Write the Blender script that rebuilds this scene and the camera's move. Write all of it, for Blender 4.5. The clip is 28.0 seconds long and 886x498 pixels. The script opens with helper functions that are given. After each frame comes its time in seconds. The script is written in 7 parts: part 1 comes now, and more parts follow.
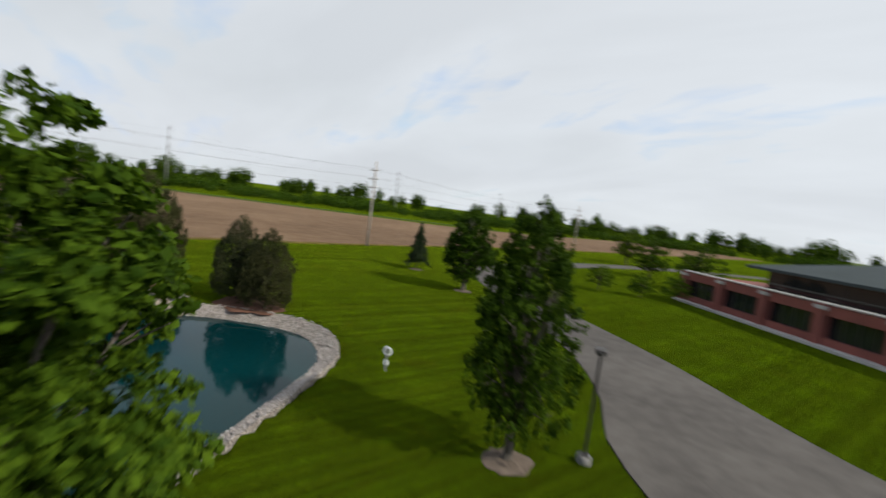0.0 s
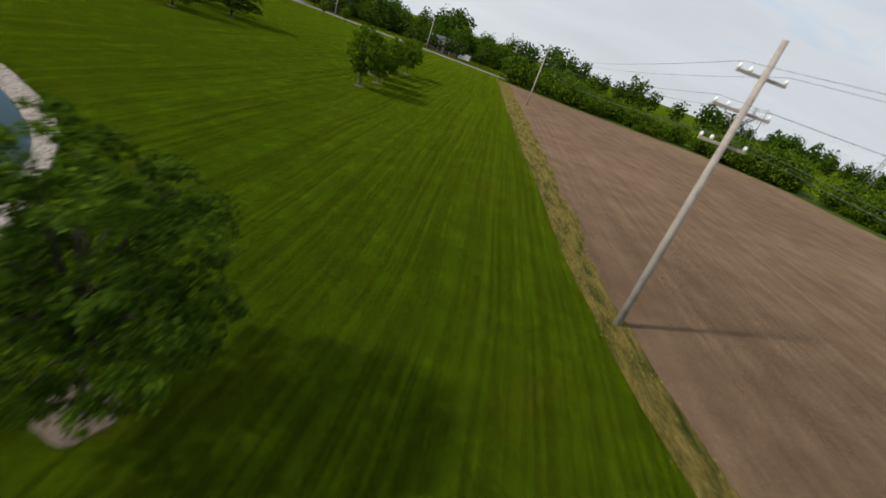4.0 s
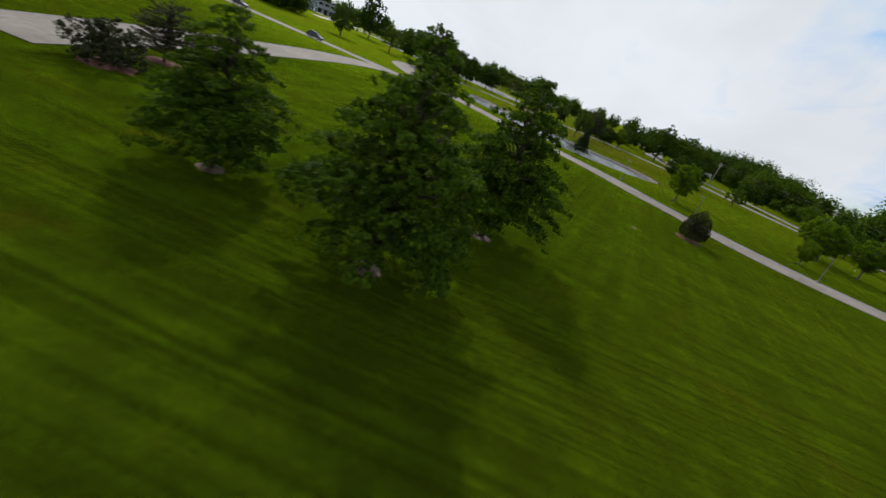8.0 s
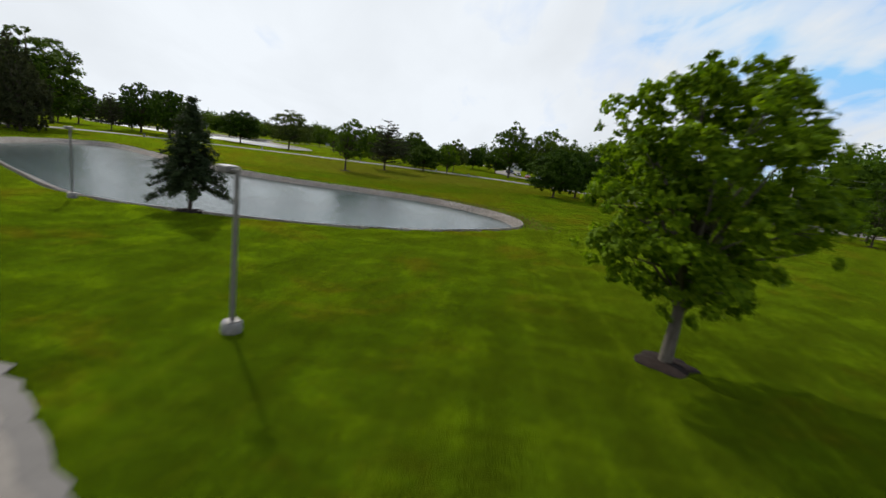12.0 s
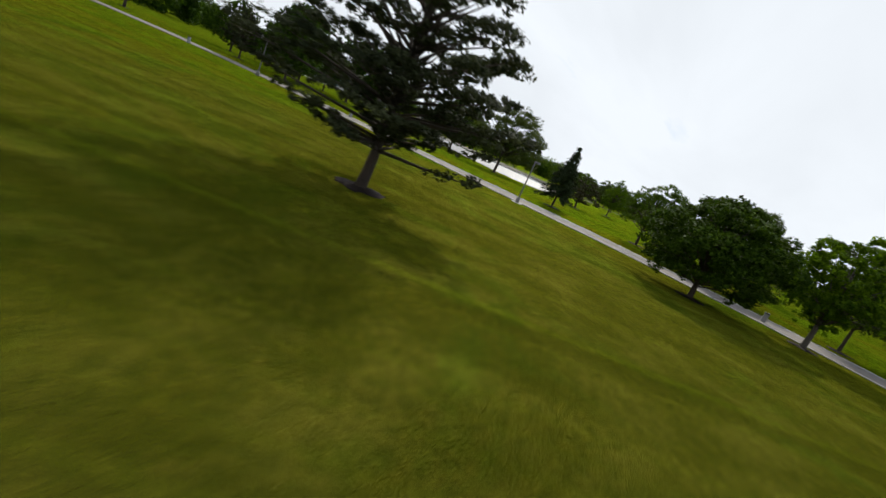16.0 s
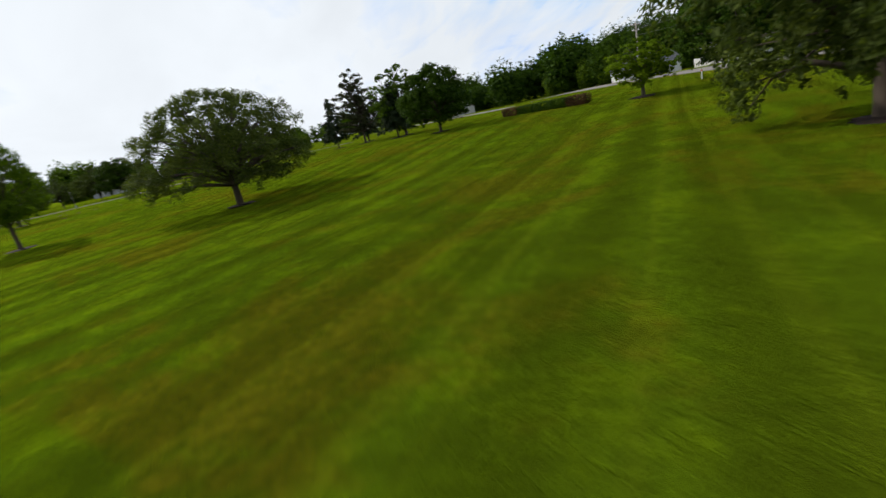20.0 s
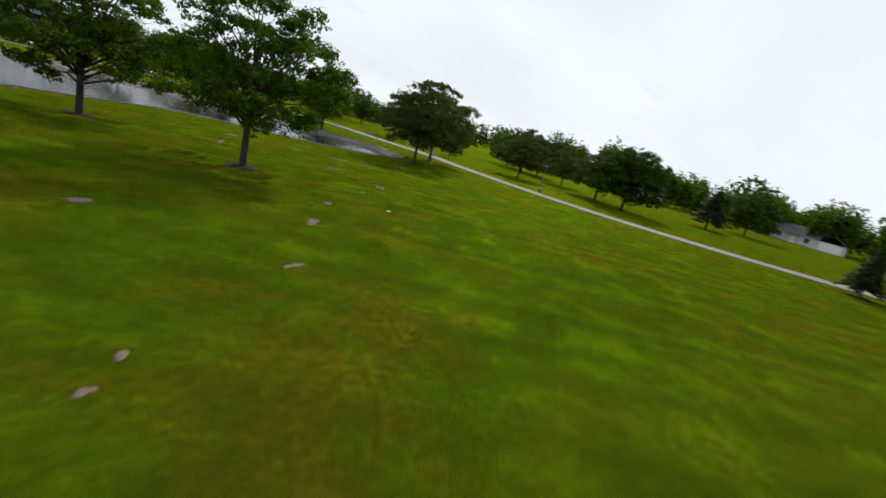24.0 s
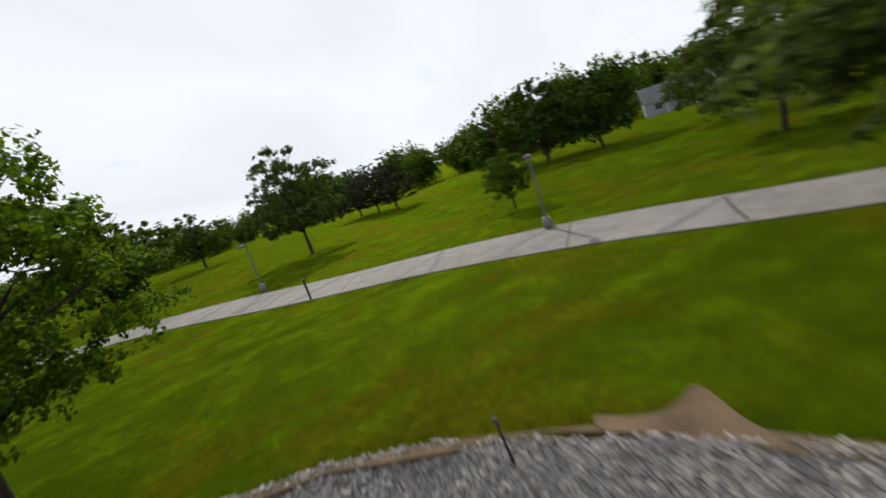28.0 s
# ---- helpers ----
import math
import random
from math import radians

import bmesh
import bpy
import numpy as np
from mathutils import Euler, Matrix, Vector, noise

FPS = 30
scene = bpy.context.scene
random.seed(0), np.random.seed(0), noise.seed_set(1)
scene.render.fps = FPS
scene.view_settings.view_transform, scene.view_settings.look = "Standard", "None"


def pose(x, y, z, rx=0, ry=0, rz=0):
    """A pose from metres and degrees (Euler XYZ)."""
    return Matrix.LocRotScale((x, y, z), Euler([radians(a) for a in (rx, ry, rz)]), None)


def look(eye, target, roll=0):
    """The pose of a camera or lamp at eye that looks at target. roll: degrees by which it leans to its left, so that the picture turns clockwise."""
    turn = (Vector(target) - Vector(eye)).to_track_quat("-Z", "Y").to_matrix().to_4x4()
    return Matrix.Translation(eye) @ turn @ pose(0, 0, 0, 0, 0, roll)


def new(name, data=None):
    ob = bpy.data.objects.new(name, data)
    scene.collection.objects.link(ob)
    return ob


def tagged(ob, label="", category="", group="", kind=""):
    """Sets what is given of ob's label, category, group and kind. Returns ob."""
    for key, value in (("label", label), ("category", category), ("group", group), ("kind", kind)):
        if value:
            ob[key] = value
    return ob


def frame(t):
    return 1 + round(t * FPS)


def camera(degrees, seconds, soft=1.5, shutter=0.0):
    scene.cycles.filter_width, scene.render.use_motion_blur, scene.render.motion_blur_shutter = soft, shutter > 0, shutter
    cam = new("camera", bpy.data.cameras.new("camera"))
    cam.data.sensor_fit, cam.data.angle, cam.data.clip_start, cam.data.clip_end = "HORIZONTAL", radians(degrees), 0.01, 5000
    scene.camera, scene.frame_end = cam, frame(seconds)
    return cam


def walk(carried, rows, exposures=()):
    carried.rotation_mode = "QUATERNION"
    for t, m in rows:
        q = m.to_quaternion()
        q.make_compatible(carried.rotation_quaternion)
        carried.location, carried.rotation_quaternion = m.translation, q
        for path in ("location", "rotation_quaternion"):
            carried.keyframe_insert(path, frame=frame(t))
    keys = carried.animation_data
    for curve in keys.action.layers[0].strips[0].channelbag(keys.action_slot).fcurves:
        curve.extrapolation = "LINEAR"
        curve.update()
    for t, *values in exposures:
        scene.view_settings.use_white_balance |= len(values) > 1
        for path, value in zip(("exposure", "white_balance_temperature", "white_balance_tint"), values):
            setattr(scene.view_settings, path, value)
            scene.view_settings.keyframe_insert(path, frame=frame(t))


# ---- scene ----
cam = camera(87.8, 28.0, shutter=0.25)
PATH = [
    (0, (-36.08, -33.96, 7.99), (-21.10, -47.09, 6.19), 7.6),
    (0.5, (-29.06, -39.58, 8.27), (-9.71, -43.87, 5.54), 20.0),
    (1, (-21.28, -43.70, 9.15), (-2.23, -39.88, 4.42), 29.4),
    (1.5, (-13.31, -44.82, 10.41), (2.46, -34.10, 4.36), 37.1),
    (2, (-5.53, -42.66, 11.56), (4.99, -27.44, 3.95), 40.2),
    (2.5, (0.68, -37.55, 12.21), (6.31, -20.33, 3.74), 39.4),
    (3, (4.60, -31.14, 12.28), (7.71, -13.37, 3.63), 34.2),
    (3.5, (5.73, -23.32, 11.58), (7.22, -5.35, 2.93), 27.4),
    (4, (5.63, -13.77, 10.27), (6.32, 4.39, 1.91), 20.0),
    (4.5, (5.84, -2.11, 8.53), (6.44, 16.36, 0.88), 12.6),
    (5, (6.57, 10.88, 6.80), (7.55, 29.98, 0.95), 7.9),
    (5.5, (6.71, 24.56, 5.76), (2.07, 43.64, 1.95), 14.4),
    (6, (5.59, 38.26, 5.53), (-6.14, 54.31, 3.35), 25.5),
    (6.5, (2.19, 50.32, 6.32), (-14.46, 61.01, 3.41), 34.3),
    (7, (-4.08, 60.34, 7.57), (-22.08, 67.95, 3.29), 24.5),
    (7.5, (-12.03, 68.55, 8.94), (-30.75, 72.89, 3.39), 20.7),
    (8, (-20.64, 74.95, 9.90), (-39.19, 74.28, 2.46), 22.7),
    (8.5, (-29.90, 79.59, 9.99), (-48.48, 78.61, 2.66), 20.3),
    (9, (-39.28, 82.64, 9.42), (-58.18, 84.12, 3.04), 11.5),
    (9.5, (-49.91, 85.14, 8.71), (-68.58, 89.34, 2.91), 2.9),
    (10, (-61.72, 88.01, 8.02), (-80.07, 93.91, 2.70), -0.6),
    (10.5, (-73.87, 92.50, 7.33), (-92.56, 97.65, 2.41), 1.8),
    (11, (-86.23, 96.05, 6.22), (-105.22, 100.62, 1.89), 4.3),
    (11.5, (-98.73, 100.03, 5.45), (-118.00, 103.54, 1.37), 7.2),
    (12, (-110.62, 103.68, 4.83), (-130.01, 106.52, 0.83), 7.4),
    (12.5, (-121.55, 106.63, 4.35), (-141.01, 108.98, 0.39), 6.3),
    (13, (-132.07, 109.07, 3.98), (-151.56, 111.14, 0.04), 4.7),
    (13.5, (-142.69, 111.25, 3.73), (-162.19, 113.20, -0.23), 3.2),
    (14, (-153.60, 113.38, 3.58), (-173.09, 115.33, -0.45), 2.7),
    (14.5, (-164.73, 115.61, 3.59), (-184.32, 116.32, -0.36), 5.7),
    (15, (-176.96, 116.11, 3.48), (-196.25, 113.11, -0.89), 12.9),
    (15.5, (-188.01, 116.94, 3.30), (-205.80, 109.13, -1.43), 21.0),
    (16, (-198.28, 116.17, 3.28), (-214.72, 105.77, -1.38), 24.0),
    (16.5, (-208.20, 113.57, 3.25), (-225.17, 103.93, -1.11), 17.7),
    (17, (-218.00, 109.80, 3.63), (-236.39, 102.94, -0.18), 7.8),
    (17.5, (-226.80, 106.12, 3.54), (-245.89, 101.51, -0.24), 3.3),
    (18, (-236.03, 102.59, 3.66), (-255.44, 99.86, -0.31), -1.5),
    (18.5, (-245.65, 99.78, 3.64), (-265.15, 98.88, -0.70), -5.6),
    (19, (-254.77, 97.68, 3.38), (-274.18, 98.83, -1.33), -9.0),
    (19.5, (-263.32, 95.86, 3.10), (-282.22, 99.95, -2.01), -10.6),
    (20, (-272.59, 95.03, 2.76), (-290.07, 102.99, -2.79), -12.8),
    (20.5, (-281.13, 97.13, 3.24), (-297.52, 106.85, -2.84), -11.2),
    (21, (-289.87, 101.22, 3.03), (-307.72, 108.89, -1.73), -4.9),
    (21.5, (-298.33, 105.45, 2.96), (-317.96, 105.70, -0.90), 7.4),
    (22, (-308.03, 107.14, 3.31), (-327.25, 103.27, -0.63), 13.4),
    (22.5, (-319.21, 104.96, 4.11), (-337.83, 99.16, -0.31), 16.1),
    (23, (-330.20, 100.90, 4.89), (-348.34, 94.07, -0.04), 16.7),
    (23.5, (-339.32, 96.91, 5.15), (-356.87, 88.79, 0.05), 16.4),
    (24, (-347.01, 93.41, 5.01), (-363.43, 83.06, 0.19), 14.9),
    (24.5, (-354.94, 89.05, 4.98), (-367.80, 74.80, -0.64), 18.7),
    (25, (-361.83, 83.69, 4.67), (-371.59, 67.27, -1.26), 19.4),
    (25.5, (-368.45, 77.17, 4.26), (-376.39, 59.88, -1.89), 15.4),
    (26, (-373.66, 70.22, 3.72), (-381.92, 52.79, -1.54), 9.9),
    (26.6, (-380.65, 61.06, 3.09), (-391.53, 44.75, -0.85), 3.7),
    (27.1, (-384.19, 53.02, 3.52), (-400.24, 41.85, -0.64), -7.6),
    (27.4, (-387.54, 48.59, 4.00), (-405.52, 41.04, -0.45), -16.3),
    (27.6, (-390.25, 45.98, 4.33), (-408.88, 40.32, -0.22), -20.4),
    (27.8, (-393.46, 43.73, 4.58), (-412.23, 38.35, 0.25), -21.4),
    (28, (-396.80, 41.73, 4.88), (-415.42, 35.38, 1.32), -19.0),
]
walk(cam, [(t, look(eye, target, roll)) for t, eye, target, roll in PATH], [(0.0, -0.05), (1.0, -0.12), (2.0, -0.2), (4.5, -0.1), (6.0, 0.0), (8.0, -0.1), (11.5, 0.0), (13.5, 0.06), (28.0, 0.08)])

# ---------------------------------------------------------------- light
SUN_AZ, SUN_EL = radians(114.5), radians(37.5)
SUN_DIR = Vector((-math.sin(SUN_AZ) * math.cos(SUN_EL), math.cos(SUN_AZ) * math.cos(SUN_EL), math.sin(SUN_EL)))
sun = new("sun", bpy.data.lights.new("sun", "SUN"))
sun.data.energy, sun.data.angle, sun.data.color = 3.9, radians(3.0), (1.0, 0.95, 0.86)
sun.matrix_world = look((0, 0, 0), -SUN_DIR)


def nodes_of(tree):
    tree.nodes.clear()

    def node(kind, ins=None, **props):
        n = tree.nodes.new(kind)
        for key, value in props.items():
            setattr(n, key, value)
        for key, value in (ins or {}).items():
            if isinstance(value, bpy.types.NodeSocket):
                tree.links.new(value, n.inputs[key])
            else:
                n.inputs[key].default_value = value
        return n

    return node


def ramp_of(node, fac, stops):
    n = node("ShaderNodeValToRGB", {"Fac": fac})
    e = n.color_ramp.elements
    while len(e) < len(stops):
        e.new(0.5)
    for s, (at, col) in zip(e, stops):
        s.position = at
        s.color = (*col, 1) if len(col) == 3 else col
    return n.outputs["Color"]


def mix_of(node, fac, a, b, blend="MIX"):
    n = node("ShaderNodeMix", data_type="RGBA", blend_type=blend)
    for key, v in ((0, fac), (6, a), (7, b)):
        if isinstance(v, bpy.types.NodeSocket):
            n.id_data.links.new(v, n.inputs[key])
        else:
            n.inputs[key].default_value = v if key == 0 or len(v) == 4 else (*v, 1)
    return n.outputs[2]


world = bpy.data.worlds.new("sky")
scene.world = world
world.use_nodes = True
wn = nodes_of(world.node_tree)
sky = wn("ShaderNodeTexSky", sky_type="NISHITA", sun_disc=False, sun_elevation=SUN_EL, sun_rotation=-SUN_AZ, air_density=1.0, dust_density=1.5)
sky_lit = wn("ShaderNodeVectorMath", {0: sky.outputs[0], 1: (0.10, 0.168, 0.225)}, operation="MULTIPLY")
wdir = wn("ShaderNodeTexCoord").outputs["Generated"]
wsep = wn("ShaderNodeSeparateXYZ", {0: wdir})
up = wn("ShaderNodeMath", {0: wsep.outputs[2], 1: 0.24}, operation="ADD")
up = wn("ShaderNodeMath", {0: up.outputs[0], 1: 0.05}, operation="MAXIMUM")
flat = wn("ShaderNodeVectorMath", {0: wdir, 1: wn("ShaderNodeCombineXYZ", {0: up.outputs[0], 1: up.outputs[0], 2: up.outputs[0]}).outputs[0]}, operation="DIVIDE")
turn = wn("ShaderNodeMapping", {"Vector": flat.outputs[0], "Rotation": (0, 0, radians(38)), "Scale": (0.75, 1.5, 0.0), "Location": (0.35, 0.1, 0)})
cl1 = wn("ShaderNodeTexNoise", {"Vector": turn.outputs[0], "Scale": 0.75, "Detail": 5.0, "Roughness": 0.5, "Distortion": 0.35})
cl2 = wn("ShaderNodeTexNoise", {"Vector": turn.outputs[0], "Scale": 2.6, "Detail": 5.0, "Roughness": 0.55, "Distortion": 0.6})
cover = wn("ShaderNodeMath", {0: cl1.outputs[0], 1: wn("ShaderNodeMath", {0: cl2.outputs[0], 1: 0.5}, operation="MULTIPLY").outputs[0]}, operation="ADD")
cover = wn("ShaderNodeMath", {0: cover.outputs[0], 1: 0.1}, operation="SUBTRACT")
# long thin streaks
comb = wn("ShaderNodeMapping", {"Vector": turn.outputs[0], "Rotation": (0, 0, radians(-24)), "Scale": (0.7, 2.1, 0.0)})
cl3 = wn("ShaderNodeTexNoise", {"Vector": comb.outputs[0], "Scale": 1.6, "Detail": 4.0, "Roughness": 0.5, "Distortion": 0.3})
streak = wn("ShaderNodeMapRange", {"Value": cl3.outputs[0], "From Min": 0.45, "From Max": 0.7, "To Min": -0.02, "To Max": 0.15})
cover = wn("ShaderNodeMath", {0: cover.outputs[0], 1: streak.outputs[0]}, operation="ADD")
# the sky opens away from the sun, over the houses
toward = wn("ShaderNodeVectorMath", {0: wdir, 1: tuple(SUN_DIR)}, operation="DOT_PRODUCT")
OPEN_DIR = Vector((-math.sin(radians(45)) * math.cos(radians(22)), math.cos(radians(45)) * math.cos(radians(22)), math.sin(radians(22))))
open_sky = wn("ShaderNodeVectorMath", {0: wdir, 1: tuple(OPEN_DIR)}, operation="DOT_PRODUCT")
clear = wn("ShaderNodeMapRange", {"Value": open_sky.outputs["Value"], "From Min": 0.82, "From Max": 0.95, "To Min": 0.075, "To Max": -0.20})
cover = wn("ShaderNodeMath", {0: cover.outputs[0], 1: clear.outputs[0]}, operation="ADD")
# full cloud near the sun and along the horizon
sunward = wn("ShaderNodeMapRange", {"Value": toward.outputs["Value"], "From Min": 0.2, "From Max": 0.9, "To Max": 0.16})
cover = wn("ShaderNodeMath", {0: cover.outputs[0], 1: sunward.outputs[0]}, operation="ADD")
low_sky = wn("ShaderNodeMapRange", {"Value": wsep.outputs[2], "From Min": 0.02, "From Max": 0.2, "To Min": 0.14, "To Max": 0.0})
cover = wn("ShaderNodeMath", {0: cover.outputs[0], 1: low_sky.outputs[0]}, operation="ADD")
# thinner overhead
overhead = wn("ShaderNodeMapRange", {"Value": wsep.outputs[2], "From Min": 0.6, "From Max": 0.85, "To Min": 0.0, "To Max": -0.1})
cover = wn("ShaderNodeMath", {0: cover.outputs[0], 1: overhead.outputs[0]}, operation="ADD")
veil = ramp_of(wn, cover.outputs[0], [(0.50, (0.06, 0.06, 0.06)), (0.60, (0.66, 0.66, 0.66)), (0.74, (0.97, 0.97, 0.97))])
cloud_glow = wn("ShaderNodeMapRange", {"Value": toward.outputs["Value"], "From Min": -0.6, "From Max": 1.0, "To Min": 0.87, "To Max": 1.03})
shade = wn("ShaderNodeMapRange", {"Value": cl1.outputs[0], "From Min": 0.38, "From Max": 0.64, "To Min": 1.02, "To Max": 0.90})
glow = wn("ShaderNodeMath", {0: cloud_glow.outputs[0], 1: shade.outputs[0]}, operation="MULTIPLY")
cloud = wn("ShaderNodeVectorMath", {0: (0.90, 0.945, 0.99), 1: wn("ShaderNodeCombineXYZ", {0: glow.outputs[0], 1: glow.outputs[0], 2: glow.outputs[0]}).outputs[0]}, operation="MULTIPLY")
sky_lit = wn("ShaderNodeVectorMath", {0: sky_lit.outputs[0], 1: (0.42, 0.62, 1.0)}, operation="MINIMUM")
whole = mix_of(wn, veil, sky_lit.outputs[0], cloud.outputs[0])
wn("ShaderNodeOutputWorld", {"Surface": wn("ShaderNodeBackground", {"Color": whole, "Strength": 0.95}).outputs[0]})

# ---------------------------------------------------------------- materials


def surface(name, build):
    m = bpy.data.materials.new(name)
    m.use_nodes = True
    node = nodes_of(m.node_tree)
    shader = build(node)
    node("ShaderNodeOutputMaterial", {"Surface": shader})
    return m


def noise_at(node, vec, scale, detail=4.0, rough=0.55, dist=0.0):
    return node("ShaderNodeTexNoise", {"Vector": vec, "Scale": scale, "Detail": detail, "Roughness": rough, "Distortion": dist}).outputs["Fac"]


def place_of(node):
    return node("ShaderNodeTexCoord").outputs["Object"]


def bump_of(node, height, strength=0.3, distance=0.05):
    return node("ShaderNodeBump", {"Height": height, "Strength": strength, "Distance": distance}).outputs[0]


def plain(name, col, rough=0.6, metal=0.0, var=0.15, scale=3.0, bump=0.15):
    """A material with a coarse stain and a fine grain over one colour."""
    def build(node):
        p = place_of(node)
        a, b = noise_at(node, p, scale), noise_at(node, p, scale * 11, 6.0)
        low = tuple(c * (1 - var) for c in col)
        high = tuple(min(1, c * (1 + var)) for c in col)
        c = ramp_of(node, a, [(0.3, low), (0.7, high)])
        c = mix_of(node, 0.35, c, ramp_of(node, b, [(0.3, low), (0.7, high)]))
        r = node("ShaderNodeMapRange", {"Value": b, "To Min": max(0.05, rough - 0.12), "To Max": min(1, rough + 0.12)}).outputs[0]
        return node("ShaderNodeBsdfPrincipled", {"Base Color": c, "Roughness": r, "Metallic": metal, "Specular IOR Level": 0.08 if rough > 0.92 else 0.4, "Normal": bump_of(node, b, bump, 0.02)}).outputs[0]
    return surface(name, build)


def grass_build(node):
    p = place_of(node)
    sep = node("ShaderNodeSeparateXYZ", {0: p})
    big, mid = noise_at(node, p, 0.03, 5.0, 0.6, 0.3), noise_at(node, p, 0.42, 7.0, 0.68, 0.2)
    fine, tiny = noise_at(node, p, 4.2, 8.0, 0.72), noise_at(node, p, 24.0, 4.0, 0.7)
    west = node("ShaderNodeMapRange", {"Value": sep.outputs[0], "From Min": -90.0, "From Max": -185.0}).outputs[0]
    base = ramp_of(node, mid, [(0.39, (0.024, 0.044, 0.0030)), (0.46, (0.037, 0.068, 0.0044)), (0.53, (0.053, 0.097, 0.005)), (0.60, (0.094, 0.152, 0.0050))])
    base = mix_of(node, 0.38, base, ramp_of(node, big, [(0.40, (0.034, 0.070, 0.0039)), (0.5, (0.050, 0.086, 0.0049)), (0.60, (0.072, 0.104, 0.0066))]))
    # dry, brownish patches, more of them in the west
    dry = noise_at(node, p, 0.14, 8.0, 0.72, 0.8)
    thin = node("ShaderNodeMapRange", {"Value": west, "To Min": 0.57, "To Max": 0.50}).outputs[0]
    rise = node("ShaderNodeVectorMath", {0: p, 1: (-205, 108, 0)}, operation="DISTANCE").outputs["Value"]
    rise = node("ShaderNodeMapRange", {"Value": rise, "From Min": 15.0, "From Max": 60.0, "To Min": 0.10, "To Max": 0.0}).outputs[0]
    thin = node("ShaderNodeMath", {0: thin, 1: rise}, operation="SUBTRACT").outputs[0]
    worn = node("ShaderNodeVectorMath", {0: p, 1: (-160.5, 113.5, 0)}, operation="DISTANCE").outputs["Value"]
    worn = node("ShaderNodeMapRange", {"Value": worn, "From Min": 1.5, "From Max": 7.0, "To Min": 0.12, "To Max": 0.0}).outputs[0]
    thin = node("ShaderNodeMath", {0: thin, 1: worn}, operation="SUBTRACT").outputs[0]
    dry = node("ShaderNodeMath", {0: dry, 1: thin}, operation="SUBTRACT").outputs[0]
    dry = node("ShaderNodeMapRange", {"Value": dry, "From Max": 0.09, "To Max": 0.75}).outputs[0]
    base = mix_of(node, dry, base, ramp_of(node, fine, [(0.38, (0.058, 0.050, 0.0060)), (0.62, (0.105, 0.082, 0.0110))]))
    # paler, thinner turf on the rise before the second road
    poor = node("ShaderNodeVectorMath", {0: p, 1: (-212, 108, 0)}, operation="DISTANCE").outputs["Value"]
    poor = node("ShaderNodeMapRange", {"Value": poor, "From Min": 18.0, "From Max": 34.0, "To Min": 0.55, "To Max": 0.0}).outputs[0]
    base = mix_of(node, poor, base, ramp_of(node, mid, [(0.40, (0.036, 0.032, 0.015)), (0.50, (0.058, 0.053, 0.022)), (0.60, (0.098, 0.083, 0.038))]))
    # mowing lines: north to south beside the field, slanting in the west
    wob = node("ShaderNodeMath", {0: noise_at(node, p, 0.03, 1.0), 1: 1.6}, operation="MULTIPLY").outputs[0]

    def mown(degrees, along, scale, detail):
        c, q = math.cos(radians(degrees)), math.sin(radians(degrees))
        u = node("ShaderNodeVectorMath", {0: p, 1: (c, q, 0)}, operation="DOT_PRODUCT").outputs["Value"]
        v = node("ShaderNodeVectorMath", {0: p, 1: (-q * along, c * along, 0)}, operation="DOT_PRODUCT").outputs["Value"]
        u = node("ShaderNodeMath", {0: u, 1: wob}, operation="ADD").outputs[0]
        return node("ShaderNodeTexNoise", {"Vector": node("ShaderNodeCombineXYZ", {0: u, 1: v}).outputs[0], "Scale": scale, "Detail": detail, "Roughness": 0.62}).outputs[0]

    east = node("ShaderNodeMapRange", {"Value": sep.outputs[0], "From Min": -60.0, "From Max": -30.0}).outputs[0]
    lanes = node("ShaderNodeMath", {0: mown(76, 0.014, 0.9, 3.0), 1: mown(-14, 0.02, 0.8, 3.0)}, operation="ADD").outputs[0]
    lanes = node("ShaderNodeMath", {0: lanes, 1: 0.8, 2: -0.3}, operation="MULTIPLY_ADD").outputs[0]
    def lane(degrees, width):
        """Even mower lanes, rolled one way and the other."""
        u = node("ShaderNodeVectorMath", {0: p, 1: (math.cos(radians(degrees)), math.sin(radians(degrees)), 0)}, operation="DOT_PRODUCT").outputs["Value"]
        u = node("ShaderNodeMath", {0: u, 1: wob}, operation="ADD").outputs[0]
        u = node("ShaderNodeMath", {0: u, 1: math.pi / width}, operation="MULTIPLY").outputs[0]
        return node("ShaderNodeMath", {0: node("ShaderNodeMath", {0: u}, operation="SINE").outputs[0], 1: 0.1, 2: 0.5}, operation="MULTIPLY_ADD").outputs[0]

    lanes = mix_of(node, west, lanes, mix_of(node, 0.65, mown(37, 0.012, 0.5, 1.5), lane(37, 1.1)))
    rows_ = node("ShaderNodeMath", {0: mown(-1.5, 0.010, 2.4, 3.0), 1: 1.9, 2: -0.45}, operation="MULTIPLY_ADD").outputs[0]
    line = mix_of(node, east, lanes, rows_)
    strong = ramp_of(node, node("ShaderNodeMapRange", {"Value": sep.outputs[0], "From Min": -400.0, "From Max": 0.0}).outputs[0], [(0.13, (0.3, 0.3, 0.3)), (0.19, (0.7, 0.7, 0.7)), (0.36, (0.7, 0.7, 0.7)), (0.42, (0.4, 0.4, 0.4)), (0.68, (0.5, 0.5, 0.5)), (0.74, (0.8, 0.8, 0.8)), (0.8, (0.8, 0.8, 0.8)), (0.9, (0.75, 0.75, 0.75))])
    low = node("ShaderNodeMapRange", {"Value": strong, "To Min": 1.0, "To Max": 0.54}).outputs[0]
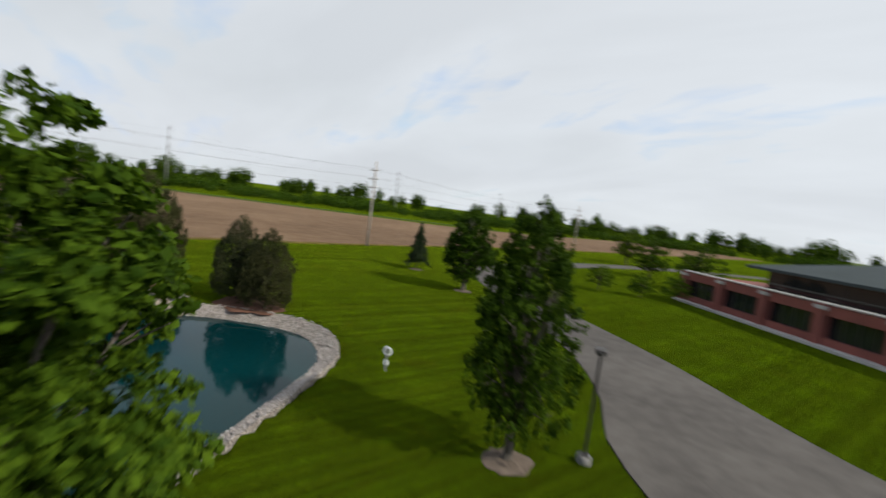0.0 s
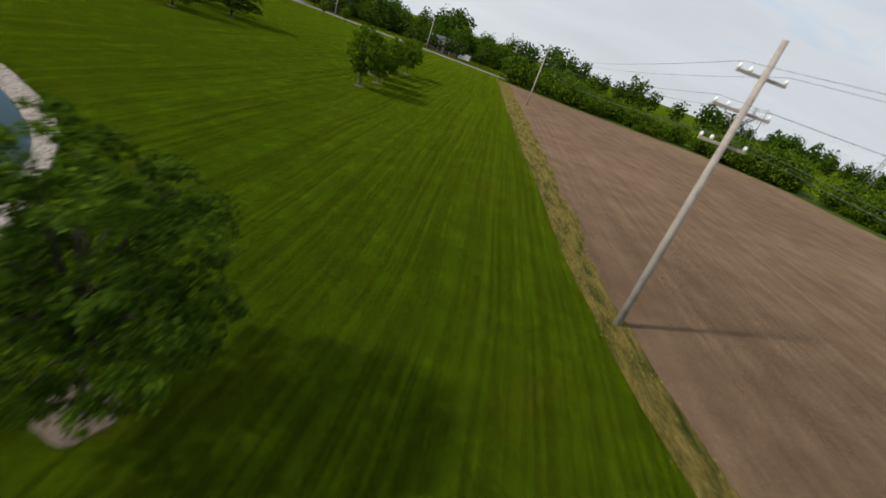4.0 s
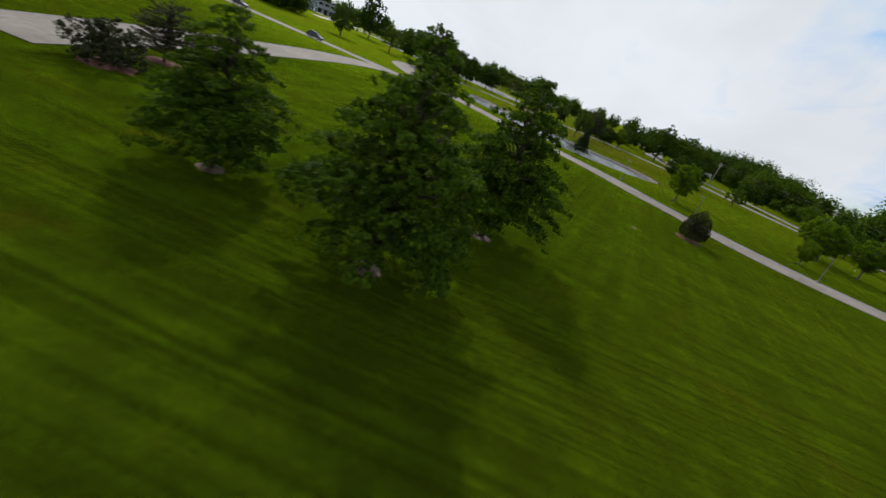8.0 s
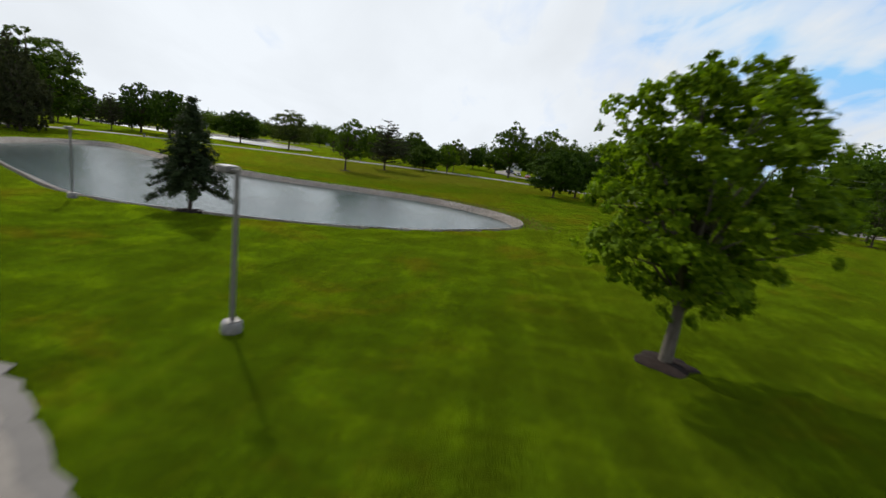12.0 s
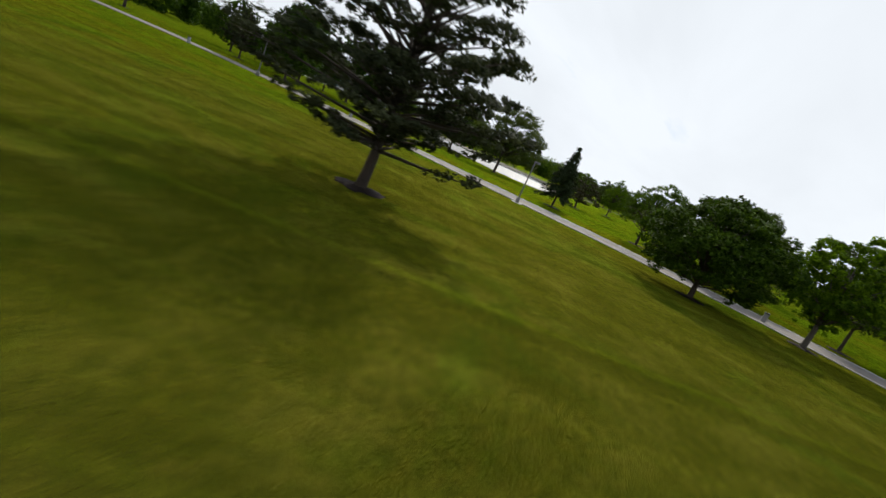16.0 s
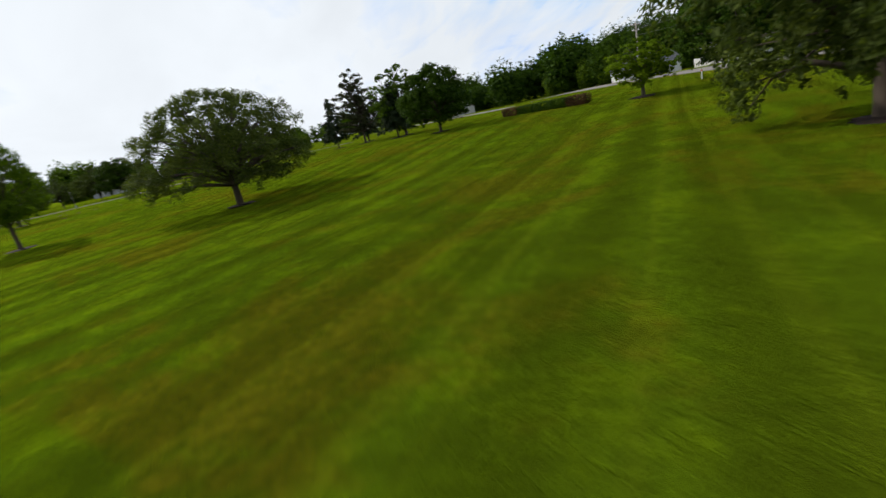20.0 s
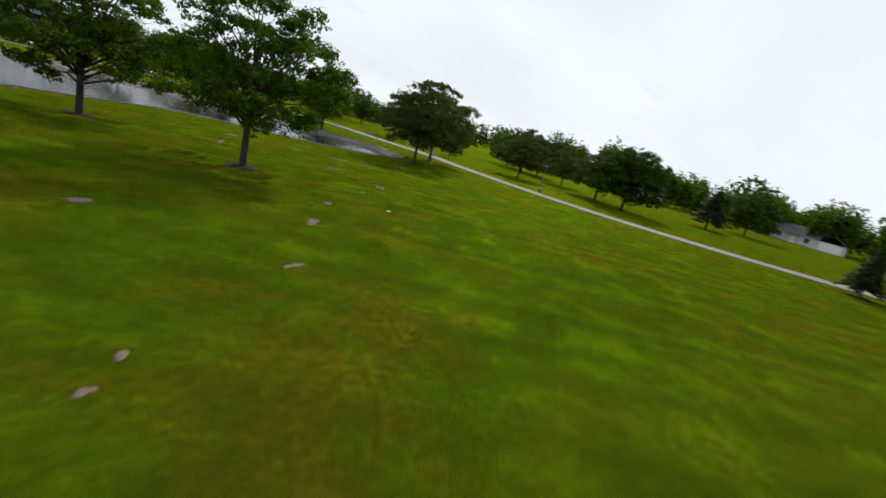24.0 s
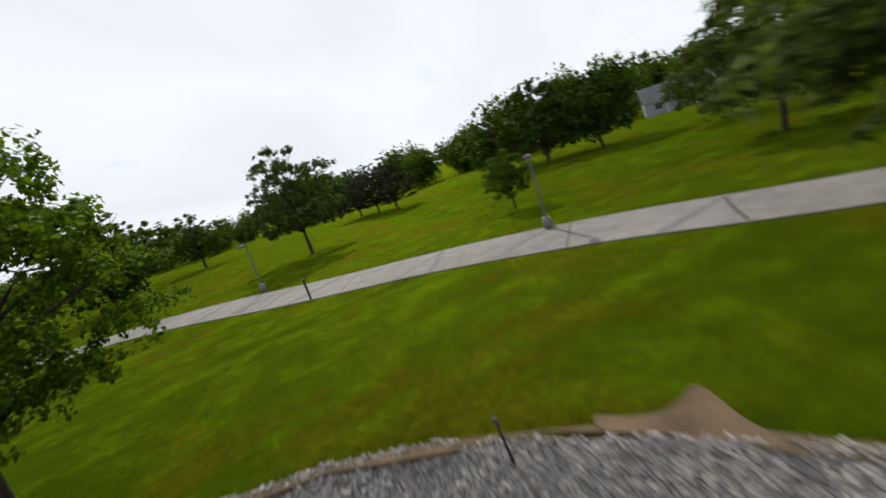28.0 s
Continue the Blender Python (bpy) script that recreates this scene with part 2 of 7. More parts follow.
    high = node("ShaderNodeMapRange", {"Value": strong, "To Min": 1.0, "To Max": 1.55}).outputs[0]
    tone = node("ShaderNodeMapRange", {"Value": line, "From Min": 0.41, "From Max": 0.59, "To Min": low, "To Max": high}).outputs[0]
    base = mix_of(node, 1.0, base, node("ShaderNodeCombineXYZ", {0: tone, 1: tone, 2: tone}).outputs[0], "MULTIPLY")
    # thin pale wheel lines
    cross = node("ShaderNodeMath", {0: mix_of(node, west, mown(76, 0.005, 1.7, 1.0), mown(37, 0.005, 1.7, 1.0)), 1: node("ShaderNodeMath", {0: mown(-14, 0.005, 1.7, 1.0), 1: node("ShaderNodeMath", {0: west, 1: 0.3}, operation="MULTIPLY").outputs[0]}, operation="SUBTRACT").outputs[0]}, operation="MAXIMUM").outputs[0]
    thread = mix_of(node, east, cross, node("ShaderNodeMath", {0: mown(-1.5, 0.005, 2.0, 1.5), 1: 0.02}, operation="ADD").outputs[0])
    thread = node("ShaderNodeMapRange", {"Value": thread, "From Min": 0.55, "From Max": 0.72}).outputs[0]
    thread = node("ShaderNodeMath", {0: thread, 1: node("ShaderNodeMath", {0: strong, 1: 0.5}, operation="MULTIPLY").outputs[0]}, operation="MULTIPLY").outputs[0]
    base = mix_of(node, thread, base, (0.15, 0.20, 0.016))
    base = mix_of(node, 0.9, base, ramp_of(node, fine, [(0.37, (0.7, 0.72, 0.7)), (0.63, (1.3, 1.28, 1.2))]), "MULTIPLY")
    base = mix_of(node, 0.7, base, ramp_of(node, tiny, [(0.36, (0.7, 0.7, 0.7)), (0.64, (1.3, 1.28, 1.2))]), "MULTIPLY")
    # where two mowings meet: a strip left long, deeper green on its pond side
    bend = node("ShaderNodeMath", {0: noise_at(node, p, 0.12, 2.0), 1: 1.2}, operation="MULTIPLY").outputs[0]
    meet = node("ShaderNodeMath", {0: node("ShaderNodeMath", {0: sep.outputs[0], 1: 189.6}, operation="ADD").outputs[0], 1: bend}, operation="SUBTRACT").outputs[0]
    pond_side = node("ShaderNodeMapRange", {"Value": meet, "From Min": -0.2, "From Max": 0.5}).outputs[0]
    pond_side = node("ShaderNodeMath", {0: pond_side, 1: node("ShaderNodeMapRange", {"Value": sep.outputs[0], "From Min": -178.0, "From Max": -162.0, "To Min": 1.0, "To Max": 0.0}).outputs[0]}, operation="MULTIPLY").outputs[0]
    here = node("ShaderNodeVectorMath", {0: p, 1: (-186, 118, 0)}, operation="DISTANCE").outputs["Value"]
    here = node("ShaderNodeMapRange", {"Value": here, "From Min": 26.0, "From Max": 48.0, "To Min": 1.0, "To Max": 0.0}).outputs[0]
    pond_side = node("ShaderNodeMath", {0: pond_side, 1: here}, operation="MULTIPLY").outputs[0]
    base = mix_of(node, node("ShaderNodeMath", {0: pond_side, 1: 0.8}, operation="MULTIPLY").outputs[0], base, mix_of(node, 1.0, base, (0.58, 0.72, 0.8), "MULTIPLY"))
    strip = node("ShaderNodeMapRange", {"Value": node("ShaderNodeMath", {0: meet}, operation="ABSOLUTE").outputs[0], "From Min": 0.1, "From Max": 0.3, "To Min": 0.75, "To Max": 0.0}).outputs[0]
    strip = node("ShaderNodeMath", {0: strip, 1: here}, operation="MULTIPLY").outputs[0]
    base = mix_of(node, strip, base, (0.12, 0.19, 0.012))
    # the eastern lawns are longer and deeper green
    lush = node("ShaderNodeMapRange", {"Value": sep.outputs[0], "From Min": -135.0, "From Max": -95.0, "To Min": 0.215, "To Max": 0.115}).outputs[0]
    base = mix_of(node, 1.0, base, node("ShaderNodeCombineXYZ", {0: node("ShaderNodeMath", {0: lush, 1: node("ShaderNodeMapRange", {"Value": sep.outputs[0], "From Min": -135.0, "From Max": -95.0, "To Min": 1.07, "To Max": 0.93}).outputs[0]}, operation="MULTIPLY").outputs[0], 1: lush, 2: lush}).outputs[0], "MULTIPLY")
    tips = mix_of(node, 0.3, mix_of(node, 1.0, base, (9.0, 9.0, 4.0), "MULTIPLY"), (0.5, 0.66, 0.03))
    h = node("ShaderNodeMath", {0: fine, 1: tiny}, operation="ADD").outputs[0]
    dent = bump_of(node, h, 0.9, 0.14)
    turf = node("ShaderNodeBsdfPrincipled", {"Base Color": mix_of(node, 1.0, base, (0.68, 0.66, 0.66), "MULTIPLY"), "Roughness": 0.9, "Diffuse Roughness": 0.7, "IOR": 1.0, "Specular IOR Level": 0.0, "Sheen Weight": 1.0, "Sheen Roughness": 0.4, "Sheen Tint": tips, "Normal": dent}).outputs[0]
    # light passing on through the blades
    blade = node("ShaderNodeBsdfAnisotropic", {"Color": mix_of(node, 1.0, base, (7.0, 7.4, 3.0), "MULTIPLY"), "Roughness": 0.62, "Normal": dent}).outputs[0]
    return node("ShaderNodeMixShader", {0: 0.22, 1: turf, 2: blade}).outputs[0]


def soil_build(node):
    p = place_of(node)
    big, mid, fine = noise_at(node, p, 0.018, 5.0, 0.6, 0.5), noise_at(node, p, 0.3, 5.0), noise_at(node, p, 7.0, 8.0, 0.75)
    rows_ = node("ShaderNodeMapping", {"Vector": p, "Rotation": (0, 0, radians(4)), "Scale": (1.3, 0.02, 0)}).outputs[0]
    till = node("ShaderNodeTexNoise", {"Vector": rows_, "Scale": 1.0, "Detail": 4.0}).outputs[0]
    c = ramp_of(node, big, [(0.38, (0.148, 0.088, 0.052)), (0.5, (0.196, 0.118, 0.070)), (0.62, (0.255, 0.16, 0.098))])
    c = mix_of(node, 0.4, c, ramp_of(node, mid, [(0.36, (0.14, 0.087, 0.053)), (0.64, (0.25, 0.168, 0.108))]))
    c = mix_of(node, 0.6, c, ramp_of(node, till, [(0.35, (0.78, 0.78, 0.79)), (0.65, (1.17, 1.16, 1.15))]), "MULTIPLY")
    c = mix_of(node, 0.7, c, ramp_of(node, fine, [(0.3, (0.7, 0.7, 0.7)), (0.72, (1.3, 1.3, 1.3))]), "MULTIPLY")
    c = mix_of(node, 1.0, c, (0.92, 0.94, 0.90), "MULTIPLY")
    h = node("ShaderNodeMath", {0: fine, 1: till}, operation="ADD").outputs[0]
    return node("ShaderNodeBsdfPrincipled", {"Base Color": c, "Roughness": 0.95, "Specular IOR Level": 0.1, "Normal": bump_of(node, h, 0.9, 0.15)}).outputs[0]


def asphalt_build(node, tone=1.0):
    p = place_of(node)
    big, mid, fine = noise_at(node, p, 0.12, 5.0, 0.65, 0.4), noise_at(node, p, 1.1, 6.0), noise_at(node, p, 30.0, 6.0, 0.8)
    c = ramp_of(node, big, [(0.38, (0.175, 0.162, 0.152)), (0.5, (0.222, 0.207, 0.195)), (0.62, (0.27, 0.252, 0.236))])
    c = mix_of(node, 0.4, c, ramp_of(node, mid, [(0.36, (0.15, 0.14, 0.132)), (0.64, (0.29, 0.275, 0.256))]))
    c = mix_of(node, 0.5, c, ramp_of(node, fine, [(0.3, (0.7, 0.7, 0.7)), (0.7, (1.28, 1.28, 1.28))]), "MULTIPLY")
    c = mix_of(node, 1.0, c, (tone * 0.80, tone * 0.765, tone * 0.72), "MULTIPLY")
    bent = node("ShaderNodeVectorMath", {0: p, 1: node("ShaderNodeTexNoise", {"Vector": p, "Scale": 0.35, "Detail": 4.0}).outputs["Color"]}, operation="ADD").outputs[0]
    crack = node("ShaderNodeTexVoronoi", {"Vector": bent, "Scale": 0.42}, feature="DISTANCE_TO_EDGE").outputs["Distance"]
    some = node("ShaderNodeMapRange", {"Value": noise_at(node, p, 0.35, 3.0), "From Min": 0.48, "From Max": 0.56, "To Min": 0.0, "To Max": 0.012}).outputs[0]
    crack = node("ShaderNodeMath", {0: crack, 1: some}, operation="LESS_THAN").outputs[0]
    c = mix_of(node, node("ShaderNodeMath", {0: crack, 1: 0.3}, operation="MULTIPLY").outputs[0], c, (0.05, 0.045, 0.04))
    return node("ShaderNodeBsdfPrincipled", {"Base Color": c, "Roughness": 0.88, "Specular IOR Level": 0.2, "Normal": bump_of(node, fine, 0.5, 0.02)}).outputs[0]


def water_of(name, deep, shallow, ripple, amount, rough=0.04, gloss=0.5, lull=None):
    """Water with wind ripples; lull names the x between which the water falls from ruffled to calm, and its ruffled roughness."""
    def build(node):
        p = place_of(node)
        big = noise_at(node, p, 0.07, 4.0, 0.5, 0.6)
        c = ramp_of(node, big, [(0.35, deep), (0.7, shallow)])
        wind = node("ShaderNodeMapping", {"Vector": p, "Rotation": (0, 0, radians(25)), "Scale": (1.0, 2.6, 1.0)}).outputs[0]
        w1, w2 = noise_at(node, wind, ripple, 1.2, 0.45, 0.4), noise_at(node, p, ripple * 0.22, 3.0, 0.5)
        h = node("ShaderNodeMath", {0: w1, 1: w2}, operation="ADD").outputs[0]
        calm = noise_at(node, p, 0.045, 3.0)
        s = node("ShaderNodeMapRange", {"Value": calm, "From Min": 0.35, "From Max": 0.65, "To Min": amount * 0.5, "To Max": amount}).outputs[0]
        if lull:
            open_ = node("ShaderNodeMapRange", {"Value": node("ShaderNodeSeparateXYZ", {0: p}).outputs[0], "From Min": lull[0], "From Max": lull[1]}).outputs[0]
            rough_ = node("ShaderNodeMapRange", {"Value": open_, "To Min": rough, "To Max": lull[2]}).outputs[0]
            s = node("ShaderNodeMath", {0: s, 1: node("ShaderNodeMapRange", {"Value": open_, "To Min": 1.0, "To Max": 6.0}).outputs[0]}, operation="MULTIPLY").outputs[0]
        else:
            rough_ = rough
        return node("ShaderNodeBsdfPrincipled", {"Base Color": c, "Roughness": rough_, "IOR": 1.33, "Specular IOR Level": gloss, "Normal": bump_of(node, h, s, 0.05)}).outputs[0]
    return surface(name, build)


def leaf_of(name, dark, light, glow):
    """Leaves: each leaf takes its own shade, whole crowns differ a little."""
    def build(node):
        isl = node("ShaderNodeNewGeometry").outputs["Random Per Island"]
        own = node("ShaderNodeObjectInfo").outputs["Random"]
        p = node("ShaderNodeNewGeometry").outputs["Position"]
        c = ramp_of(node, isl, [(0.0, dark), (0.55, tuple((a + b) / 2 for a, b in zip(dark, light))), (1.0, light)])
        lump = ramp_of(node, noise_at(node, p, 0.55, 3.0), [(0.38, (0.66, 0.7, 0.66)), (0.62, (1.3, 1.26, 1.1))])
        c = mix_of(node, 0.8, c, lump, "MULTIPLY")
        tint = ramp_of(node, own, [(0.0, (0.86, 0.9, 0.9)), (0.5, (1.0, 1.0, 1.0)), (1.0, (1.16, 1.08, 0.95))])
        c = mix_of(node, 1.0, c, tint, "MULTIPLY")
        front = node("ShaderNodeBsdfPrincipled", {"Base Color": c, "Roughness": 0.6, "IOR": 1.15, "Specular IOR Level": 0.2}).outputs[0]
        lit = mix_of(node, 1.0, c, (1.5, 1.6, 0.6), "MULTIPLY")
        through_ = node("ShaderNodeBsdfTranslucent", {"Color": lit}).outputs[0]
        return node("ShaderNodeMixShader", {0: glow, 1: front, 2: through_}).outputs[0]
    return surface(name, build)


def bark_of(name, dark, light):
    def build(node):
        p = node("ShaderNodeNewGeometry").outputs["Position"]
        long = node("ShaderNodeMapping", {"Vector": p, "Scale": (9.0, 9.0, 1.4)}).outputs[0]
        a, b = noise_at(node, long, 1.6, 6.0, 0.7, 0.6), noise_at(node, p, 1.2, 4.0)
        c = mix_of(node, 0.4, ramp_of(node, a, [(0.32, dark), (0.68, light)]), ramp_of(node, b, [(0.3, dark), (0.75, light)]))
        return node("ShaderNodeBsdfPrincipled", {"Base Color": c, "Roughness": 0.9, "Specular IOR Level": 0.2, "Normal": bump_of(node, a, 0.9, 0.04)}).outputs[0]
    return surface(name, build)


def stones_build(node):
    isl = node("ShaderNodeNewGeometry").outputs["Random Per Island"]
    p = place_of(node)
    c = ramp_of(node, isl, [(0.0, (0.25, 0.215, 0.19)), (0.35, (0.33, 0.29, 0.26)), (0.7, (0.40, 0.355, 0.32)), (1.0, (0.50, 0.455, 0.41))])
    c = mix_of(node, 0.5, c, ramp_of(node, noise_at(node, p, 9.0, 6.0), [(0.3, (0.68, 0.67, 0.65)), (0.7, (1.22, 1.22, 1.2))]), "MULTIPLY")
    return node("ShaderNodeBsdfPrincipled", {"Base Color": c, "Roughness": 0.9, "Specular IOR Level": 0.25, "Normal": bump_of(node, noise_at(node, p, 14.0, 5.0), 0.5, 0.03)}).outputs[0]


def gravel_build(node):
    p = place_of(node)
    cell = node("ShaderNodeTexVoronoi", {"Vector": p, "Scale": 10.0, "Randomness": 1.0})
    edge = node("ShaderNodeTexVoronoi", {"Vector": p, "Scale": 10.0}, feature="DISTANCE_TO_EDGE")
    sh = node("ShaderNodeSeparateColor", {0: cell.outputs["Color"]}).outputs[0]
    c = ramp_of(node, sh, [(0.0, (0.23, 0.20, 0.175)), (0.5, (0.34, 0.30, 0.265)), (1.0, (0.46, 0.415, 0.37))])
    gap = node("ShaderNodeMapRange", {"Value": edge.outputs["Distance"], "From Max": 0.09, "To Min": 0.5, "To Max": 1.0}).outputs[0]
    c = mix_of(node, 1.0, c, node("ShaderNodeCombineXYZ", {0: gap, 1: gap, 2: gap}).outputs[0], "MULTIPLY")
    c = mix_of(node, 0.5, c, ramp_of(node, noise_at(node, p, 0.5, 5.0), [(0.3, (0.75, 0.72, 0.68)), (0.7, (1.15, 1.13, 1.1))]), "MULTIPLY")
    return node("ShaderNodeBsdfPrincipled", {"Base Color": c, "Roughness": 0.95, "Specular IOR Level": 0.2, "Normal": bump_of(node, gap, 0.9, 0.12)}).outputs[0]


GRASS, SOIL, ASPHALT = surface("mown_grass", grass_build), surface("tilled_soil", soil_build), surface("worn_asphalt", asphalt_build)
ASPHALT_DARK = surface("darker_asphalt", lambda node: asphalt_build(node, 0.52))
TEAL = water_of("teal_water", (0.0005, 0.018, 0.020), (0.0008, 0.027, 0.029), 3.0, 0.05, 0.04, 0.25)
GREY_WATER = water_of("grey_water", (0.006, 0.026, 0.027), (0.016, 0.046, 0.046), 5.0, 0.46, 0.14, 0.62)
DARK_WATER = water_of("dark_water", (0.0015, 0.006, 0.006), (0.003, 0.011, 0.011), 5.0, 0.15, 0.02, 0.5, (-378.0, -345.0, 0.3))
GRAVEL, STONES = surface("gravel_bank", gravel_build), surface("loose_stones", stones_build)
LEAF_BRIGHT = leaf_of("bright_leaves", (0.046, 0.092, 0.004), (0.150, 0.228, 0.010), 0.36)
LEAF_MID = leaf_of("green_leaves", (0.026, 0.054, 0.005), (0.086, 0.140, 0.010), 0.28)
LEAF_FRESH = leaf_of("fresh_leaves", (0.034, 0.070, 0.004), (0.115, 0.182, 0.009), 0.32)
LEAF_DARK = leaf_of("dark_leaves", (0.016, 0.036, 0.004), (0.054, 0.098, 0.008), 0.2)
LEAF_GREY = leaf_of("grey_green_leaves", (0.028, 0.045, 0.012), (0.080, 0.108, 0.026), 0.3)
NEEDLE = leaf_of("pine_needles", (0.021, 0.026, 0.012), (0.064, 0.070, 0.034), 0.10)
NEEDLE_BROWN = leaf_of("browned_pine_needles", (0.026, 0.026, 0.010), (0.075, 0.068, 0.030), 0.12)
NEEDLE_DARK = leaf_of("spruce_needles", (0.012, 0.022, 0.010), (0.034, 0.050, 0.024), 0.10)
DRY_BLADES = leaf_of("dry_grass_blades", (0.13, 0.12, 0.03), (0.32, 0.27, 0.09), 0.25)
GREEN_BLADES = leaf_of("grass_blades", (0.05, 0.11, 0.01), (0.13, 0.22, 0.03), 0.3)
BARK, BARK_DARK = bark_of("grey_bark", (0.05, 0.042, 0.034), (0.16, 0.14, 0.115)), bark_of("dark_bark", (0.03, 0.022, 0.017), (0.10, 0.078, 0.06))
MULCH = plain("bark_mulch", (0.02, 0.014, 0.011), 0.95, 0, 0.5, 2.0, 0.9)
PALE_MULCH = plain("pale_mulch", (0.125, 0.098, 0.076), 0.95, 0, 0.4, 2.0, 0.9)
NEEDLE_BED = plain("red_needle_bed", (0.12, 0.062, 0.042), 0.95, 0, 0.35, 0.8, 0.8)
CONCRETE = plain("weathered_concrete", (0.40, 0.38, 0.35), 0.85, 0, 0.2, 0.7, 0.3)
GREY_CONCRETE = plain("dull_grey_concrete", (0.21, 0.20, 0.185), 0.9, 0, 0.3, 2.0, 0.4)
GREY_WALL = plain("grey_precast_panel", (0.30, 0.30, 0.30), 0.8, 0, 0.12, 0.3, 0.1)
DARK_METAL = plain("bronze_painted_metal", (0.05, 0.045, 0.04), 0.5, 0.3, 0.2, 2.0, 0.05)
GREY_METAL = plain("galvanised_steel", (0.30, 0.30, 0.30), 0.5, 0.4, 0.15, 2.0, 0.05)
WHITE_PAINT = plain("white_paint", (0.78, 0.78, 0.76), 0.6, 0, 0.06, 1.0, 0.05)
POLE_WOOD = plain("weathered_pole_wood", (0.33, 0.29, 0.25), 0.85, 0, 0.3, 1.5, 0.5)
BRICK = plain("red_brick", (0.20, 0.062, 0.048), 0.9, 0, 0.25, 0.6, 0.5)
ROOF_DARK = plain("dark_roof_metal", (0.030, 0.042, 0.042), 0.8, 0.0, 0.2, 0.3, 0.1)
SHINGLE = plain("grey_shingles", (0.20, 0.205, 0.21), 0.9, 0, 0.3, 1.5, 0.5)
SIDING = plain("pale_siding", (0.55, 0.55, 0.53), 0.7, 0, 0.08, 0.6, 0.1)
LAMP_METAL = plain("weathered_lamp_steel", (0.15, 0.14, 0.13), 0.6, 0.2, 0.2, 2.0, 0.05)
WIRE = plain("weathered_cable", (0.10, 0.10, 0.10), 0.6)
BLACK = plain("black_rubber", (0.02, 0.02, 0.02), 0.6, 0, 0.3, 3.0, 0.2)
YELLOW = plain("worn_yellow_paint", (0.62, 0.40, 0.06), 0.8, 0, 0.25, 3.0, 0.2)
SEAL = plain("tar_crack_seal", (0.034, 0.032, 0.03), 0.7, 0, 0.3, 2.0, 0.2)
PATCH_ASPHALT = plain("asphalt_patch", (0.118, 0.108, 0.10), 0.9, 0, 0.2, 1.2, 0.4)
PALE_SOIL = plain("bare_pale_soil", (0.20, 0.15, 0.115), 0.95, 0, 0.3, 1.6, 0.8)
RED = plain("red_paint", (0.45, 0.05, 0.04), 0.6)
GLASS = surface("window_glass", lambda node: node("ShaderNodeBsdfPrincipled", {"Base Color": (0.012, 0.015, 0.017, 1), "Roughness": 0.05, "IOR": 1.5}).outputs[0])
FOAM = surface("white_water", lambda node: node("ShaderNodeMixShader", {0: 0.4, 1: node("ShaderNodeBsdfDiffuse", {"Color": (0.85, 0.88, 0.9, 1)}).outputs[0], 2: node("ShaderNodeBsdfTranslucent", {"Color": (0.9, 0.92, 0.95, 1)}).outputs[0]}).outputs[0])

# ---------------------------------------------------------------- mesh helpers


def mesh_of(name, verts, faces, mat, smooth=False):
    me = bpy.data.meshes.new(name)
    verts, faces = np.asarray(verts, np.float32), np.asarray(faces, np.int32)
    n, k = faces.shape
    me.vertices.add(len(verts))
    me.vertices.foreach_set("co", verts.ravel())
    me.loops.add(n * k)
    me.loops.foreach_set("vertex_index", faces.ravel())
    me.polygons.add(n)
    me.polygons.foreach_set("loop_start", np.arange(0, n * k, k, dtype=np.int32))
    me.polygons.foreach_set("use_smooth", np.full(n, smooth))
    me.materials.append(mat)
    me.update(calc_edges=True)
    return me


def part(name, data, mat, parent, label=""):
    """Links a bmesh or a mesh as one object under a thing or a part."""
    if isinstance(data, bmesh.types.BMesh):
        me = bpy.data.meshes.new(name)
        data.to_mesh(me)
        data.free()
        me.materials.append(mat)
    else:
        me = data
    ob = new(name, me)
    ob.parent = parent
    return tagged(ob, label) if label else ob


def empty(name, m, label, category, group="", kind=""):
    ob = new(name)
    ob.empty_display_size = 0.3
    ob.matrix_basis = m
    return tagged(ob, label, category, group, kind)


def box(w, d, h, at=(0, 0, 0), bevel=0.0, bm=None):
    """A box on its base centre."""
    bm = bm or bmesh.new()
    m = Matrix.Translation((at[0], at[1], at[2] + h / 2)) @ Matrix.Diagonal((w, d, h, 1))
    got = bmesh.ops.create_cube(bm, size=1, matrix=m)
    if bevel:
        edges = {e for v in got["verts"] for e in v.link_edges}
        bmesh.ops.bevel(bm, geom=list(edges), offset=bevel, segments=1, affect="EDGES")
    return bm


def tube(points, radii, sides=8, bm=None):
    """A tapered tube through points."""
    bm = bm or bmesh.new()
    rings = []
    pts = [Vector(p) for p in points]
    for i, p in enumerate(pts):
        d = (pts[min(i + 1, len(pts) - 1)] - pts[max(i - 1, 0)]).normalized()
        a = d.orthogonal().normalized() if abs(d.z) < 0.95 else Vector((1, 0, 0))
        a = (a - d * a.dot(d)).normalized()
        b = d.cross(a)
        rings.append([bm.verts.new(p + radii[i] * (math.cos(q) * a + math.sin(q) * b)) for q in np.linspace(0, 2 * math.pi, sides, endpoint=False)])
    for r, s in zip(rings, rings[1:]):
        for i in range(sides):
            bm.faces.new((r[i], r[(i + 1) % sides], s[(i + 1) % sides], s[i]))
    bm.faces.new(rings[-1])
    bm.faces.new(rings[0][::-1])
    for f in bm.faces:
        f.smooth = True
    return bm


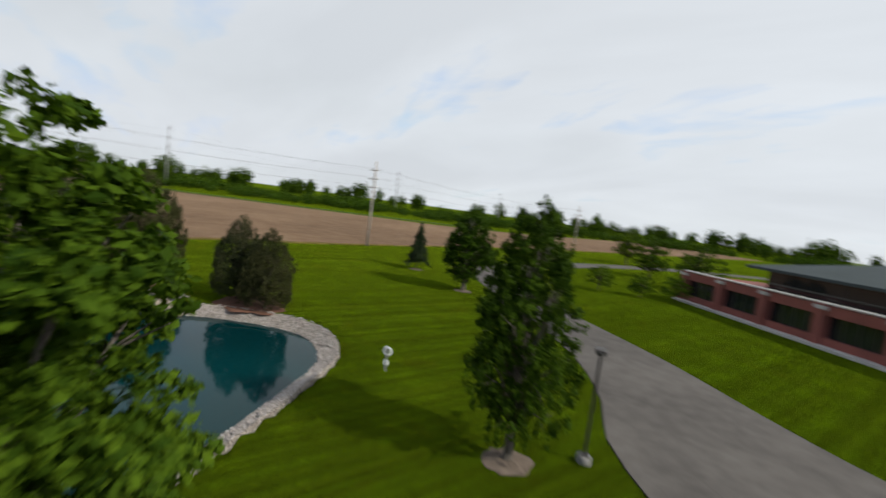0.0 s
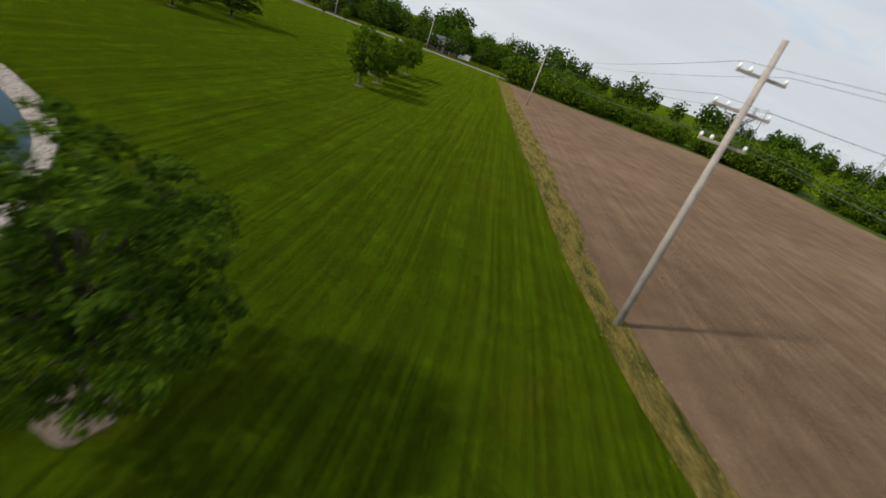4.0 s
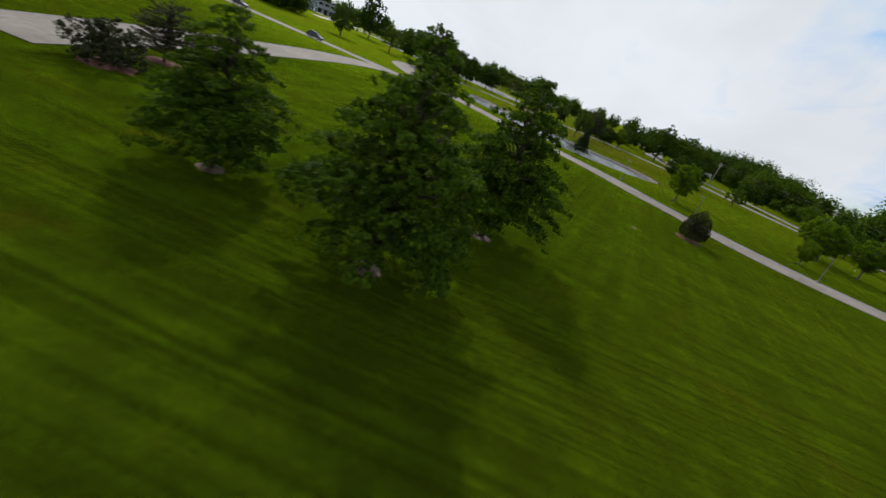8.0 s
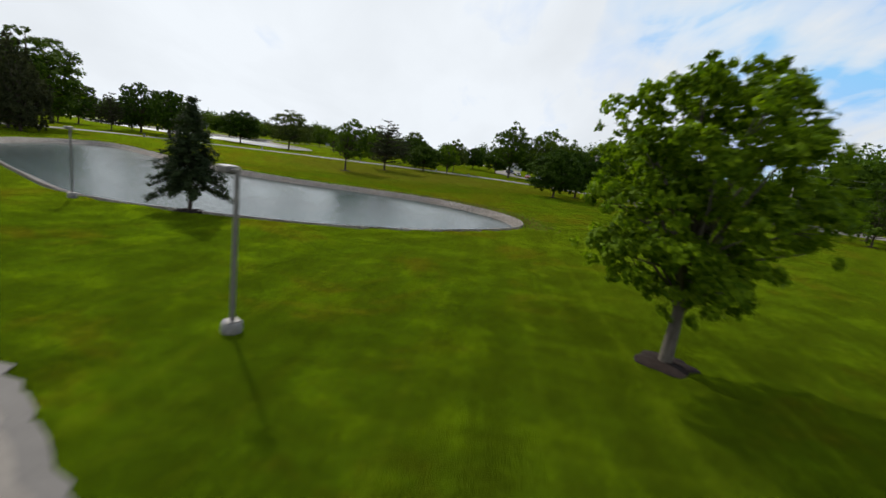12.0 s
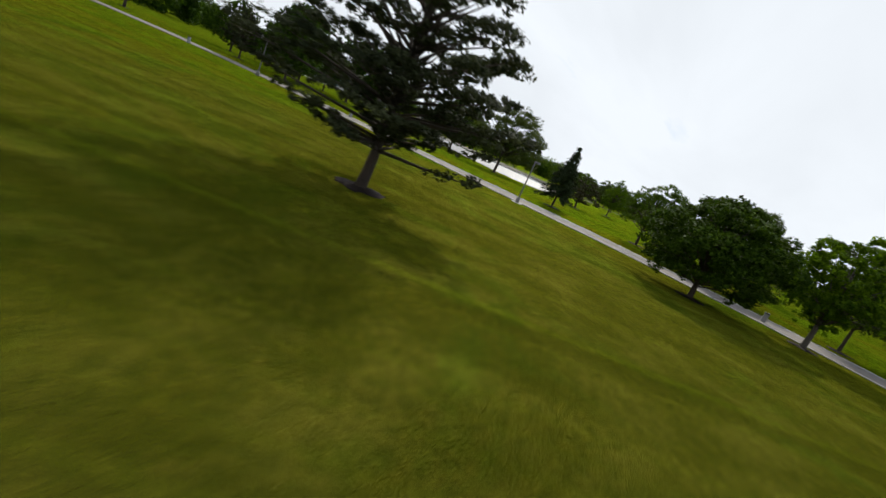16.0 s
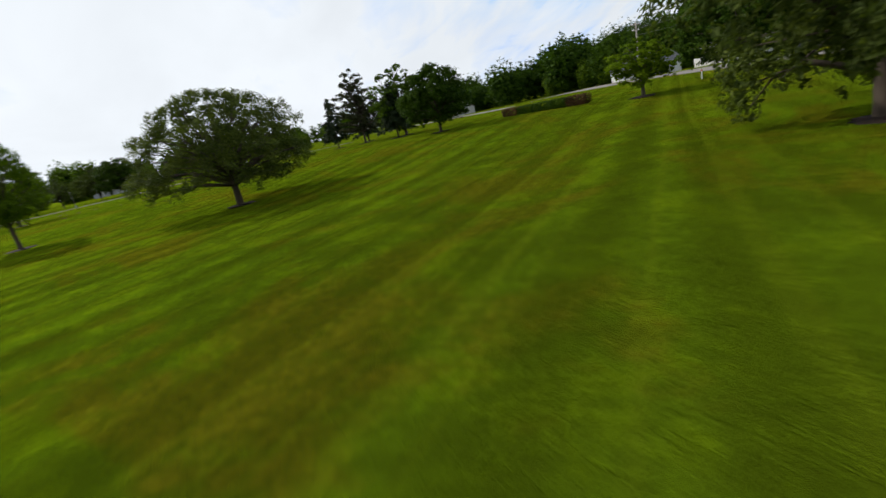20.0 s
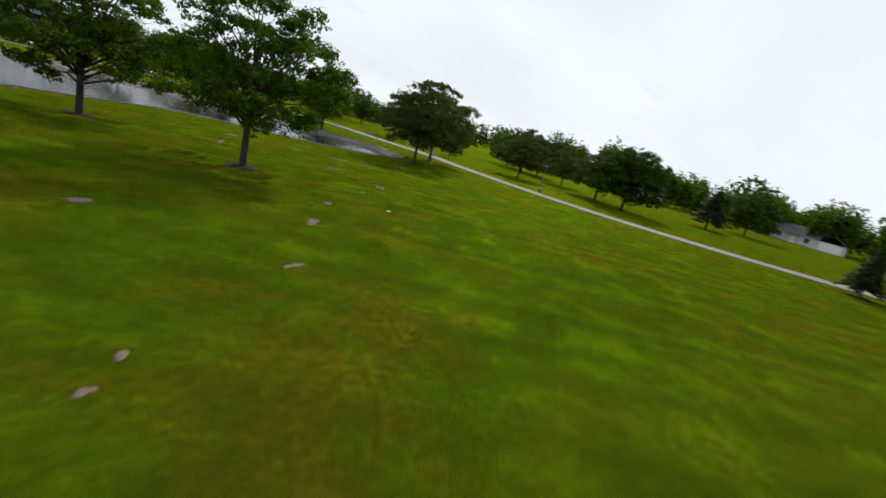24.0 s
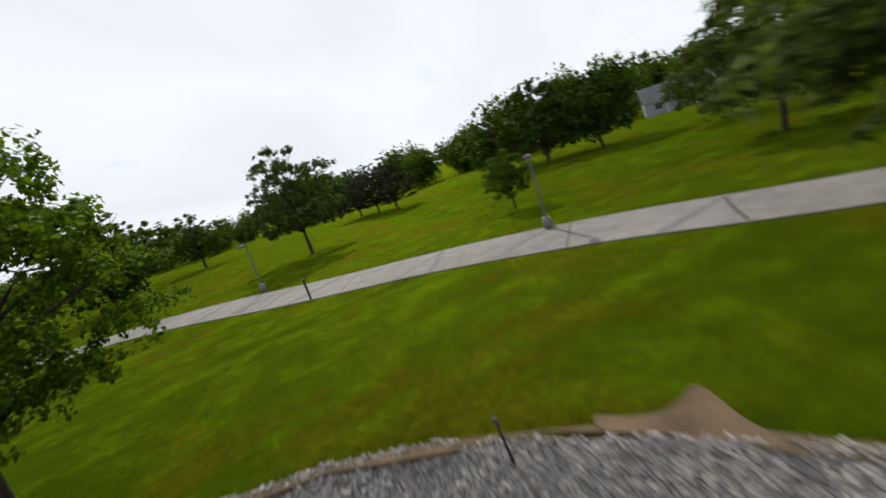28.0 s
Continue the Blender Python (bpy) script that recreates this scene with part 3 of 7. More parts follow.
# ---------------------------------------------------------------- the lie of the land
HILLS = [(-1, -6, -0.2), (2, -17, -0.3), (-10, 50, -0.5), (-9, 81, -0.4), (-43, 60, -0.4), (-40, 71, -0.1), (-86, 104, -1.0), (-108, 111, -0.2), (-122, 112, -0.1), (-142, 93, -0.6), (-125, 142, 0.2), (-117, 148, 0.4), (-106, 131, -0.2), (-78, 94, -0.3), (-197, 96, -0.6), (-211, 104, 0.2), (-233, 113, -0.3), (-186, 132, 0.2), (-195, 140, -0.3), (-227, 142, -0.2), (-250, 95, 0.3), (-256, 104, 0.1), (-252, 112, -0.1), (-275, 88, 0.4), (-274, 72, -0.7), (-245, 103, -0.5), (-402, 103, 0.1), (-407, 113, 0.5), (-363, 69, 0.3), (-393, 57, 0.2), (-406, 51, 0.0), (-404, 26, -0.2), (-379, 63, 0.1), (-317.5, 118, 1.0), (-329, 118.6, 1.2), (-348, 114, 1.1), (-310, 131, 0.9), (-322, 131, 1.0), (-326, 156, 1.2), (-350, 172, 1.3), (-308.5, 97, -0.7), (-289, 104, -0.5)]
HILL = np.array(HILLS, float)


def land(x, y):
    """Height of the undisturbed ground."""
    x, y = np.asarray(x, float), np.asarray(y, float)
    w = np.exp(-((x[..., None] - HILL[:, 0]) ** 2 + (y[..., None] - HILL[:, 1]) ** 2) / (2 * 11.0**2))
    return (w * HILL[:, 2]).sum(-1) / (w.sum(-1) + 0.35)


def smooth_line(points, step=1.0, closed=False):
    """Points along a smooth curve through the given ones."""
    p = np.array(points, float)
    n = len(p)
    out = []
    for i in range(n if closed else n - 1):
        a, b, c, d = (p[(i + k) % n] if closed else p[min(max(i + k, 0), n - 1)] for k in (-1, 0, 1, 2))
        m = max(2, int(np.hypot(*(c - b)) / step))
        t = np.linspace(0, 1, m, endpoint=False)[:, None]
        out.append(0.5 * (2 * b + (c - a) * t + (2 * a - 5 * b + 4 * c - d) * t**2 + (3 * b - a - 3 * c + d) * t**3))
    if not closed:
        out.append(p[-1:])
    return np.concatenate(out)


def inside_depth(x, y, ring):
    """How far inside a closed ring the points lie (negative: outside)."""
    shape = np.shape(x)
    q = np.stack([np.ravel(x), np.ravel(y)], -1)
    lo, hi = ring.min(0) - 4, ring.max(0) + 4
    near = ((q > lo) & (q < hi)).all(1)
    out = np.full(len(q), -9.0)
    s = q[near]
    a, b = ring, np.roll(ring, -1, 0)
    best, odd = np.full(len(s), 1e9), np.zeros(len(s), bool)
    for (ax, ay), (bx, by) in zip(a, b):
        ex, ey = bx - ax, by - ay
        t = np.clip(((s[:, 0] - ax) * ex + (s[:, 1] - ay) * ey) / (ex * ex + ey * ey + 1e-9), 0, 1)
        best = np.minimum(best, (s[:, 0] - ax - t * ex) ** 2 + (s[:, 1] - ay - t * ey) ** 2)
        hit = (ay > s[:, 1]) != (by > s[:, 1])
        if abs(ey) > 1e-9:
            odd ^= hit & (s[:, 0] < ex * (s[:, 1] - ay) / ey + ax)
    d = np.sqrt(best)
    out[near] = np.where(odd, d, -d)
    return out.reshape(shape)


def offset_ring(ring, d):
    """The ring moved outwards by d."""
    e = np.roll(ring, -1, 0) - np.roll(ring, 1, 0)
    n = np.stack([e[:, 1], -e[:, 0]], -1) / np.linalg.norm(e, axis=1, keepdims=True)
    area = 0.5 * np.sum(ring[:, 0] * np.roll(ring[:, 1], -1) - np.roll(ring[:, 0], -1) * ring[:, 1])
    return ring + n * d * (1 if area > 0 else -1)


# each: the water's edge, its level, the width of the stone bank
POND_EAST = smooth_line([(-22, -37), (-18.5, -41.4), (-15.5, -44.6), (-12.2, -45.7), (-9.5, -44.8), (-6.5, -41.8), (-4.5, -38), (-2.7, -34.2), (-1.9, -30), (-1.75, -25), (-2.8, -19), (-4.4, -13.5), (-6.6, -6.5),
                         (-10.5, 1.5), (-16, 8), (-26, 13), (-40, 12), (-50, 2), (-52, -12), (-46, -22), (-38, -24), (-31, -26), (-26, -31)], 1.2, True)
POND_MID = smooth_line([(-190, 60), (-180, 57), (-168, 60), (-157, 69.5), (-149, 77.5), (-142, 86), (-140.5, 97), (-141.5, 105), (-146, 113.3), (-150.6, 115.3), (-156.2, 113.45), (-161.2, 108.2), (-163.7, 101.1), (-166, 92), (-172, 80), (-182, 70)], 1.2, True)
LAKE = smooth_line([(-288, 36), (-286.6, 50), (-286.2, 61), (-285.6, 68.5), (-287.6, 72.8), (-292.5, 74.2), (-299, 73.6), (-307, 71.6), (-318, 66), (-335, 54), (-351, 46.5), (-362, 43), (-371, 41), (-377.3, 44.2), (-380, 46.7), (-383, 49.1), (-386, 50.8), (-389, 51.4), (-391.7, 51.3), (-393.7, 50.9), (-396.4, 49.7), (-398.7, 47.8), (-400.9, 44.6), (-402.4, 41.7), (-402.9, 38), (-401.6, 34), (-399.5, 30.5), (-395.4, 23.8), (-390, 17),
                     (-382, 6), (-371, -6), (-360, -14), (-349, -21), (-335, -24), (-318, -14), (-303, 6)], 1.5, True)
PONDS = [(POND_EAST, -0.55, 1.05), (POND_MID, -0.6, 0.8), (LAKE, -0.6, 1.5)]
# the lake's bank narrows by the sign and widens at its northern turn
BANKS = [offset_ring(r, (w + (0.6 * np.exp(-((r[:, 0] + 394) ** 2 + (r[:, 1] - 51) ** 2) / 40.0) - 0.75 * np.exp(-((r[:, 0] + 403) ** 2 + (r[:, 1] - 40.5) ** 2) / 16.0) if r is LAKE else np.zeros(len(r))))[:, None]) for r, _, w in PONDS]


def ground_height(x, y):
    z = land(x, y)
    for (ring, level, width), bank in zip(PONDS, BANKS):
        d = inside_depth(x, y, bank)
        k = np.clip(d / width, 0, 3)
        z = np.where(d > 0, z + (level - z) * np.minimum(k, 1.0) * 1.0 - np.clip(d * 3, 0, 1) * 0.3 - np.clip(k - 1, 0, 2) * 0.9, z)
    return z


def at(x, y, turn=0.0, sx=1.0, sz=1.0):
    """A pose on the ground."""
    return pose(x, y, float(land(x, y)) - 0.03, 0, 0, turn) @ Matrix.Diagonal((sx, sx, sz, 1))


def spread(lo, hi, fine, step, rough):
    out, v = [], lo
    while v < hi:
        out.append(v)
        v += step if any(a <= v <= b for a, b in fine) else rough
    return np.array(out + [hi])


xs = np.concatenate([[-4500, -2500, -1500, -1000, -750], spread(-600, 420, [(-410, -340), (-194, -136), (-56, 6)], 0.85, 4.0), [560, 800, 1200, 2000, 3000, 4500]])
ys = np.concatenate([[-4500, -2500, -1500, -1000, -600], spread(-320, 420, [(-50, 120)], 0.9, 4.0), [560, 800, 1200, 2000, 3000, 4500]])
gx, gy = np.meshgrid(xs, ys, indexing="ij")
gz = ground_height(gx, gy)
nx, ny = gx.shape
ids = np.arange(nx * ny).reshape(nx, ny)
quads = np.stack([ids[:-1, :-1], ids[1:, :-1], ids[1:, 1:], ids[:-1, 1:]], -1).reshape(-1, 4)
ground = new("ground", mesh_of("ground", np.stack([gx, gy, gz], -1).reshape(-1, 3), quads, GRASS, True))
tagged(ground, "wide mown green lawn with mowing lines and dry patches", "lawn", kind="structure")


def ribbon(name, line, left, right, lift, mat, label, category, rim=0.12, height=land, kind="structure", parent=None, wobble=0.0):
    """A strip along a line, from left to right of it, lying on the land with real edges."""
    e = np.gradient(line, axis=0)
    n = np.stack([-e[:, 1], e[:, 0]], -1) / np.linalg.norm(e, axis=1, keepdims=True)
    left, right = np.broadcast_to(left, len(line)).astype(float), np.broadcast_to(right, len(line)).astype(float)
    rng = np.random.default_rng(len(line))
    if wobble:
        left, right = left + rng.normal(0, wobble, len(line)), right + rng.normal(0, wobble, len(line))
    across = 7
    k = np.linspace(0, 1, across)[None, :, None]
    grid = (line + n * left[:, None])[:, None] * (1 - k) + (line - n * right[:, None])[:, None] * k
    z = height(grid[..., 0], grid[..., 1]) + lift
    v = np.concatenate([grid, z[..., None]], -1)
    v = np.concatenate([v[:, :1] - [0, 0, rim], v, v[:, -1:] - [0, 0, rim]], 1)
    ids = np.arange(v.shape[0] * v.shape[1]).reshape(v.shape[:2])
    f = np.stack([ids[:-1, :-1], ids[:-1, 1:], ids[1:, 1:], ids[1:, :-1]], -1).reshape(-1, 4)[:, ::-1]
    ob = new(name, mesh_of(name, v.reshape(-1, 3), f, mat, False))
    if parent:
        ob.parent = parent
        return ob
    return tagged(ob, label, category, kind=kind)


# ploughed field east of the lawn
FIELD_EDGE = smooth_line([(60, -420), (44, -160), (30.6, -76), (27.5, -48), (21.6, -23), (16.2, 7), (15.6, 37), (14.6, 80), (12.3, 152)], 3.0)
FIELD_FAR = smooth_line([(150, -420), (108, -200), (140, -123), (186, -56), (215, 0), (210, 60), (150, 110), (80, 140), (40, 152), (14, 156)], 3.0)


def sheet_between(name, a, b, lift, mat, label, category, across=40):
    t = np.linspace(0, 1, 160)
    ra = np.stack([np.interp(t, np.linspace(0, 1, len(a)), a[:, i]) for i in (0, 1)], -1)
    rb = np.stack([np.interp(t, np.linspace(0, 1, len(b)), b[:, i]) for i in (0, 1)], -1)
    k = np.linspace(0, 1, across)[None, :, None] ** 1.4
    grid = ra[:, None] * (1 - k) + rb[:, None] * k
    z = land(grid[..., 0], grid[..., 1]) + lift
    v = np.concatenate([grid, z[..., None]], -1)
    v[0, :, 2] -= 0.1
    ids = np.arange(v.shape[0] * v.shape[1]).reshape(v.shape[:2])
    f = np.stack([ids[:-1, :-1], ids[:-1, 1:], ids[1:, 1:], ids[1:, :-1]], -1).reshape(-1, 4)[:, ::-1]
    return tagged(new(name, mesh_of(name, v.reshape(-1, 3), f, mat, True)), label, category, kind="structure")


sheet_between("field", FIELD_EDGE, FIELD_FAR, 0.06, SOIL, "bare brown ploughed field with faint wheel tracks", "field")


def dry_build(node):
    """Straw and half-dead grass lying along the field, with green showing through."""
    p = place_of(node)
    combed = node("ShaderNodeMapping", {"Vector": p, "Rotation": (0, 0, radians(2)), "Scale": (1.6, 0.35, 0)}).outputs[0]
    clump, blade, tiny = noise_at(node, combed, 1.0, 5.0, 0.65, 0.5), noise_at(node, combed, 7.0, 6.0, 0.75), noise_at(node, p, 26.0, 4.0, 0.7)
    c = ramp_of(node, clump, [(0.34, (0.050, 0.060, 0.010)), (0.44, (0.125, 0.106, 0.026)), (0.56, (0.21, 0.16, 0.040)), (0.68, (0.27, 0.20, 0.07))])
    c = mix_of(node, 0.9, c, ramp_of(node, blade, [(0.36, (0.6, 0.6, 0.6)), (0.64, (1.4, 1.38, 1.3))]), "MULTIPLY")
    c = mix_of(node, 0.6, c, ramp_of(node, tiny, [(0.36, (0.65, 0.65, 0.65)), (0.64, (1.35, 1.35, 1.3))]), "MULTIPLY")
    h = node("ShaderNodeMath", {0: blade, 1: tiny}, operation="ADD").outputs[0]
    return node("ShaderNodeBsdfPrincipled", {"Base Color": c, "Roughness": 0.95, "Specular IOR Level": 0.05, "Normal": bump_of(node, h, 1.0, 0.15)}).outputs[0]


DRY = surface("dry_field_margin", dry_build)


def margin_of(y):
    return np.interp(y, [-40, 0, 20, 30, 42, 70, 150], [0.8, 1.2, 1.6, 2.1, 2.5, 2.9, 2.9])


ribbon("field_margin", FIELD_EDGE, margin_of(FIELD_EDGE[:, 1]), 0.5, 0.09, DRY, "strip of dry yellow grass along the field", "verge", wobble=0.25)

# drives
ROAD_A = smooth_line([(-60, -46), (-48, -50), (-38, -52.5), (-30.8, -55.3), (-22.6, -61.5), (-13, -67.5), (-4, -72.5), (4, -78.5), (10, -87), (13, -102), (15, -120), (12, -150), (0, -190)], 1.5)
ROAD_B = smooth_line([(-78, 200), (-82, 165), (-88.5, 134), (-93.5, 121), (-100, 111), (-106.8, 103.2), (-114, 97), (-124, 86.5), (-137.5, 70.7), (-147, 58), (-157, 48), (-172, 38), (-190, 31), (-210, 31), (-226, 40), (-233.6, 56), (-235.8, 78), (-238.9, 94), (-240.8, 101.6), (-241.8, 109.6), (-240.2, 122), (-233, 139), (-221, 151), (-200, 165), (-187, 177), (-181, 192)], 1.5)
ROAD_C = smooth_line([(-50, 38), (-75, 35.5), (-98, 34.5), (-122, 34.5), (-140, 38), (-152, 50)], 1.5)
ROAD_IN = smooth_line([(-144, 44), (-146, 32), (-149, 10), (-153, -15), (-160, -60), (-165, -110)], 1.5)
ROAD_E = smooth_line([(-330, -47), (-362, -40), (-392, -30), (-413, -14), (-422, 2), (-423, 12), (-421, 24), (-419.6, 34), (-417.2, 42), (-414.2, 48.5), (-411.4, 55.5), (-408.3, 64), (-406, 76), (-406.5, 92), (-409.5, 105), (-416, 122), (-426, 140)], 1.5)
STREET = smooth_line([(60, 165), (14, 166), (-40, 176), (-90, 186), (-118, 191), (-160, 197), (-200, 190), (-240, 176), (-268, 158), (-296, 152), (-332, 165), (-380, 176), (-430, 181), (-520, 186)], 2.0)
ribbon("road", ROAD_A, np.interp(ROAD_A[:, 0], [-40, -34, -31, -28.5, -26, -22, -14], [8.0, 6.6, 5.6, 4.0, 3.4, 3.0, 2.6]), np.interp(ROAD_A[:, 0], [-30, -24, -14], [4.4, 3.7, 2.5]), 0.05, ASPHALT_DARK, "worn grey asphalt drive past the brick building", "road")
wide_w, wide_e = np.interp(ROAD_B[:, 0], [-236, -205], [3.35, 4.1]), np.interp(ROAD_B[:, 0], [-236, -205], [2.2, 3.8])
wide_w = np.where(ROAD_B[:, 0] < -228, np.interp(ROAD_B[:, 1], [70, 86, 94, 104, 109, 116], [2.5, 2.8, 3.5, 3.4, 3.15, 3.3]), wide_w)
wide_w = wide_w - np.where(ROAD_B[:, 1] < 140, 1.5 * np.exp(-(((ROAD_B[:, 0] + 104) / 4.5) ** 2)), 0)
ribbon("road", ROAD_B, wide_w, wide_e, 0.05, ASPHALT, "worn grey asphalt loop road through the lawn", "road")
ribbon("road", ROAD_C, 3.6, 3.6, 0.056, ASPHALT, "grey asphalt side drive", "road")
ribbon("road", ROAD_IN, 3.6, 3.6, 0.062, ASPHALT, "grey asphalt entrance drive", "road")
lake_w = np.interp(ROAD_E[:, 1], [40, 50, 60], [2.2, 1.75, 1.65])
ribbon("road", ROAD_E, lake_w, 2.2, 0.05, ASPHALT, "narrow cracked asphalt drive past the lake", "road")
ribbon("road", STREET, 4.0, 4.0, 0.05, ASPHALT, "grey asphalt street in front of the houses", "street")

# ponds
STONE_BANKS = []
for (ring, level, width), bank, water, text in zip(PONDS, BANKS, (TEAL, GREY_WATER, DARK_WATER), ("still teal pond with dark reflections", "rippled grey-green pond", "calm dark lake with a fountain")):
    inner = offset_ring(ring, 0.25)
    v = np.c_[inner, np.full(len(inner), level)]
    n = len(inner)
    area = 0.5 * np.sum(inner[:, 0] * np.roll(inner[:, 1], -1) - np.roll(inner[:, 0], -1) * inner[:, 1])
    f = np.arange(n)[None] if area > 0 else np.arange(n)[None, ::-1]
    tagged(new("water", mesh_of("water", v, f, water, True)), text, "water", kind="structure")
    # stone bank, from under the water up to the turf
    rows_k = np.array([-0.35, 0.0, 0.35, 0.7, 1.0, 1.04])
    rng = np.random.default_rng(3)
    grid = np.stack([ring + (bank - ring) * k for k in rows_k], 0)
    grid[3:] += rng.normal(0, 0.035, (1, len(ring), 2))
    top = land(bank[:, 0], bank[:, 1])
    z = np.stack([np.full(n, level - 0.4) if k < 0 else level - 0.03 + (top + 0.06 - level) * k for k in rows_k], 0)
    z[2:5] += rng.normal(0, 0.03, (3, n))
    z[5] = top - 0.25
    v = np.concatenate([grid, z[..., None]], -1).reshape(-1, 3)
    ids = np.arange(6 * n).reshape(6, n)
    f = np.stack([ids[:-1], ids[1:], np.roll(ids[1:], -1, 1), np.roll(ids[:-1], -1, 1)], -1).reshape(-1, 4)
    f = f[:, ::-1] if area > 0 else f
    STONE_BANKS.append(new("stone_bank", mesh_of("stone_bank", v, f, GRAVEL, False)))
    tagged(STONE_BANKS[-1], "pale gravel bank round the water", "gravel", kind="structure")

# ---------------------------------------------------------------- trees


def leaf_mesh(name, centres, outward, size, mat, rng, long=1.5, flat=0.6, corners=4):
    """Many small folded leaves or sprays; each is a kite of two triangles."""
    n = len(centres)
    nrm = outward + rng.normal(0, flat, (n, 3))
    nrm /= np.linalg.norm(nrm, axis=1, keepdims=True) + 1e-9
    a = np.cross(nrm, rng.normal(0, 1, (n, 3)))
    a /= np.linalg.norm(a, axis=1, keepdims=True) + 1e-9
    b = np.cross(nrm, a)
    s = size * rng.uniform(0.6, 1.35, (n, 1))
    v = np.empty((n, 4, 3), np.float32)
    v[:, 0] = centres - a * s * long * 0.5
    v[:, 1] = centres - b * s * 0.5 - nrm * s * 0.14
    v[:, 2] = centres + a * s * long * 0.5
    v[:, 3] = centres + b * s * 0.5 - nrm * s * 0.14
    if corners == 3:
        v[:, 1] -= a * s * long * 0.25
        v[:, 3] -= a * s * long * 0.25
        return mesh_of(name, v[:, 1:].reshape(-1, 3), np.arange(n * 3).reshape(-1, 3), mat)
    i = np.arange(n)[:, None] * 4
    f = np.concatenate([i + [0, 1, 2], i + [0, 2, 3]])
    return mesh_of(name, v.reshape(-1, 3), f, mat)


# crown outlines: radius against height, both 0 to 1
SHAPES = {
    "round": [(0.0, 0.35), (0.12, 0.75), (0.3, 0.97), (0.5, 1.0), (0.7, 0.85), (0.88, 0.52), (1.0, 0.12)],
    "dome": [(0.0, 0.75), (0.1, 0.95), (0.3, 1.0), (0.55, 0.93), (0.75, 0.74), (0.9, 0.46), (1.0, 0.12)],
    "oval": [(0.0, 0.4), (0.12, 0.82), (0.28, 1.0), (0.5, 0.9), (0.7, 0.66), (0.88, 0.36), (1.0, 0.06)],
    "column": [(0.0, 0.35), (0.1, 0.75), (0.3, 1.0), (0.55, 0.95), (0.75, 0.8), (0.9, 0.5), (1.0, 0.1)],
    "spread": [(0.0, 0.55), (0.12, 0.9), (0.3, 1.0), (0.5, 0.97), (0.7, 0.84), (0.86, 0.58), (1.0, 0.15)],
    "pyramid": [(0.0, 0.7), (0.07, 0.98), (0.2, 1.0), (0.4, 0.82), (0.6, 0.6), (0.8, 0.34), (1.0, 0.05)],
    "umbrella": [(0.0, 0.9), (0.12, 1.0), (0.35, 0.98), (0.6, 0.85), (0.82, 0.55), (1.0, 0.12)],
    "layered": [(0.0, 0.7), (0.12, 0.95), (0.3, 1.0), (0.5, 0.86), (0.7, 0.66), (0.88, 0.4), (1.0, 0.12)],
    "bush": [(0.0, 0.7), (0.12, 1.0), (0.35, 1.0), (0.6, 0.84), (0.8, 0.55), (1.0, 0.1)],
    "shrub": [(0.0, 0.8), (0.15, 1.0), (0.35, 1.0), (0.6, 0.85), (0.82, 0.55), (1.0, 0.15)],
}


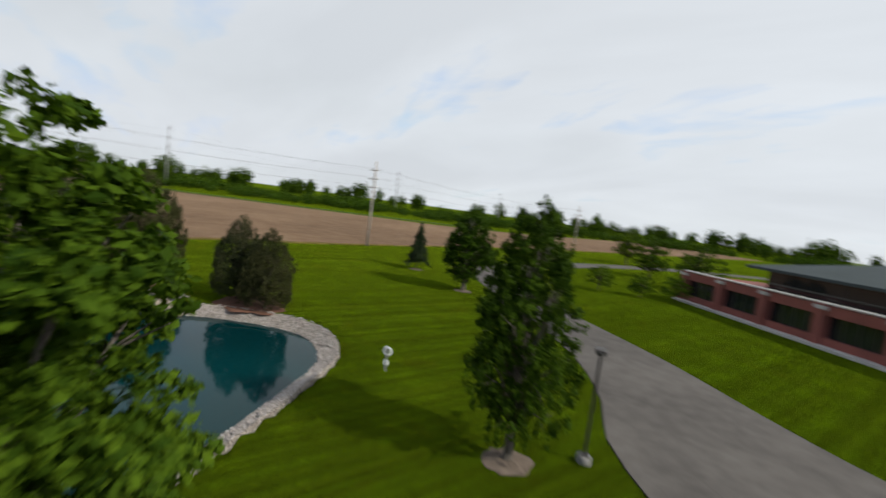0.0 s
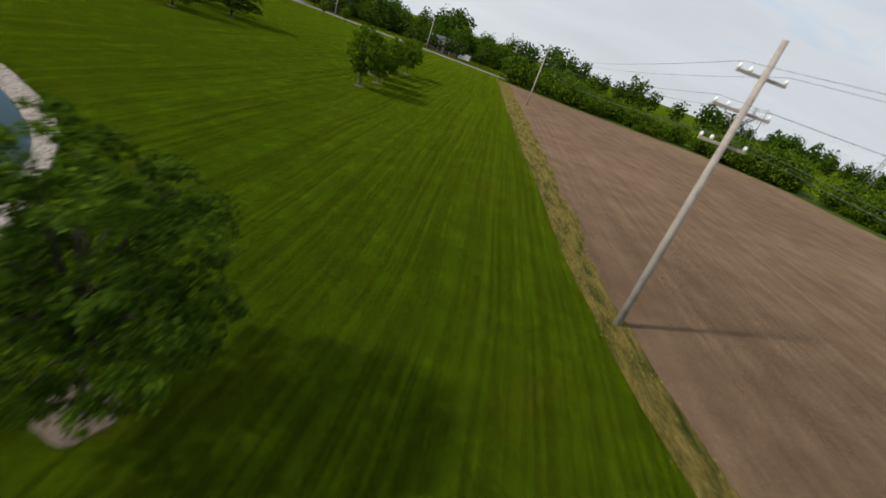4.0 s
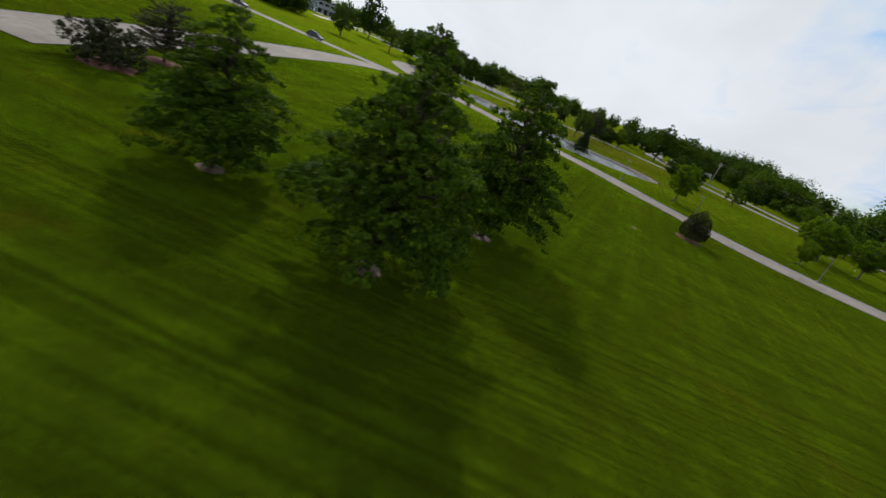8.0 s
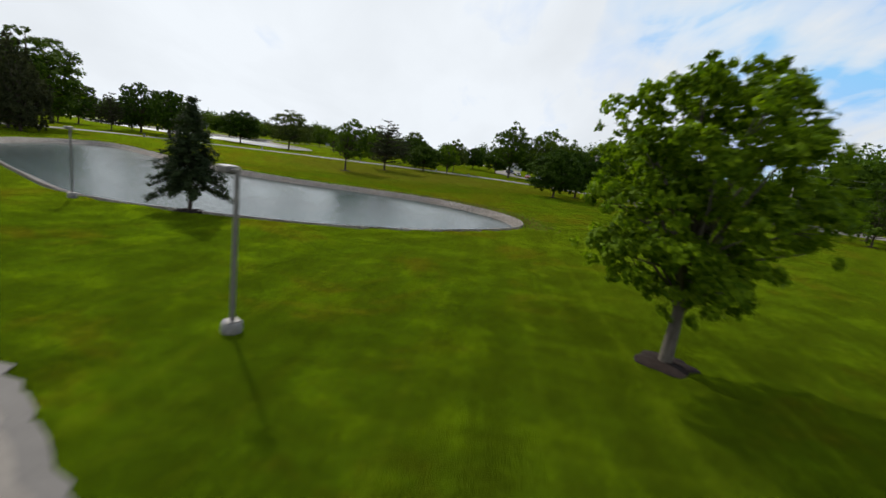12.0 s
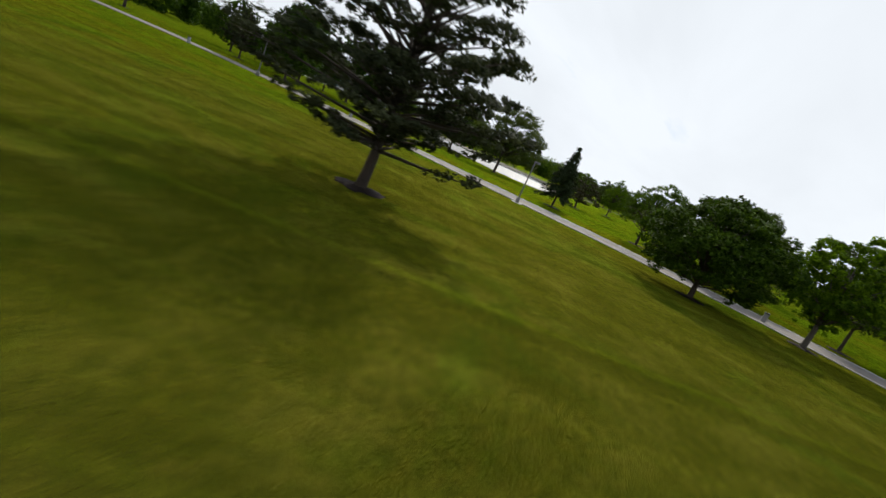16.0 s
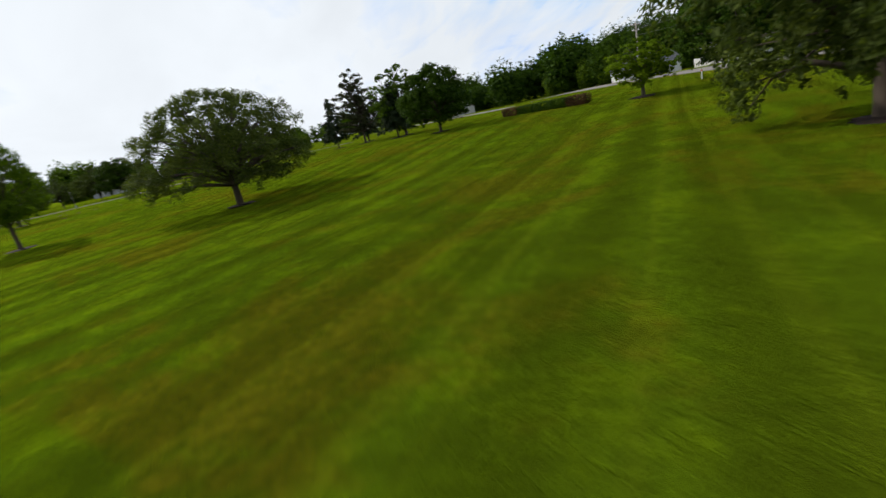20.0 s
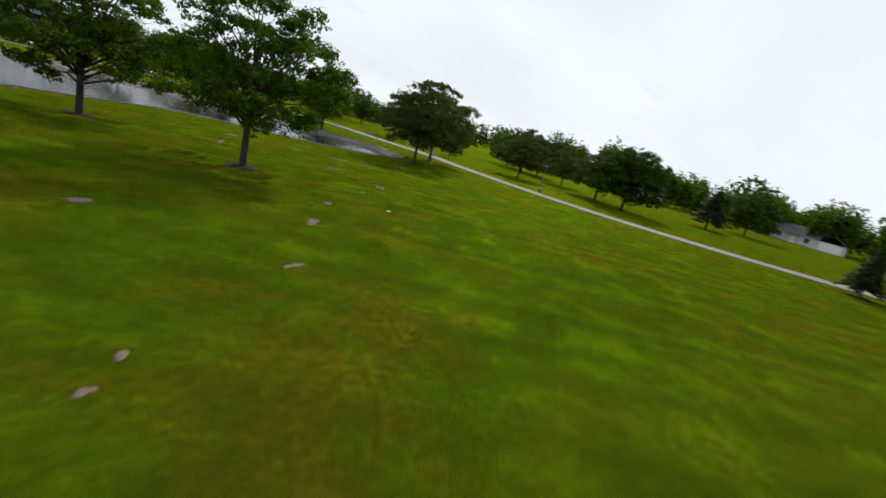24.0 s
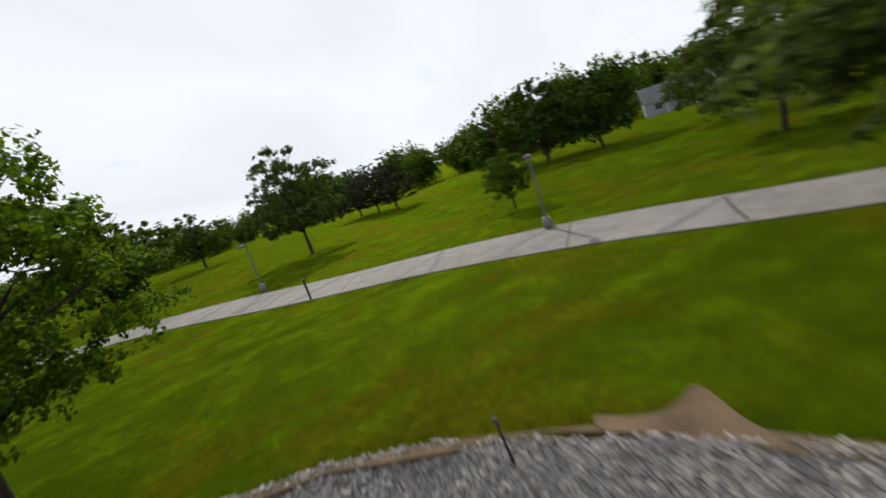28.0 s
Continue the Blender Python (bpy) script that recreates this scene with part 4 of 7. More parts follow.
def broad_tree(shape, height, width, bare, clumps, per, size, leaf, bark, seed, pads=50, pad=0.17, flat=0.6, reach=1.0, tilt=0.0, core=0.25, droop=0.0, lumps=0.2, trunk=0.02, limbs=40, long=1.5, corners=4, up=0.5):
    """Trunk with limbs, each ending in a cushion of twigs; the leaves sit on the cushions' outer skin. Returns the two meshes."""
    rng = np.random.default_rng(seed)
    prof = np.array(SHAPES[shape])
    r0, h0 = width / 2, height * bare
    ch = height - h0
    ph = rng.uniform(0, 6.28, (4,))

    def some(n):
        k, az = rng.uniform(0, 1, n) ** 0.8, rng.uniform(0, 2 * math.pi, n)
        lobe = 1 + lumps * (0.6 * np.sin(3 * az + 5 * k + ph[0]) + 0.5 * np.sin(5 * az - 9 * k + ph[1]) + 0.4 * np.sin(2 * az + 14 * k + ph[2]))
        r = r0 * np.interp(k, prof[:, 0], prof[:, 1]) * lobe
        q = np.where(rng.uniform(0, 1, n) < core, rng.uniform(0.1, 0.6, n), rng.uniform(0.74, 0.95, n))
        return np.stack([r * q * np.cos(az), r * q * np.sin(az), h0 + ch * (0.04 + 0.94 * k)], -1)

    ends = some(1)
    while len(ends) < pads:
        c = some(9)
        gap = np.linalg.norm((c[:, None] - ends[None]) * [1, 1, 1.25], axis=2).min(1)
        ends = np.concatenate([ends, c[gap.argmax()][None]])
    rel = np.clip((ends[:, 2] - h0) / ch, 0, 1)
    rp = pad * width * rng.uniform(0.7, 1.25, pads) * (0.55 + 0.45 * np.interp(rel, prof[:, 0], prof[:, 1]))
    az = np.arctan2(ends[:, 1], ends[:, 0])
    # twigs on the skin of the cushions, more of them above than below
    which = rng.choice(pads, clumps, p=rp**1.7 / (rp**1.7).sum())
    d = rng.normal(0, 1, (clumps, 3))
    d /= np.linalg.norm(d, axis=1, keepdims=True)
    d[:, 2] = np.where(rng.uniform(0, 1, clumps) < 0.72, np.abs(d[:, 2]), d[:, 2])
    w = which.astype(float)
    lob = 1 + 0.16 * np.sin(4 * d[:, 0] + 3 * d[:, 1] + w) + 0.14 * np.sin(7 * d[:, 2] - 5 * d[:, 0] + 2.1 * w)
    rad = rp[which] * lob * rng.uniform(0.25, 1, clumps) ** 0.4
    u, v, z = d[:, 0] * rad * reach, d[:, 1] * rad, d[:, 2] * rad * flat
    z = z + tilt * u - 0.16 * flat * (u**2 + v**2) / rp[which]
    ca, sa = np.cos(az)[which], np.sin(az)[which]
    c = ends[which] + np.stack([u * ca - v * sa, u * sa + v * ca, z], -1)
    c[:, 2] -= droop * np.abs(rng.normal(0, 1, clumps)) * np.clip(np.hypot(c[:, 0], c[:, 1]) / r0, 0, 1)
    out = np.stack([d[:, 0] * ca - d[:, 1] * sa, d[:, 0] * sa + d[:, 1] * ca, d[:, 2]], -1)
    blob = (0.2 * rp[which] + 0.012 * width)[:, None, None] * rng.uniform(0.6, 1.3, (clumps, 1, 1))
    ball = rng.normal(0, 1, (clumps, per, 3))
    ball *= rng.uniform(0.1, 1, (clumps, per, 1)) ** 0.6 / np.linalg.norm(ball, axis=2, keepdims=True)
    pts = c[:, None] + ball * blob * [1, 1, min(1.5, 0.45 + 0.6 * flat)]
    pts[..., 2] = np.maximum(pts[..., 2], 0.04 * height)
    lift = np.repeat(out[:, None], per, 1) * 0.7 + ball * 0.4 + [0, 0, up]
    crown = leaf_mesh("crown", pts.reshape(-1, 3), lift.reshape(-1, 3), size, leaf, rng, long, 0.6, corners)
    bm = bmesh.new()
    tr = height * trunk
    lean = rng.normal(0, 0.015 * height, 2)
    spine = [(0, 0, -0.12), (0, 0, 0.1), (lean[0] * 0.3, lean[1] * 0.3, h0 * 0.6), (lean[0] * 0.6, lean[1] * 0.6, h0 + ch * 0.15), (lean[0], lean[1], h0 + ch * 0.5), (lean[0], lean[1], h0 + ch * 0.88)]
    tube(spine, [tr * 1.55, tr * 1.15, tr, tr * 0.8, tr * 0.4, tr * 0.08], 9, bm)
    for e, r in list(zip(ends, rp))[:limbs]:
        root = max(h0 * 0.8, h0 * 0.85 + (e[2] - h0) * (0.3 if flat > 0.35 else 0.75))
        s = np.array([lean[0] * 0.5, lean[1] * 0.5, root])
        e = e - [0, 0, 0.25 * flat * r]
        m = s * 0.5 + e * 0.5 + np.r_[rng.normal(0, 0.02 * width, 2), 0.05 * height * (1 if flat > 0.35 else 0)]
        tube([s, m, e], [tr * 0.42, tr * 0.24, tr * 0.07], 5, bm)
        for _ in range(2):
            tip = e + rng.normal(0, 1, 3) * r * [0.5, 0.5, 0.35 * flat]
            tube([m * 0.35 + e * 0.65, tip], [tr * 0.13, tr * 0.03], 4, bm)
    me = bpy.data.meshes.new("trunk")
    bm.to_mesh(me)
    bm.free()
    me.materials.append(bark)
    return me, crown


def conifer(height, width, bare, tiers, per_tier, needle, mat, bark, seed, droop=0.25, tip=0.05, tuft=0.0, power=0.85, dens=16):
    """A straight trunk with tiers of boughs set with needle sprays."""
    rng = np.random.default_rng(seed)
    bm = bmesh.new()
    tr = height * 0.018
    tube([(0, 0, -0.12), (0, 0, 0.15), (0, 0, height * 0.5), (0, 0, height * 0.985)], [tr * 1.4, tr, tr * 0.6, tr * 0.1], 8, bm)
    pts, outs = [], []
    for k in np.linspace(0, 1, tiers):
        z0 = height * (bare + (1 - bare) * k ** 0.92)
        full = (1 - k) ** power + tip
        num = max(4, int(per_tier * (0.45 + 0.55 * full)))
        spin = rng.uniform(0, 6.28)
        for j in range(num):
            az = spin + 2 * math.pi * j / num + rng.normal(0, 0.16)
            r = width / 2 * full * rng.uniform(0.6, 1.16)
            zz = z0 + rng.normal(0, 0.012 * height)
            d = np.array([math.cos(az), math.sin(az), 0])
            end = d * r + [0, 0, zz - droop * r + tuft * r]
            mid = d * r * 0.5 + [0, 0, zz - droop * r * 0.35]
            if r > 0.25:
                tube([(0, 0, zz), mid, end * [0.94, 0.94, 1]], [tr * 0.28, tr * 0.16, tr * 0.04], 4, bm)
            m = max(4, int(dens * (0.3 + r / width * 2)))
            t = rng.uniform(0.22, 1.02, m) ** 0.75
            base = np.array([0, 0, zz]) * (1 - t[:, None]) ** 2 + 2 * mid * (t * (1 - t))[:, None] + end * (t**2)[:, None]
            side = np.array([-d[1], d[0], 0])
            base = base + side * (rng.normal(0, 0.13, m) * r * (1.15 - t))[:, None] + rng.normal(0, 0.025 * width, (m, 3)) * [1, 1, 0.8]
            pts.append(base)
            outs.append(np.tile(d * 0.55 + [0, 0, 0.75], (m, 1)))
    crown = leaf_mesh("crown", np.concatenate(pts), np.concatenate(outs), needle, mat, rng, 2.0, 0.45)
    me = bpy.data.meshes.new("trunk")
    bm.to_mesh(me)
    bm.free()
    me.materials.append(bark)
    return me, crown


def ring_mesh(radius, seed):
    """A low uneven mound of mulch round a trunk."""
    rng = np.random.default_rng(seed)
    bm = bmesh.new()
    n = 22
    w = 1 + 0.1 * rng.normal(0, 1, n)
    rings = [[bm.verts.new((radius * k * w[i] * math.cos(2 * math.pi * i / n), radius * k * w[i] * math.sin(2 * math.pi * i / n), z + rng.normal(0, 0.008))) for i in range(n)] for k, z in ((1.06, -0.06), (1.0, 0.015), (0.8, 0.045), (0.45, 0.075), (0.12, 0.09))]
    for r, s in zip(rings, rings[1:]):
        for i in range(n):
            bm.faces.new((r[i], r[(i + 1) % n], s[(i + 1) % n], s[i]))
    bm.faces.new(rings[-1])
    return bm


KINDS = {}


def kind(name, label, maker, size, near, far, *args, **kw):
    """Registers a kind of tree: two full crowns for the trees that are passed close by and two plainer ones.
    near, far: clumps, leaves to a clump and leaf size (for conifers: tiers, boughs, needle size, density)."""
    seed = len(KINDS) * 7 + 1
    KINDS[name] = (label, size, [[maker(*args, *some, seed=seed + s, **kw) for s in (0, 3)] for some in (near, far)])


def broad(shape, height, width, bare, leaf, bark, clumps, per, size, seed, **kw):
    return broad_tree(shape, height, width, bare, clumps, per, size, leaf, bark, seed, **kw)


def needled(height, width, bare, mat, bark, tiers, boughs, needle, dens, seed, **kw):
    return conifer(height, width, bare, tiers, boughs, needle, mat, bark, seed, dens=dens, **kw)


kind("linden", "young linden tree with a dense bright green oval crown", broad, (8, 5.2), (1500, 20, 0.12), (650, 14, 0.18), "round", 8, 5.2, 0.18, LEAF_BRIGHT, BARK, pads=60, pad=0.15, flat=0.75, lumps=0.14)
kind("maple", "broad maple tree with a dense dark green crown", broad, (8.5, 8.5), (2300, 19, 0.14), (800, 14, 0.22), "dome", 8.5, 8.5, 0.14, LEAF_DARK, BARK_DARK, pads=85, pad=0.125, flat=0.7, lumps=0.16, core=0.2)
kind("oak", "tall oak tree with an open layered dark green crown", broad, (10, 9), (1600, 20, 0.125), (620, 14, 0.2), "spread", 10, 9, 0.22, LEAF_MID, BARK_DARK, pads=62, pad=0.13, flat=0.5, lumps=0.26, droop=0.12, core=0.3)
kind("pin_oak", "pin oak tree with a broad pyramidal dark green crown", broad, (10, 8), (2300, 18, 0.125), (750, 14, 0.19), "pyramid", 10, 8, 0.11, LEAF_MID, BARK_DARK, pads=90, pad=0.13, flat=0.3, reach=1.5, tilt=-0.25, core=0.3, lumps=0.12, limbs=70)
kind("locust", "wide honey locust tree with an airy grey-green crown", broad, (9, 10), (2600, 20, 0.112), (800, 15, 0.18), "umbrella", 9, 10, 0.22, LEAF_GREY, BARK_DARK, pads=70, pad=0.115, flat=0.42, reach=1.2, tilt=-0.12, lumps=0.22, core=0.25, droop=0.12)
kind("column", "tall columnar hornbeam tree with dark green leaves", broad, (8.4, 3.3), (1300, 20, 0.1), (550, 14, 0.16), "column", 8.4, 3.3, 0.1, LEAF_DARK, BARK, pads=80, pad=0.15, flat=1.9, lumps=0.12, core=0.3, up=0.2)
kind("willow", "old willow tree with a forked trunk and hanging grey-green leaves", broad, (10, 10), (2300, 20, 0.1), (400, 14, 0.2), "spread", 10, 10, 0.12, LEAF_GREY, BARK_DARK, pads=52, pad=0.125, flat=0.9, lumps=0.4, droop=0.6, trunk=0.034, core=0.35, limbs=26, long=2.4, up=0.1)
kind("ash", "large full shade tree with mid-green leaves", broad, (12, 9), (900, 20, 0.2), (420, 15, 0.3), "oval", 12, 9, 0.16, LEAF_MID, BARK_DARK, pads=55, pad=0.16, flat=0.7, lumps=0.34)
kind("lime", "tall lime tree with a lumpy fresh green crown", broad, (12, 9), (2300, 20, 0.12), (700, 14, 0.22), "oval", 12, 9, 0.2, LEAF_FRESH, BARK_DARK, pads=60, pad=0.14, flat=0.6, lumps=0.3, core=0.25)
kind("crab", "small spreading crabapple tree with dull green leaves", broad, (4, 4.6), (380, 16, 0.13), (200, 11, 0.2), "umbrella", 4, 4.6, 0.22, LEAF_MID, BARK_DARK, pads=32, pad=0.17, flat=0.6, lumps=0.2)
kind("spruce", "dark blue-green spruce tree with drooping tiered boughs", needled, (7, 4.6), (14, 13, 0.095, 150), (12, 10, 0.2, 40), 7, 4.6, 0.26, NEEDLE_DARK, BARK_DARK, droop=0.36, power=0.9)
kind("pine", "tall pine tree with layered grey-green boughs", broad, (10, 8), (2100, 16, 0.08), (700, 13, 0.19), "layered", 10, 8, 0.13, NEEDLE, BARK_DARK, pads=125, pad=0.082, flat=0.26, reach=1.8, tilt=0.16, core=0.28, lumps=0.3, limbs=95, long=2.6)
kind("old_pine", "broad old pine with bare lower limbs and needle tufts", broad, (7, 7), (1100, 16, 0.08), (300, 12, 0.16), "layered", 7, 7, 0.2, NEEDLE_BROWN, BARK_DARK, pads=54, pad=0.09, flat=0.5, core=0.3, lumps=0.3, limbs=46, long=2.6, trunk=0.026)
kind("scots", "dense dark scots pine with a bushy pointed crown", broad, (8, 6.5), (5200, 12, 0.045), (900, 12, 0.12), "bush", 8, 6.5, 0.03, NEEDLE, BARK_DARK, pads=520, pad=0.036, flat=2.6, tilt=0.8, core=0.12, lumps=0.1, long=4.6, up=-0.3)
kind("shrub_pine", "low bushy mugo pine with dark needles", broad, (3.4, 4.2), (800, 18, 0.07), (310, 14, 0.105), "shrub", 3.4, 4.2, 0.02, NEEDLE, BARK_DARK, pads=60, pad=0.11, flat=1.2, tilt=0.4, core=0.15, lumps=0.28, long=2.4, up=0.1)
kind("shade_tree", "large full shade tree with a dense green crown", broad, (17, 13.5), (1900, 22, 0.2), (1300, 20, 0.25), "oval", 17, 13.5, 0.17, LEAF_MID, BARK_DARK, pads=70, pad=0.125, flat=0.7, lumps=0.26)
kind("old_locust", "wide old honey locust with low spreading limbs and hanging leaves", broad, (8, 12.6), (3600, 20, 0.09), (900, 16, 0.16), "dome", 8, 12.6, 0.2, LEAF_GREY, BARK_DARK, pads=120, pad=0.085, flat=0.5, tilt=-0.3, core=0.16, lumps=0.16, droop=0.1, trunk=0.03, limbs=80)
kind("park_locust", "tall honey locust tree with a rounded airy grey-green crown", broad, (9, 10), (2600, 20, 0.1), (700, 15, 0.17), "dome", 9, 10, 0.2, LEAF_GREY, BARK_DARK, pads=100, pad=0.095, flat=0.5, lumps=0.2, core=0.35, droop=0.12)
TREE_COUNT = [0]


def grow(name, x, y, h, w, group, mulch=None, ring=0.9, label="", near=True):
    """One tree of a kind on the lawn, with its mulch ring."""
    text, (kh, kw), forms = KINDS[name]
    TREE_COUNT[0] += 1
    trunk, crown = forms[0 if near else 1][TREE_COUNT[0] % 2]
    turn = (TREE_COUNT[0] * 137.5) % 360
    m = pose(x, y, float(land(x, y)) - 0.02, 0, 0, turn) @ Matrix.Diagonal((w / kw, w / kw, h / kh, 1))
    plain_name = {"scots": "pine_tree", "shrub_pine": "pine_shrub", "column": "hornbeam_tree", "pin_oak": "oak_tree", "crab": "crabapple_tree", "shade_tree": "shade_tree", "old_locust": "locust_tree", "old_pine": "pine_tree", "park_locust": "locust_tree"}.get(name, name + "_tree")
    t = empty(plain_name, m, label or text, "shrub" if name == "shrub_pine" else "tree", group)
    part("trunk", trunk, None, t)
    part("crown", crown, None, t)
    if mulch:
        bed = new("mulch_ring", ring_of(ring, mulch))
        bed.matrix_basis = pose(x, y, float(land(x, y)), 0, 0, turn)
        tagged(bed, "low ring of bark mulch round a tree trunk", "mulch", "mulch rings")
    return t


RINGS = {}


def ring_of(radius, mulch):
    key = (radius, mulch.name)
    if key not in RINGS:
        me = bpy.data.meshes.new("mulch_ring")
        bm = ring_mesh(radius, len(RINGS))
        bm.to_mesh(me)
        bm.free()
        me.materials.append(mulch)
        RINGS[key] = me
    return RINGS[key]


# by the first pond
for k, x, y, h, w in [("column", -27.1, -45.8, 8.4, 3.1), ("column", -3.7, -65.6, 7.7, 4.6), ("spruce", 8, -68.7, 5.7, 3.0), ("oak", -0.8, -6.4, 7.2, 5.6)]:
    grow(k, x, y, h, w, "trees by the teal pond", PALE_MULCH, 0.85)
for k, x, y, h, w in [("ash", -9, -110, 8, 6), ("ash", 2, -118, 8, 6), ("ash", 18, -140, 9, 7), ("crab", -5.5, -88, 3.4, 3.2), ("crab", -9.5, -91, 3.2, 3.0), ("crab", -12.5, -94, 3.4, 3.2)]:
    grow(k, x, y, h, w, "trees by the brick building", near=False)
for x, y, h, w in [(0.6, -33.6, 7.7, 6.6), (4.6, -35.8, 8.2, 6.0), (4.4, -39.6, 7.9, 5.8), (-7.0, -44.95, 5.2, 3.4), (-4.2, -44.05, 5.7, 3.5), (12, -84, 4, 4), (16, -86, 4, 4)]:
    grow("scots", x, y, h, w, "pines by the teal pond", near=y > -60)
# beside the field and in the middle lawn
for k, x, y, h, w in [("linden", -10.1, 50.0, 7.7, 4.9), ("linden", -9.3, 57.5, 6.0, 4.6), ("linden", -11.9, 63.8, 6.2, 4.6), ("linden", -11.0, 72.8, 6.0, 4.3), ("linden", -9.2, 80.4, 6.6, 4.4), ("pin_oak", -43.2, 60.7, 8.8, 6.8), ("pin_oak", -39.6, 71.3, 10.7, 7.7), ("pin_oak", -50.5, 75.9, 11.2, 7.8), ("oak", -57.6, 67.6, 8.4, 6)]:
    grow(k, x, y, h, w, "trees on the middle lawn", PALE_MULCH, 0.75)
for k, x, y, h, w in [("linden", -55, 160, 5, 3.5), ("linden", -48, 163, 5, 3.5), ("linden", -70, 155, 6, 4), ("ash", -8, 184, 9, 8), ("crab", -27, 187, 7, 8), ("ash", -46, 190, 8, 8), ("ash", -58, 194, 9, 8), ("crab", -72, 197, 7, 8), ("ash", 2, 182, 8, 7), ("ash", -61, 195.5, 8, 7), ("ash", -68, 197.5, 8.5, 7), ("crab", -54, 199, 7, 7), ("ash", -12, 186.5, 7.5, 7), ("crab", -20, 187, 6.5, 7), ("linden", -25, 192, 7.5, 6)]:
    grow(k, x, y, h, w, "trees by the street", near=False)
for x, y, h, w in [(-53.0, 44.9, 3.2, 5.2), (-86.4, 103.6, 4.4, 3.9), (-137.3, 53.6, 4.8, 6.5)]:
    grow("scots" if y > 100 else "shrub_pine" if x > -100 else "crab", x, y, h, w, "shrubs on the middle lawn", NEEDLE_BED if x > -100 else MULCH, 1.9)
grow("pine", -60, 44.0, 5.6, 5.4, "pines on the middle lawn", NEEDLE_BED, 1.5)
# beyond the loop road
for k, x, y, h, w in [("linden", -121.8, 112, 8.4, 5.4), ("linden", -126.3, 143.2, 8.6, 6.0), ("linden", -119.3, 141.6, 8.4, 6.4), ("linden", -117.8, 149.5, 8.7, 6.0), ("linden", -105.2, 130.2, 4.7, 3.1), ("spruce", -140, 92.3, 6.5, 4.5), ("maple", -186.2, 132.3, 7.9, 8.8), ("maple", -195, 140, 8.6, 8.6)]:
    grow(k, x, y, h, w, "trees beyond the loop road", MULCH, 0.8)
for k, x, y, h, w in [("crab", -175, 147.5, 6, 6), ("maple", -218.5, 172, 8.3, 11), ("maple", -172, 178, 9, 8), ("crab", -163, 168, 6, 7), ("crab", -156, 172, 6, 8), ("maple", -168, 185, 8, 9), ("linden", -146, 172, 7, 6), ("maple", -138, 178, 8, 6)]:
    grow(k, x, y, h, w, "trees before the street", MULCH, 0.8, near=False)
# the rise before the second road


def leaning(tree, x, y, z=0.2):
    """Sets a crown off its trunk, as wind and light have drawn it."""
    for limb in tree.children:
        if limb.name.startswith("crown"):
            limb.location = tree.matrix_basis.to_3x3().inverted() @ Vector((x, y, z))


leaning(grow("oak", -197.0, 96.6, 9.0, 6.8, "trees along the second road", MULCH, 0.9), 0.0, 1.3)
for k, x, y, h, w in [("pine", -210.9, 103.6, 10.4, 8.2), ("maple", -232.2, 113.6, 6.7, 8.6), ("linden", -236.5, 120.4, 8.0, 5.4), ("locust", -247, 123.6, 10.0, 6.6)]:
    grow(k, x, y, h, w, "trees along the second road", MULCH, 0.9)
for k, x, y, h, w in [("shade_tree", -262, 144.5, 18, 13.5), ("shade_tree", -252, 154, 17, 14), ("shade_tree", -264, 166, 15, 11), ("maple", -254.3, 34.7, 13, 11.5), ("maple", -264.5, 37.5, 13, 13.5), ("shade_tree", -212.5, 35, 18.5, 18.5), ("scots", -193, 46.5, 11.5, 8.6), ("scots", -197.5, 41.5, 15.5, 9.5), ("pine", -243, 33, 9.5, 6), ("maple", -243.5, 47, 11.5, 9.4), ("spruce", -267, 26, 12, 6), ("maple", -288, -18, 20, 16), ("maple", -262, 14, 11, 10), ("maple", -250, 16, 10, 9), ("oak", -232, 12, 11, 10), ("ash", -205, 0, 13, 10)]:
    grow(k, x, y, h, w, "trees along the second road", MULCH, 0.9, near=False)
# between the second road and the lake
grow("spruce", -251.4, 94.3, 7.4, 4.5, "trees on the lakeside lawn", MULCH, 1.2)
leaning(grow("oak", -257.1, 103.8, 7.6, 6.8, "trees on the lakeside lawn", MULCH, 0.9), 0.9, 0.8)
for k, x, y, h, w in [("maple", -251.8, 112.0, 8.7, 8.5), ("park_locust", -275, 71, 13.2, 14.0), ("maple", -283.4, 53, 11.0, 12.4), ("old_pine", -276.2, 88.0, 5.7, 6.6), ("lime", -319, 81, 9.8, 5.4), ("willow", -279.1, 113.3, 11, 10.4), ("old_locust", -308.7, 96.7, 8.0, 11.8), ("maple", -318.4, 118.8, 6.8, 7.0)]:
    grow(k, x, y, h, w, "trees on the lakeside lawn", MULCH, 1.0)
for k, x, y, h, w in [("ash", -332, 120.6, 9.4, 7), ("pine", -342, 118, 11, 6.6), ("spruce", -330.6, 118.8, 6.6, 4.6), ("spruce", -348.8, 115.6, 7.6, 5.0), ("linden", -299, 127.0, 4.4, 4.4), ("maple", -298, 139, 8, 10), ("spruce", -352, 122, 8, 5), ("maple", -288, 146, 9, 9)]:
    grow(k, x, y, h, w, "trees before the street", MULCH, 1.0, near=x > -335)
